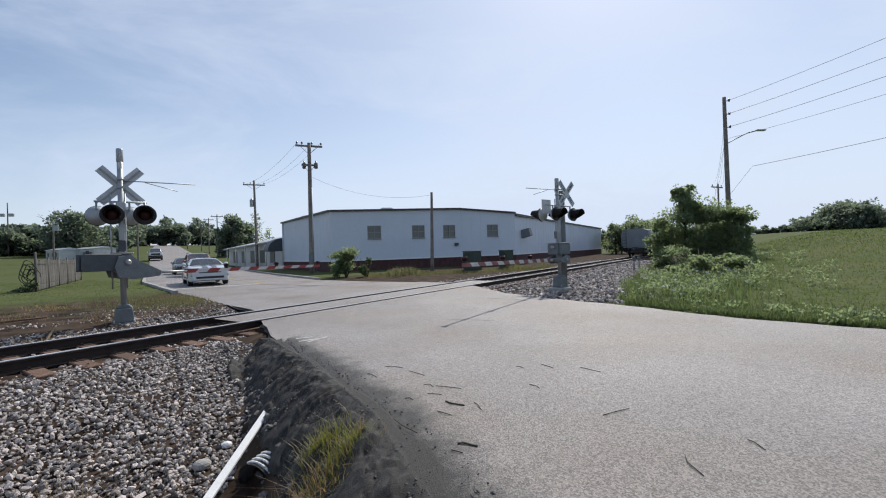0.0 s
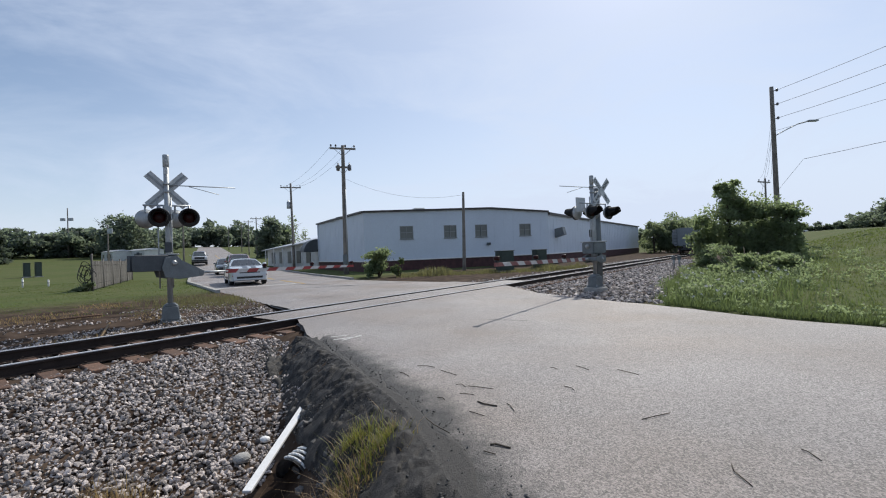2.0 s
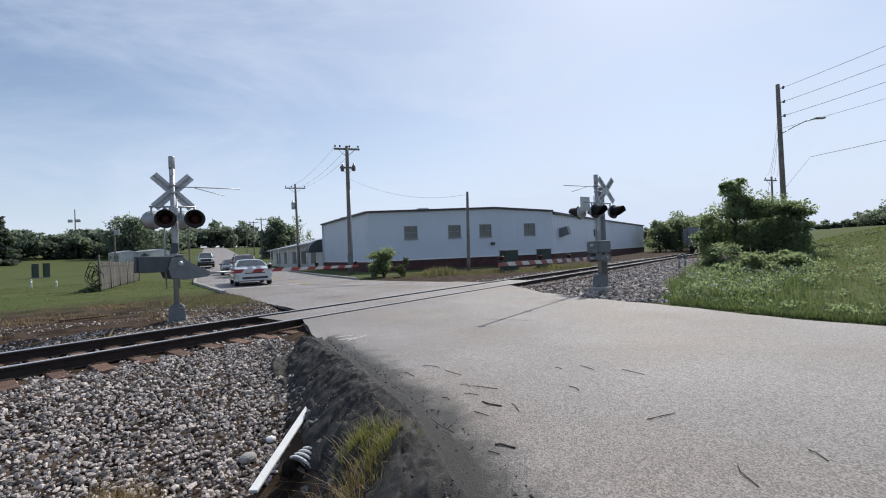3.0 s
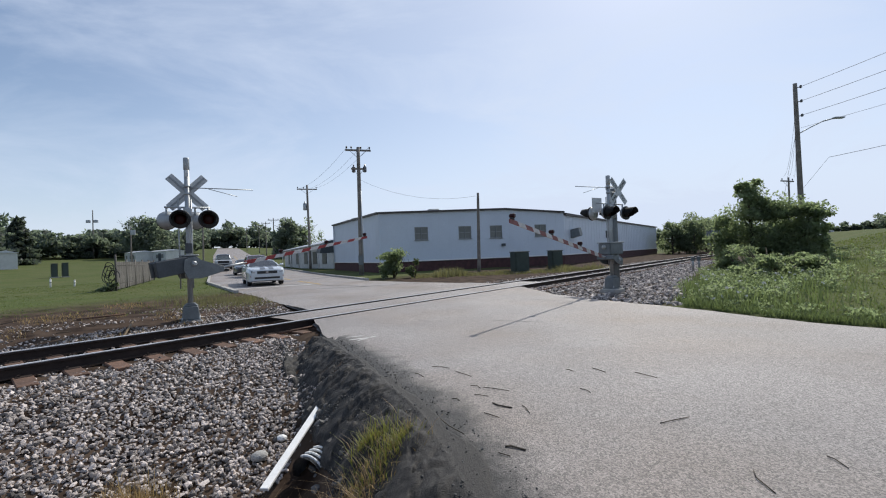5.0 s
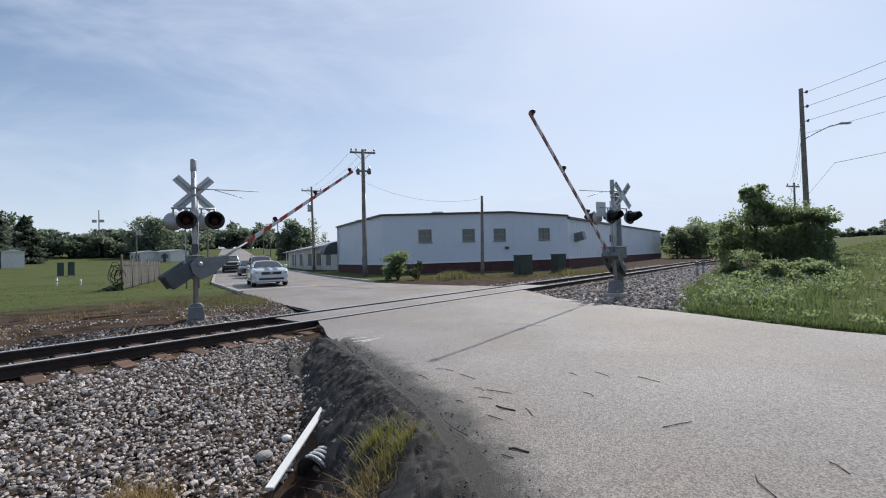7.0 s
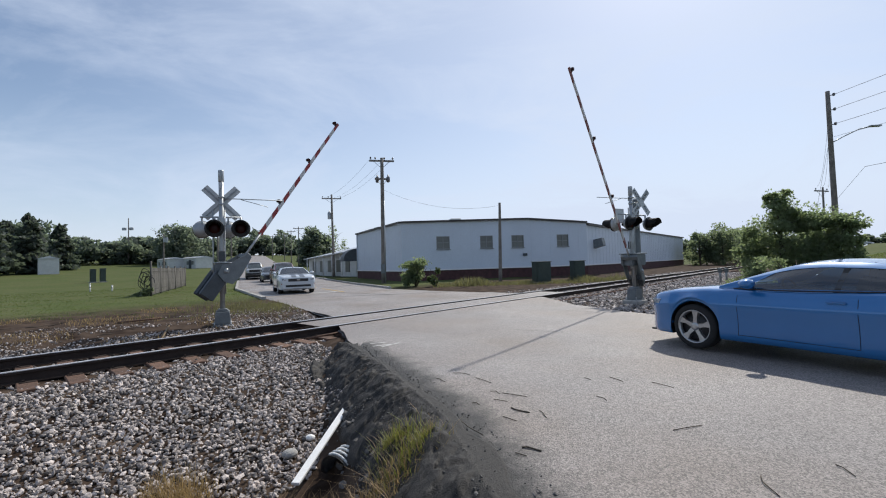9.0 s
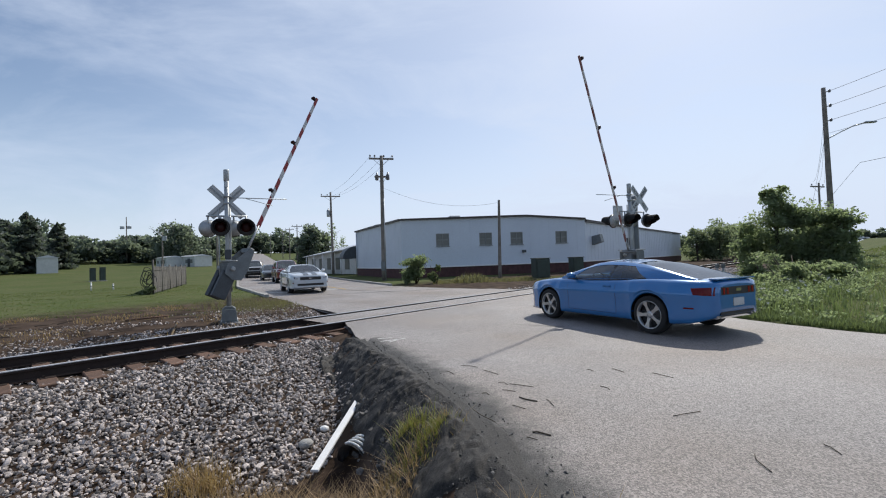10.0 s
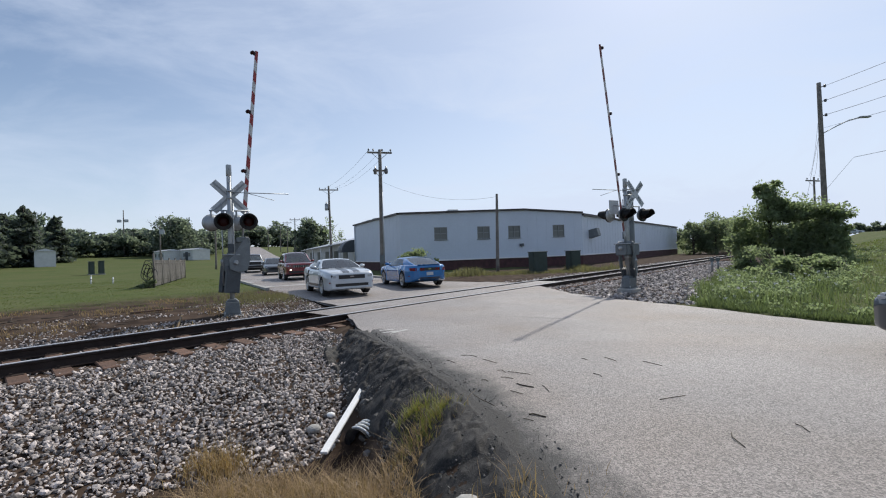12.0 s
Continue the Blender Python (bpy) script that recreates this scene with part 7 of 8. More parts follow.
wood("hill_wood", pts, [rnd.uniform(8, 12.5) for _ in pts], MAT["leaf_far"], 103, "green trees along the hill crest", 30000, 0.7)
pts = [polar(-33.5 + 0.5 * k, 150 + rnd.uniform(-6, 6)) for k in range(10)]
wood("hill_wood", pts, [rnd.uniform(6, 8) for _ in pts], MAT["leaf_far"], 104, "dark trees beside the hill road", 14000, 0.45)
pts, hs = [], []
for k in range(30):
    b = 46.3 + 6.2 * k / 29
    p = polar(b, 95 + rnd.uniform(-3, 3))
    pts.append(p)
    hs.append((float(np.interp(b, [46, 46.7, 47.6, 48.9, 49.8, 51, 51.9, 52.6], [3.6, 5.0, 5.5, 7.0, 7.9, 7.9, 6.0, 4.2])) - ground_z(*p)) * rnd.uniform(0.86, 1.0))
wood("bank_wood", pts, hs, MAT["leaf_far"], 107, "dense dark clump of trees on the grassy rise", 26000, 0.2)
pts = [polar(38.5 + 0.7 * k, 250 + rnd.uniform(-8, 8)) for k in range(24)]
wood("bank_wood", pts, [rnd.uniform(3.4, 4.6) for k in range(24)], MAT["leaf_far"], 105, "far dark trees beyond the grassy rise", 16000, 0.6)
pts = [polar(-12 + 2.2 * k, 260 + rnd.uniform(-10, 10)) for k in range(24)]
wood("far_wood", pts, [rnd.uniform(7, 11) for _ in pts], MAT["leaf_far"], 106, "far low woodland", 12000, 0.9)
for i, (b, r, h, w) in enumerate(((-45.6, 84, 8.6, 6.0), (-43.3, 96, 7.8, 4.6), (-48.2, 80, 8.2, 5.6), (-47, 92, 8, 5))):
    conifer(polar(b, r), h, w, 110 + i)
tree("round_tree", polar(-33.6, 112), 8.4, 11.0, MAT["leaf_far"], 121, "wide round dark tree behind the pale cabins", 6500, 0.32, 0.3, 12, 0.15)
tree("hill_tree", polar(-18.9, 96), 8.6, 5.2, MAT["leaf_far"], 122, "tall dark tree beside the hill road", 4500, 0.26, 0.3, 10, 0.1)
tree("hill_tree", polar(-17.6, 100), 7.0, 5.4, MAT["leaf_far"], 123, "dark tree beside the hill road", 4000, 0.26, 0.3, 9, 0.1)
tree("thin_tree", polar(-16.0, 72), 8.2, 3.0, MAT["leaf"], 124, "thin half-bare tree behind the shed", 420, 0.13, 0.14, 8, 0.3)
tree("thin_tree", polar(-14.6, 76), 6.0, 2.4, MAT["leaf"], 125, "thin half-bare tree behind the shed", 260, 0.13, 0.12, 7, 0.3)

# ---- left field: fence, cabins, cabinets, poles ----
FA, FB = Vector((-17.2, 24.0, 0)), Vector((-23.6, 37.0, 0))
fence = thing("slatted_fence", Matrix(), "weathered grey slatted fence with vines at its end post", "fence")
fl = (FB - FA).length
fd = (FB - FA).normalized()
bm = B()
box(bm, 0, 0, 0, 0.17, 0.02, 1.5)
slat = mesh_of("slat", bm, MAT["fence"])
rnd = random.Random(12)
for i in range(int(fl / 0.19)):
    p = FA + fd * (0.15 + 0.19 * i)
    o = new("slat", slat)
    o.matrix_basis = pose(p.x, p.y, ground_z(p.x, p.y) + 0.82, rnd.uniform(-1, 1), rnd.uniform(-1.5, 1.5), math.degrees(math.atan2(fd.y, fd.x)))
    o.parent = fence
for i in range(6):
    p = FA + fd * (fl * i / 5)
    bm = B()
    z = ground_z(p.x, p.y)
    tube(bm, (p.x, p.y, z - 0.1), (p.x, p.y, z + (1.95 if i == 0 else 1.7)), 0.05, n=8)
    part("post", bm, MAT["fence"], fence)
for h in (0.35, 1.35):
    bm = B()
    tube(bm, FA + Vector((0, 0, ground_z(*FA.xy) + h)), FB + Vector((0, 0, ground_z(*FB.xy) + h)), 0.025, n=6)
    part("fence_rail", bm, MAT["fence"], fence)
bm = B()
rnd = random.Random(3)
for k in range(7):
    c, r = Vector((-17.25 + rnd.uniform(-0.35, 0.1), 23.9, rnd.uniform(0.4, 1.3))), rnd.uniform(0.25, 0.5)
    pts = [c + Vector((r * math.cos(a) * 0.7, 0.05 * math.sin(3 * a), r * math.sin(a))) for a in np.linspace(0, 5.6, 14)]
    for p, q in zip(pts, pts[1:]):
        tube(bm, p, q, 0.018, n=5, caps=False)
part("coiled_cable", bm, MAT["cable"], fence, "tangled dark vines and cable")
shrub("fence_weeds", -17.4, 23.8, 0.5, 1.0, MAT["leaf_dark"], 131, "dark weeds at the foot of the fence post", 900, 0.06, 5)


def cabin(b, r, w, d, h, yaw, label, roof_over=0.15):
    x, y = polar(b, r)
    t = thing("cabin", pose(x, y, ground_z(x, y) - 0.1, rz=yaw), label, "building", "cabins")
    bm = B()
    box(bm, 0, 0, h / 2, w, d, h)
    part("wall", bm, MAT["mobile_home"], t)
    bm = B()
    extrude_poly(bm, [(-d / 2 - roof_over, h), (d / 2 + roof_over, h), (0, h + 0.35)], w + 2 * roof_over, pose(0, 0, 0.003, rz=90))
    part("roof", bm, MAT["roof"], t)
    for k in (-0.3, 0.05, 0.32):
        bm = B()
        box(bm, k * w, -d / 2 - 0.01, h * 0.55, min(1.0, w * 0.12), 0.06, h * 0.35)
        part("window", bm, MAT["window"], t)
    bm = B()
    box(bm, 0.18 * w, -d / 2 - 0.01, h * 0.42, min(0.9, w * 0.2), 0.05, h * 0.8)
    part("door", bm, MAT["dark_paint"], t)


cabin(-34.0, 96, 4.4, 3.0, 1.7, -34, "small white cabin behind the fence")
cabin(-31.6, 94, 6.4, 3.2, 1.9, -32, "long pale mobile home behind the fence")
cabin(-44.2, 82, 2.6, 2.2, 2.2, -44, "small pale shed before dark conifers")
cabin(-20.9, 250, 8, 6, 4, -20, "far pale house on the hill")


def cabinet(x, y, w, d, h, yaw, label):
    t = thing("utility_cabinet", pose(x, y, ground_z(x, y), rz=yaw), label, "utility cabinet", "utility cabinets")
    bm = B()
    box(bm, 0, 0, h / 2, w, d, h)
    bevelled(bm, 0.03, 2)
    part("housing", bm, MAT["green_box"], t)
    bm = B()
    box(bm, 0, 0, h + 0.02, w + 0.08, d + 0.08, 0.05)
    bevelled(bm, 0.015)
    part("lid", bm, MAT["green_box"], t)
    bm = B()
    box(bm, 0, -d / 2 - 0.012, h / 2, w * 0.8, 0.02, h * 0.8)
    bevelled(bm, 0.005)
    part("door", bm, MAT["green_box"], t)
    bm = B()
    box(bm, 0, 0, 0.0, w + 0.2, d + 0.2, 0.12)
    part("plinth", bm, MAT["concrete"], t)


for b, r, w, h in ((-40.75, 58, 0.5, 1.35), (-39.95, 58, 0.5, 1.4)):
    x, y = polar(b, r)
    cabinet(x, y, w, 0.45, h, -40, "dark green utility cabinet on the lawn")
cabinet(5.55, 29.0, 1.0, 0.8, 1.35, 15, "dark grey-green utility cabinet before the brick wall")
cabinet(8.35, 30.6, 0.8, 0.7, 1.35, 15, "dark grey-green utility cabinet before the brick wall")


def marker(x, y, h, label):
    t = thing("marker_post", pose(x, y, ground_z(x, y)), label, "marker post", "marker posts")
    bm = B()
    tube(bm, (0, 0, -0.1), (0, 0, h), 0.05, n=10)
    lathe(bm, (0, 0, h - 0.02), (0, 0, 1), [(0, 0.055), (0.05, 0.055), (0.09, 0.02)], 10)
    part("tube", bm, MAT["white_wood"], t)
    bm = B()
    lathe(bm, (0, 0, h * 0.55), (0, 0, 1), [(0, 0.053), (0.06, 0.053)], 10)
    part("band", bm, MAT["dark_paint"], t)


marker(*polar(-40.9, 41), 0.55, "short white marker post in the lawn")
marker(*polar(-39.1, 40), 0.4, "short white marker post in the lawn")
# two stub posts beside the track
for dx in (0, 0.35):
    t = thing("stub_post", pose(15.2 + dx, 25.8, ground_z(15.2 + dx, 25.8)), "short grey metal post beside the track", "post", "stub posts")
    bm = B()
    tube(bm, (0, 0, -0.1), (0, 0, 0.85), 0.06, n=8)
    part("shaft", bm, MAT["galv"], t)
    bm = B()
    box(bm, 0, 0, 0.72, 0.2, 0.14, 0.24)
    bevelled(bm, 0.02)
    part("box", bm, MAT["grey_paint"], t)

for b, r, h, lab in ((-37.9, 118, 10.5, "thin flood light pole behind the lawn"), (-34.7, 84, 6.2, "pole with a square lamp behind the fence"), (-29.3, 60, 6.0, "thin pole beside the lawn"),
                     (-27.9, 70, 6.4, "thin pole beside the lawn"), (-20.3, 96, 8.6, "wooden pole beside the hill road"), (-21.2, 118, 8.8, "wooden pole beside the hill road"),
                     (-22.0, 140, 8.6, "wooden pole beside the hill road"), (-23.4, 165, 8.5, "wooden pole beside the hill road"), (39.6, 62, 8.2, "wooden pole with crossarm beyond the bush")):
    x, y = polar(b, r)
    p = pole("utility_pole", (x, y), h, (0.3, 0), lab, 0.13, [(h - 0.4, 2.2, 20, (-0.9, 0.9))] if "wooden" in lab else [])
    if "flood" in lab:
        for k in (-0.8, 0.8):
            bm = B()
            box(bm, k, -0.2, h - 2.4, 0.9, 0.3, 0.6)
            bevelled(bm, 0.05)
            part("flood_lamp", bm, MAT["galv"], p)
    elif "square" in lab:
        bm = B()
        box(bm, 0.4, -0.1, h - 1.0, 0.8, 0.15, 0.8)
        bevelled(bm, 0.03)
        part("lamp_panel", bm, MAT["galv"], p)
for b in (-30.5, -28.9):
    a, c = polar(b, 75)
    e, f = polar(b + 1.2, 75)
    wire((a, c, 6.0), (e, f, 6.0), 0.1, 0.02)
for k in range(3):
    wire((P_RIGHT[0] - 0.1, P_RIGHT[1] + 0.1, RZ + 9.4 - 0.9 * k), (*polar(39.2 + 0.4 * k, 57), ground_z(*polar(39.6, 62)) + 7.6), 1.0, 0.008)
wire((P_RIGHT[0], P_RIGHT[1], RZ + 9.0), (24.4, 31.2, RZ + 0.3), 0, 0.008, "guy wire of the wooden pole")

# ---- kerbs, paint, small litter ----


def kerb(pts, label):
    bm = B()
    for (x0, y0), (x1, y1) in zip(pts, pts[1:]):
        n = max(1, int(math.hypot(x1 - x0, y1 - y0) / 3))
        for i in range(n):
            a, b = i / n, (i + 1) / n - 0.004
            p, q = Vector((x0 + (x1 - x0) * a, y0 + (y1 - y0) * a, 0)), Vector((x0 + (x1 - x0) * b, y0 + (y1 - y0) * b, 0))
            d = (q - p)
            z = float(road_height(p.x, p.y))
            box(bm, d.length / 2, 0, -0.02, d.length, 0.18, 0.24, pose(p.x, p.y, z, rz=math.degrees(math.atan2(d.y, d.x))))
    tagged(part("kerb", bm, MAT["concrete"]), label, "kerb", kind="structure")


kerb([(-3.9, 25.0), (-7.25, 31.2), (-10.4, 37.6), (-14.8, 47.2), (-24.4, 66)], "weathered concrete kerb along the far road")
kerb([(-8.6, 19.2), (-11.1, 23), (-14.4, 28), (-18.5, 36), (-23.6, 46)], "broken pale concrete kerb beside the lawn")


def paint(name, pts, w, mat, label, lift=0.006):
    V, F = [], []
    for (x0, y0), (x1, y1) in pts:
        d = Vector((x1 - x0, y1 - y0)).normalized()
        px, py = -d.y * w / 2, d.x * w / 2
        n = max(2, int(math.hypot(x1 - x0, y1 - y0) / 0.15))
        for i in range(n):
            for s in (-1, 1):
                for t in (i / n, (i + 1) / n):
                    j = 0.25 * w * noise.noise((x0 * 3 + t * 9, y0 * 3, s))
                    xx, yy = x0 + (x1 - x0) * t + s * px + j, y0 + (y1 - y0) * t + s * py + j
                    V.append((xx, yy, float(road_height(xx, yy)) + lift))
            k = len(V) - 4
            F.append((k, k + 1, k + 3, k + 2))
    tagged(raw(name, V, F, mat), label, "road marking", kind="structure")


paint("road_marking", [((-1.65, 8.34), (-1.38, 8.42)), ((-1.55, 8.06), (-1.2, 8.25)), ((-1.38, 7.98), (-1.12, 8.36))], 0.05, MAT["white_paint"], "faded white sprayed marks on asphalt")
paint("stop_line", [((-9.6, 21.2), (-6.4, 22.9))], 0.3, MAT["white_paint"], "faded white stop line beyond the crossing")
MAT["yellow_paint"] = material("yellow_road_paint", (0.45, 0.30, 0.08), 0.7, 0, 0.3, 7, 60, 0.1)
paint("centre_line", [((-5.9, 22.6), (-8.3, 26.5)), ((-9.2, 28.0), (-14.5, 38)), ((-15.5, 40), (-27, 62)), ((-29, 66), (-49, 106))], 0.14, MAT["yellow_paint"], "faded yellow centre line")
# tar lines in the asphalt
paint("tar_crack", [((0.9, 14.6), (-1.6, 10.6)), ((3.8, 12.2), (2.3, 13.6)), ((1.2, 9.6), (2.1, 9.1))], 0.025, MAT["tar"], "thin dark crack in the asphalt")
paint("tar_crack", [((-9.5, 24.4), (-3.2, 20.6)), ((-6, 19.6), (-0.5, 21.6))], 0.07, MAT["tar"], "dark seam across the far road")

STICKS = [(0.07, 5.93, 0.28, 5.82), (0.35, 5.65, 0.51, 5.41), (0.47, 5.05, 0.56, 4.94), (0.59, 4.97, 0.83, 4.82), (0.62, 4.47, 0.77, 4.32), (0.87, 4.37, 0.89, 4.17), (0.25, 4.64, 0.32, 4.58),
          (0.13, 4.13, 0.30, 3.79), (0.57, 3.54, 0.70, 3.47), (0.51, 3.45, 0.58, 3.39), (1.83, 3.83, 2.12, 3.93), (1.95, 5.54, 2.02, 5.34), (1.64, 5.53, 1.69, 5.44), (2.33, 5.28, 2.45, 5.04),
          (1.98, 3.06, 1.91, 2.81), (1.54, 4.79, 1.59, 4.64), (0.51, 4.23, 0.62, 4.10), (-0.14, 5.66, -0.03, 5.47), (0.48, 4.74, 0.61, 4.67), (2.55, 3.19, 2.53, 3.03)]
for i, (x0, y0, x1, y1) in enumerate(STICKS):
    x0, x1, y0, y1 = x0 - 0.06 - 0.0153 * y0, x1 - 0.06 - 0.0153 * y1, y0 + 0.056, y1 + 0.056
    rnd = random.Random(i)
    bm = B()
    a, b = Vector((x0, y0, float(road_height(x0, y0)) + 0.006)), Vector((x1, y1, float(road_height(x1, y1)) + 0.006))
    bend = Vector((rnd.uniform(-0.03, 0.03), rnd.uniform(-0.03, 0.03), 0.004))
    r = 0.008 if i in (4, 8) else 0.004
    pts = [a, a.lerp(b, 0.4) + bend, b]
    for p, q in zip(pts, pts[1:]):
        tube(bm, p, q, r, r * 0.8, 6)
    tagged(part("bark_stick", bm, MAT["bark"]), "dark dry stick lying on the asphalt", "stick", "sticks on the road")

# white plank, pipe, litter in the ditch
a, b = Vector((-1.46, 6.25, -0.33)), Vector((-1.64, 4.55, -0.66))
d = (b - a)
t = thing("white_plank", Matrix.Translation(a) @ d.to_track_quat("X", "Z").to_matrix().to_4x4(), "long white painted wooden plank leaning in the ditch", "plank")
bm = B()
box(bm, d.length / 2, 0, 0, d.length, 0.085, 0.03)
bevelled(bm, 0.005)
part("board", bm, MAT["white_wood"], t)
t = thing("culvert_pipe", Matrix.Translation((-1.2, 5.02, -0.70)) @ Vector((-0.5, -0.8, -0.12)).to_track_quat("X", "Z").to_matrix().to_4x4(), "torn grey corrugated culvert pipe end in the ditch", "pipe")
bm = B()
rows = []
for k in range(26):
    x = -0.9 + 0.045 * k
    r = 0.21 + (0.012 if k % 2 else -0.012)
    cut = 1.0 if k < 19 else 1 - (k - 18) * 0.07
    rows.append([bm.verts.new((x, r * math.sin(q) * 1.02, r * math.cos(q))) for q in np.linspace(-math.pi * cut, math.pi * cut, 25)])
for p, q in zip(rows, rows[1:]):
    for i in range(24):
        bm.faces.new((p[i], p[i + 1], q[i + 1], q[i])).smooth = True
bmesh.ops.solidify(bm, geom=bm.faces[:], thickness=0.006)
part("barrel", bm, MAT["pipe"], t)
# black disc deep in the barrel paints the shade of its hollow
bm = B()
lathe(bm, (-0.8, 0, 0), (1, 0, 0), [(0, 0.19), (0.02, 0.19)], 20)
part("dark_soil", bm, MAT["black"], t)
for k in range(4):
    bm = B()
    pts = [(0.02 + 0.055 * k + 0.0 * q, 0.226 * math.sin(q), 0.226 * math.cos(q)) for q in np.linspace(-0.5, 1.2, 9)]
    for p, q in zip(pts, pts[1:]):
        tube(bm, p, q, 0.012, n=5)
    part("pale_rib", bm, MAT["white_wood"], t, "worn pale rib")
for x, y, r, sd, lab in ((-1.11, 3.78, 0.085, 1, "pale rounded stone in dry grass"), (-1.9, 5.75, 0.06, 2, "white scrap of litter on the stones"), (-0.11, 2.5, 0.10, 3, "pale broken concrete lump"), (-2.02, 5.35, 0.09, 4, "grey stone on the bank")):
    bm = B()
    bmesh.ops.create_icosphere(bm, subdivisions=2, radius=r)
    rnd = random.Random(sd)
    for v in bm.verts:
        v.co *= 1 + 0.35 * noise.noise(v.co * (5 / r * 0.1) + Vector((sd, 0, 0)))
        v.co.z *= 0.65
    o = part("loose_stone", bm, MAT["white_wood"] if sd == 2 else MAT["concrete"])
    o.matrix_basis = pose(x, y, ground_z(x, y) + r * 0.5, rz=sd * 50)
    tagged(o, lab, "stone", "loose stones")
rng = np.random.default_rng(91)
bm = B()
for k in range(150):
    s, n = rng.uniform(-13, 4), rng.uniform(11.5, 17)
    px, py = track_xy(s, n)
    if px > left_edge(py) - 0.4:
        continue
    a, ln = rng.uniform(0, 6.28), rng.uniform(0.1, 0.55)
    z = ground_z(px, py) + 0.02
    tube(bm, (px, py, z), (px + ln * math.cos(a), py + ln * math.sin(a), z + rng.uniform(0, 0.08)), rng.uniform(0.005, 0.014), n=5)
tagged(part("twig_litter", bm, MAT["bark"]), "scattered twigs and wood scraps on dirt", "litter", kind="stuff")
# pieces of broken timber by the track
for x0, y0, x1, y1, lab in ((-6.64, 9.74, -7.5, 11.3, "pale broken branch lying by the rail"), (-9.6, 12.2, -8.6, 12.6, "dark rotten timber on the dirt"), (-3.3, 9.6, -2.7, 10.0, "rusty brown timber scrap by the rail")):
    bm = B()
    tube(bm, (x0, y0, ground_z(x0, y0) + 0.03), (x1, y1, ground_z(x1, y1) + 0.09), 0.03, 0.02, 7)
    tagged(part("timber_scrap", bm, MAT["dry"] if "pale" in lab else MAT["tie"]), lab, "timber", "timber scraps")

# ---- how things move ----


def drive(key, track):
    body, wheels = CARS[key]
    ts = np.arange(0, 12.01, 0.1)
    tx, px, py = [r[0] for r in track], [r[1] for r in track], [r[2] for r in track]
    hd = [r[3] for r in track]

    def smooth(v):
        # cubic through the rows
        v = np.array(v, float)
        tt = np.array(tx, float)
        m = np.gradient(v, tt)
        for i in range(len(v) - 1):
            if abs(v[i + 1] - v[i]) < 1e-6:
                m[i] = m[i + 1] = 0
        out = []
        for t in ts:
            i = int(np.clip(np.searchsorted(tt, t) - 1, 0, len(tt) - 2))
            h = tt[i + 1] - tt[i]
            s = (t - tt[i]) / h
            out.append((2 * s ** 3 - 3 * s ** 2 + 1) * v[i] + (s ** 3 - 2 * s ** 2 + s) * h * m[i] + (3 * s ** 2 - 2 * s ** 3) * v[i + 1] + (s ** 3 - s ** 2) * h * m[i + 1])
        return np.array(out)
    X, Y, A = smooth(px), smooth(py), smooth(hd)
    rows = [(float(t), pose(x, y, float(road_height(x, y)) + 0.004, rz=a)) for t, x, y, a in zip(ts, X, Y, A)]
    walk(body, rows)
    dist = np.concatenate([[0], np.cumsum(np.hypot(np.diff(X), np.diff(Y)))])
    if dist[-1] > 0.3:
        for w in wheels:
            loc = w.matrix_basis.translation.copy()
            r = loc.z
            walk(w, [(float(t), Matrix.Translation(loc) @ Matrix.Rotation(d / r, 4, "Y")) for t, d in zip(ts, dist)])


def motions():
    # gate arms: seconds, lift in degrees
    for arm, xy, z, yaw, lifts in ((ARMS[0], LEFT_MAST, 1.43, ARM_L_YAW, LIFT_L), (ARMS[1], RIGHT_MAST, 1.0, ARM_R_YAW, LIFT_R)):
        walk(arm, [(t, pose(xy[0], xy[1], z, rz=yaw) @ pose(0, 0, 0, ry=-a)) for t, a in lifts])
    drive("blue", BLUE)
    drive("white", WHITE)
    drive("red", RED)
    drive("sedan", GREY)
    drive("pickup", TRUCK)
    drive("next", NEXT)
    turn = math.degrees(math.atan2(DY, DX))
    for w, off in zip(WAGONS, (0, 14.0)):
        rows = []
        for t, s in TRAIN:
            x, y = track_xy(s + off, MID)
            rows.append((t, pose(x, y, RAIL_Z, rz=turn)))
        walk(w, rows)


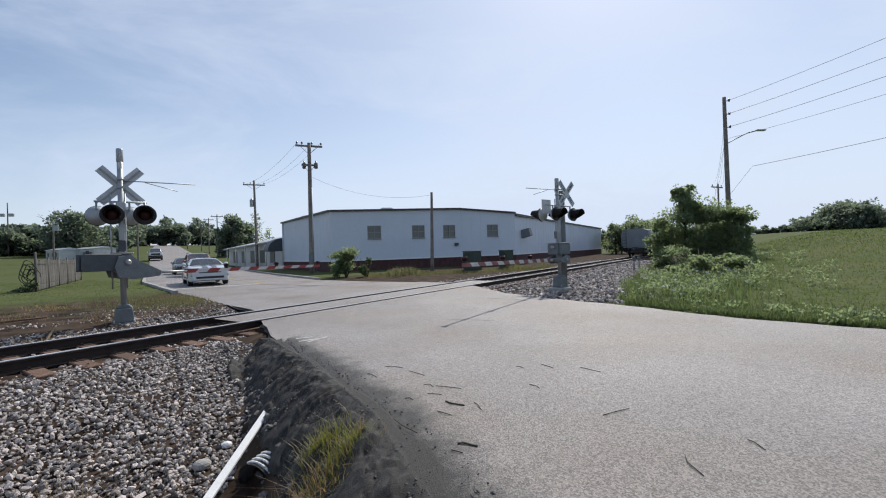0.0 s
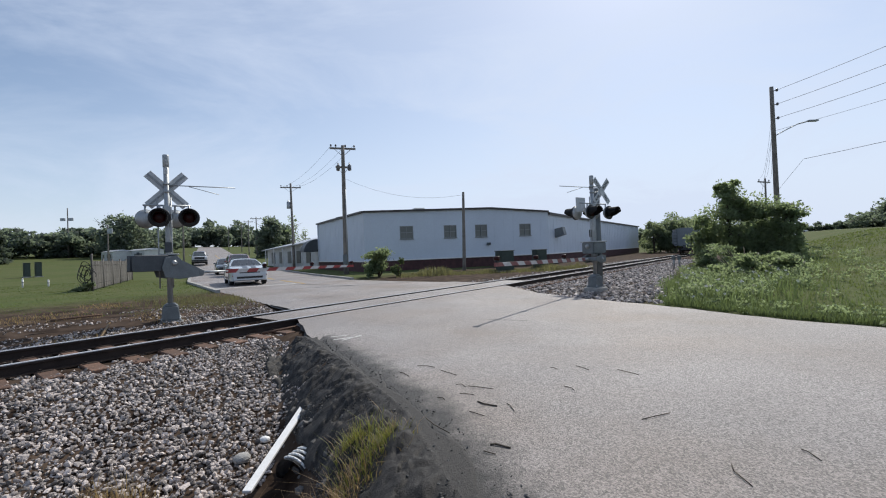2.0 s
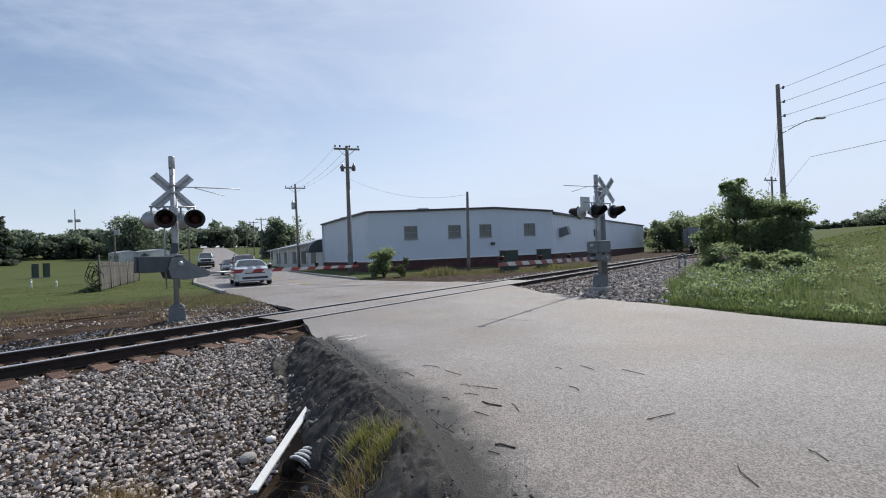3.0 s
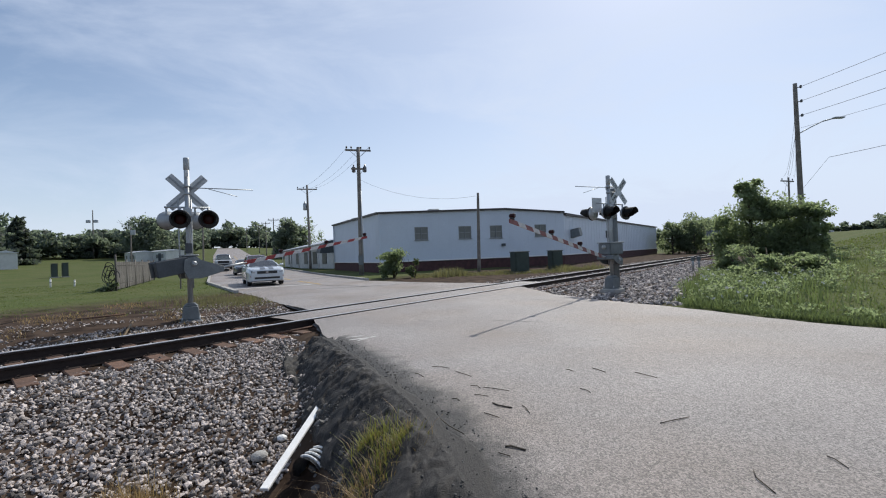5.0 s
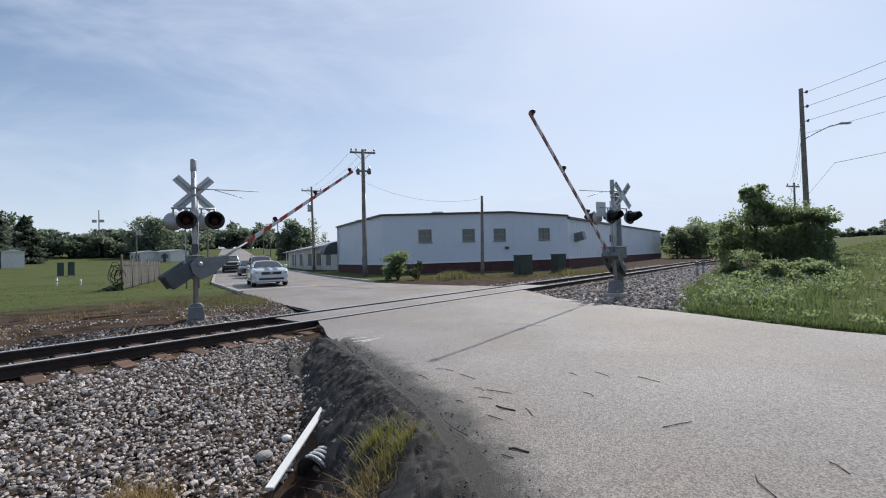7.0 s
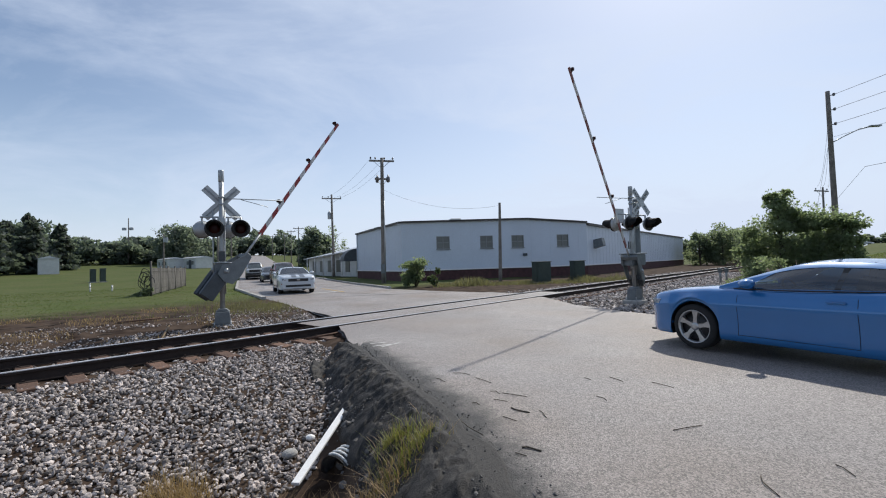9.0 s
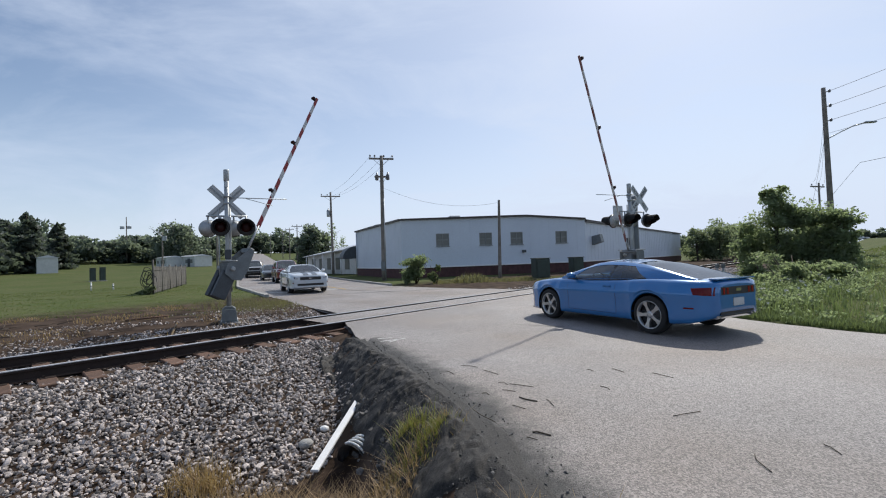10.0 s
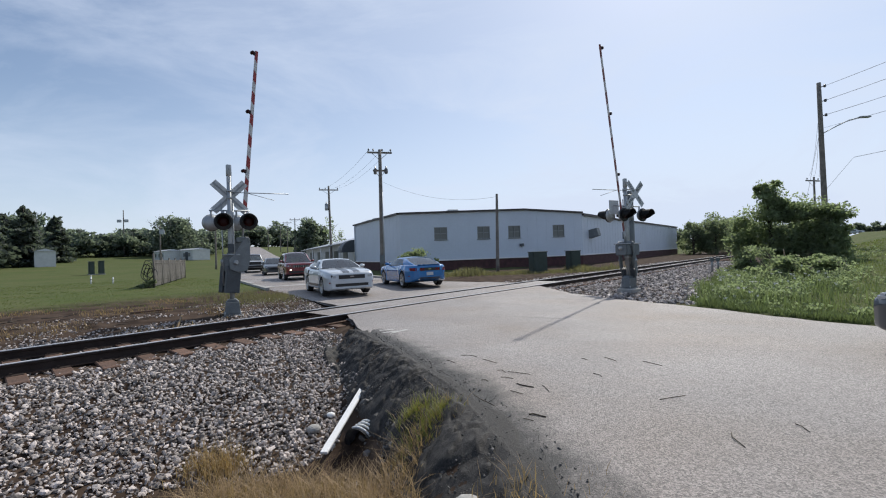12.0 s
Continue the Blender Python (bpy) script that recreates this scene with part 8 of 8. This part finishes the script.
LIFT_L = [(0, -0.95), (3.2, -0.95), (4.2, 0.85), (4.8, 6.56), (5, 9.1), (5.5, 15.9), (6, 22.25), (6.5, 27.8), (7, 32.65), (8, 43.4), (9, 53.65), (9.5, 58.55), (10, 63.7),
          (10.5, 68.35), (11, 73.5), (11.5, 78.7), (12, 83.9)]
LIFT_R = [(0, 1), (3.2, 1), (4.2, 2.2), (4.8, 6.25), (5, 8.5), (5.2, 11.25), (5.5, 14.75), (6, 20.25), (6.5, 26), (7, 30.5), (8, 40), (9, 48.75), (9.5, 52.25), (10, 56),
          (10.5, 59.5), (11, 64), (11.5, 68.25), (12, 73.5)]
HB = math.degrees(math.atan2(0.8757, -0.4835))
BLUE = [(0, 21.1, -22.5, HB), (3, 15.3, -12.0, HB), (6, 9.75, -1.95, HB), (8, 6.55, 3.85, HB), (9, 5.16, 6.3, 118.4), (9.5, 4.55, 7.75, 117.7), (10, 3.58, 9.56, 117.8), (10.5, 2.44, 12.05, 117.8),
        (11, 0.98, 14.9, 117.8), (11.5, -0.58, 17.6, 117.0), (12, -2.16, 20.3, 116.0)]
WHITE = [(0, -9.85, 25.1, -62), (8.0, -9.85, 25.1, -62), (9, -9.2, 24.1, -62), (10, -8.2, 22.6, -61), (10.5, -7.6, 21.7, -60.6), (11, -6.83, 20.45, -61), (11.5, -5.92, 18.95, -61.4), (12, -5.02, 17.55, -60.6)]
RED = [(0, -14.9, 36.6, -62), (8.5, -14.9, 36.6, -62), (9, -14.7, 36.3, -62), (10, -14.0, 35.0, -62), (10.5, -13.4, 33.9, -62), (11, -12.6, 32.3, -62), (11.5, -11.7, 30.5, -62), (12, -10.75, 28.6, -62)]
GREY = [(0, -18.6, 42.6, -63), (9, -18.6, 42.6, -63), (10, -18.2, 41.8, -63), (11, -17.4, 40.2, -63), (12, -16.2, 38.0, -63)]
TRUCK = [(0, -37.7, 76, -63), (3, -28.9, 58.5, -63), (5, -26.4, 54.5, -63), (7, -25, 52.5, -63), (9, -24.2, 51, -63), (10.5, -23.6, 49.8, -63), (12, -22.0, 46.6, -63)]
NEXT = [(t, 4.604 - 0.4835 * d, 8.168 + 0.8757 * d, HB) for t, d in ((0, -60), (8, -24), (10, -12), (11, -8.2), (12, -5.0))]
TRAIN = [(0, 52.0), (3, 61.5), (5, 67.8), (12, 90.0)]
motions()
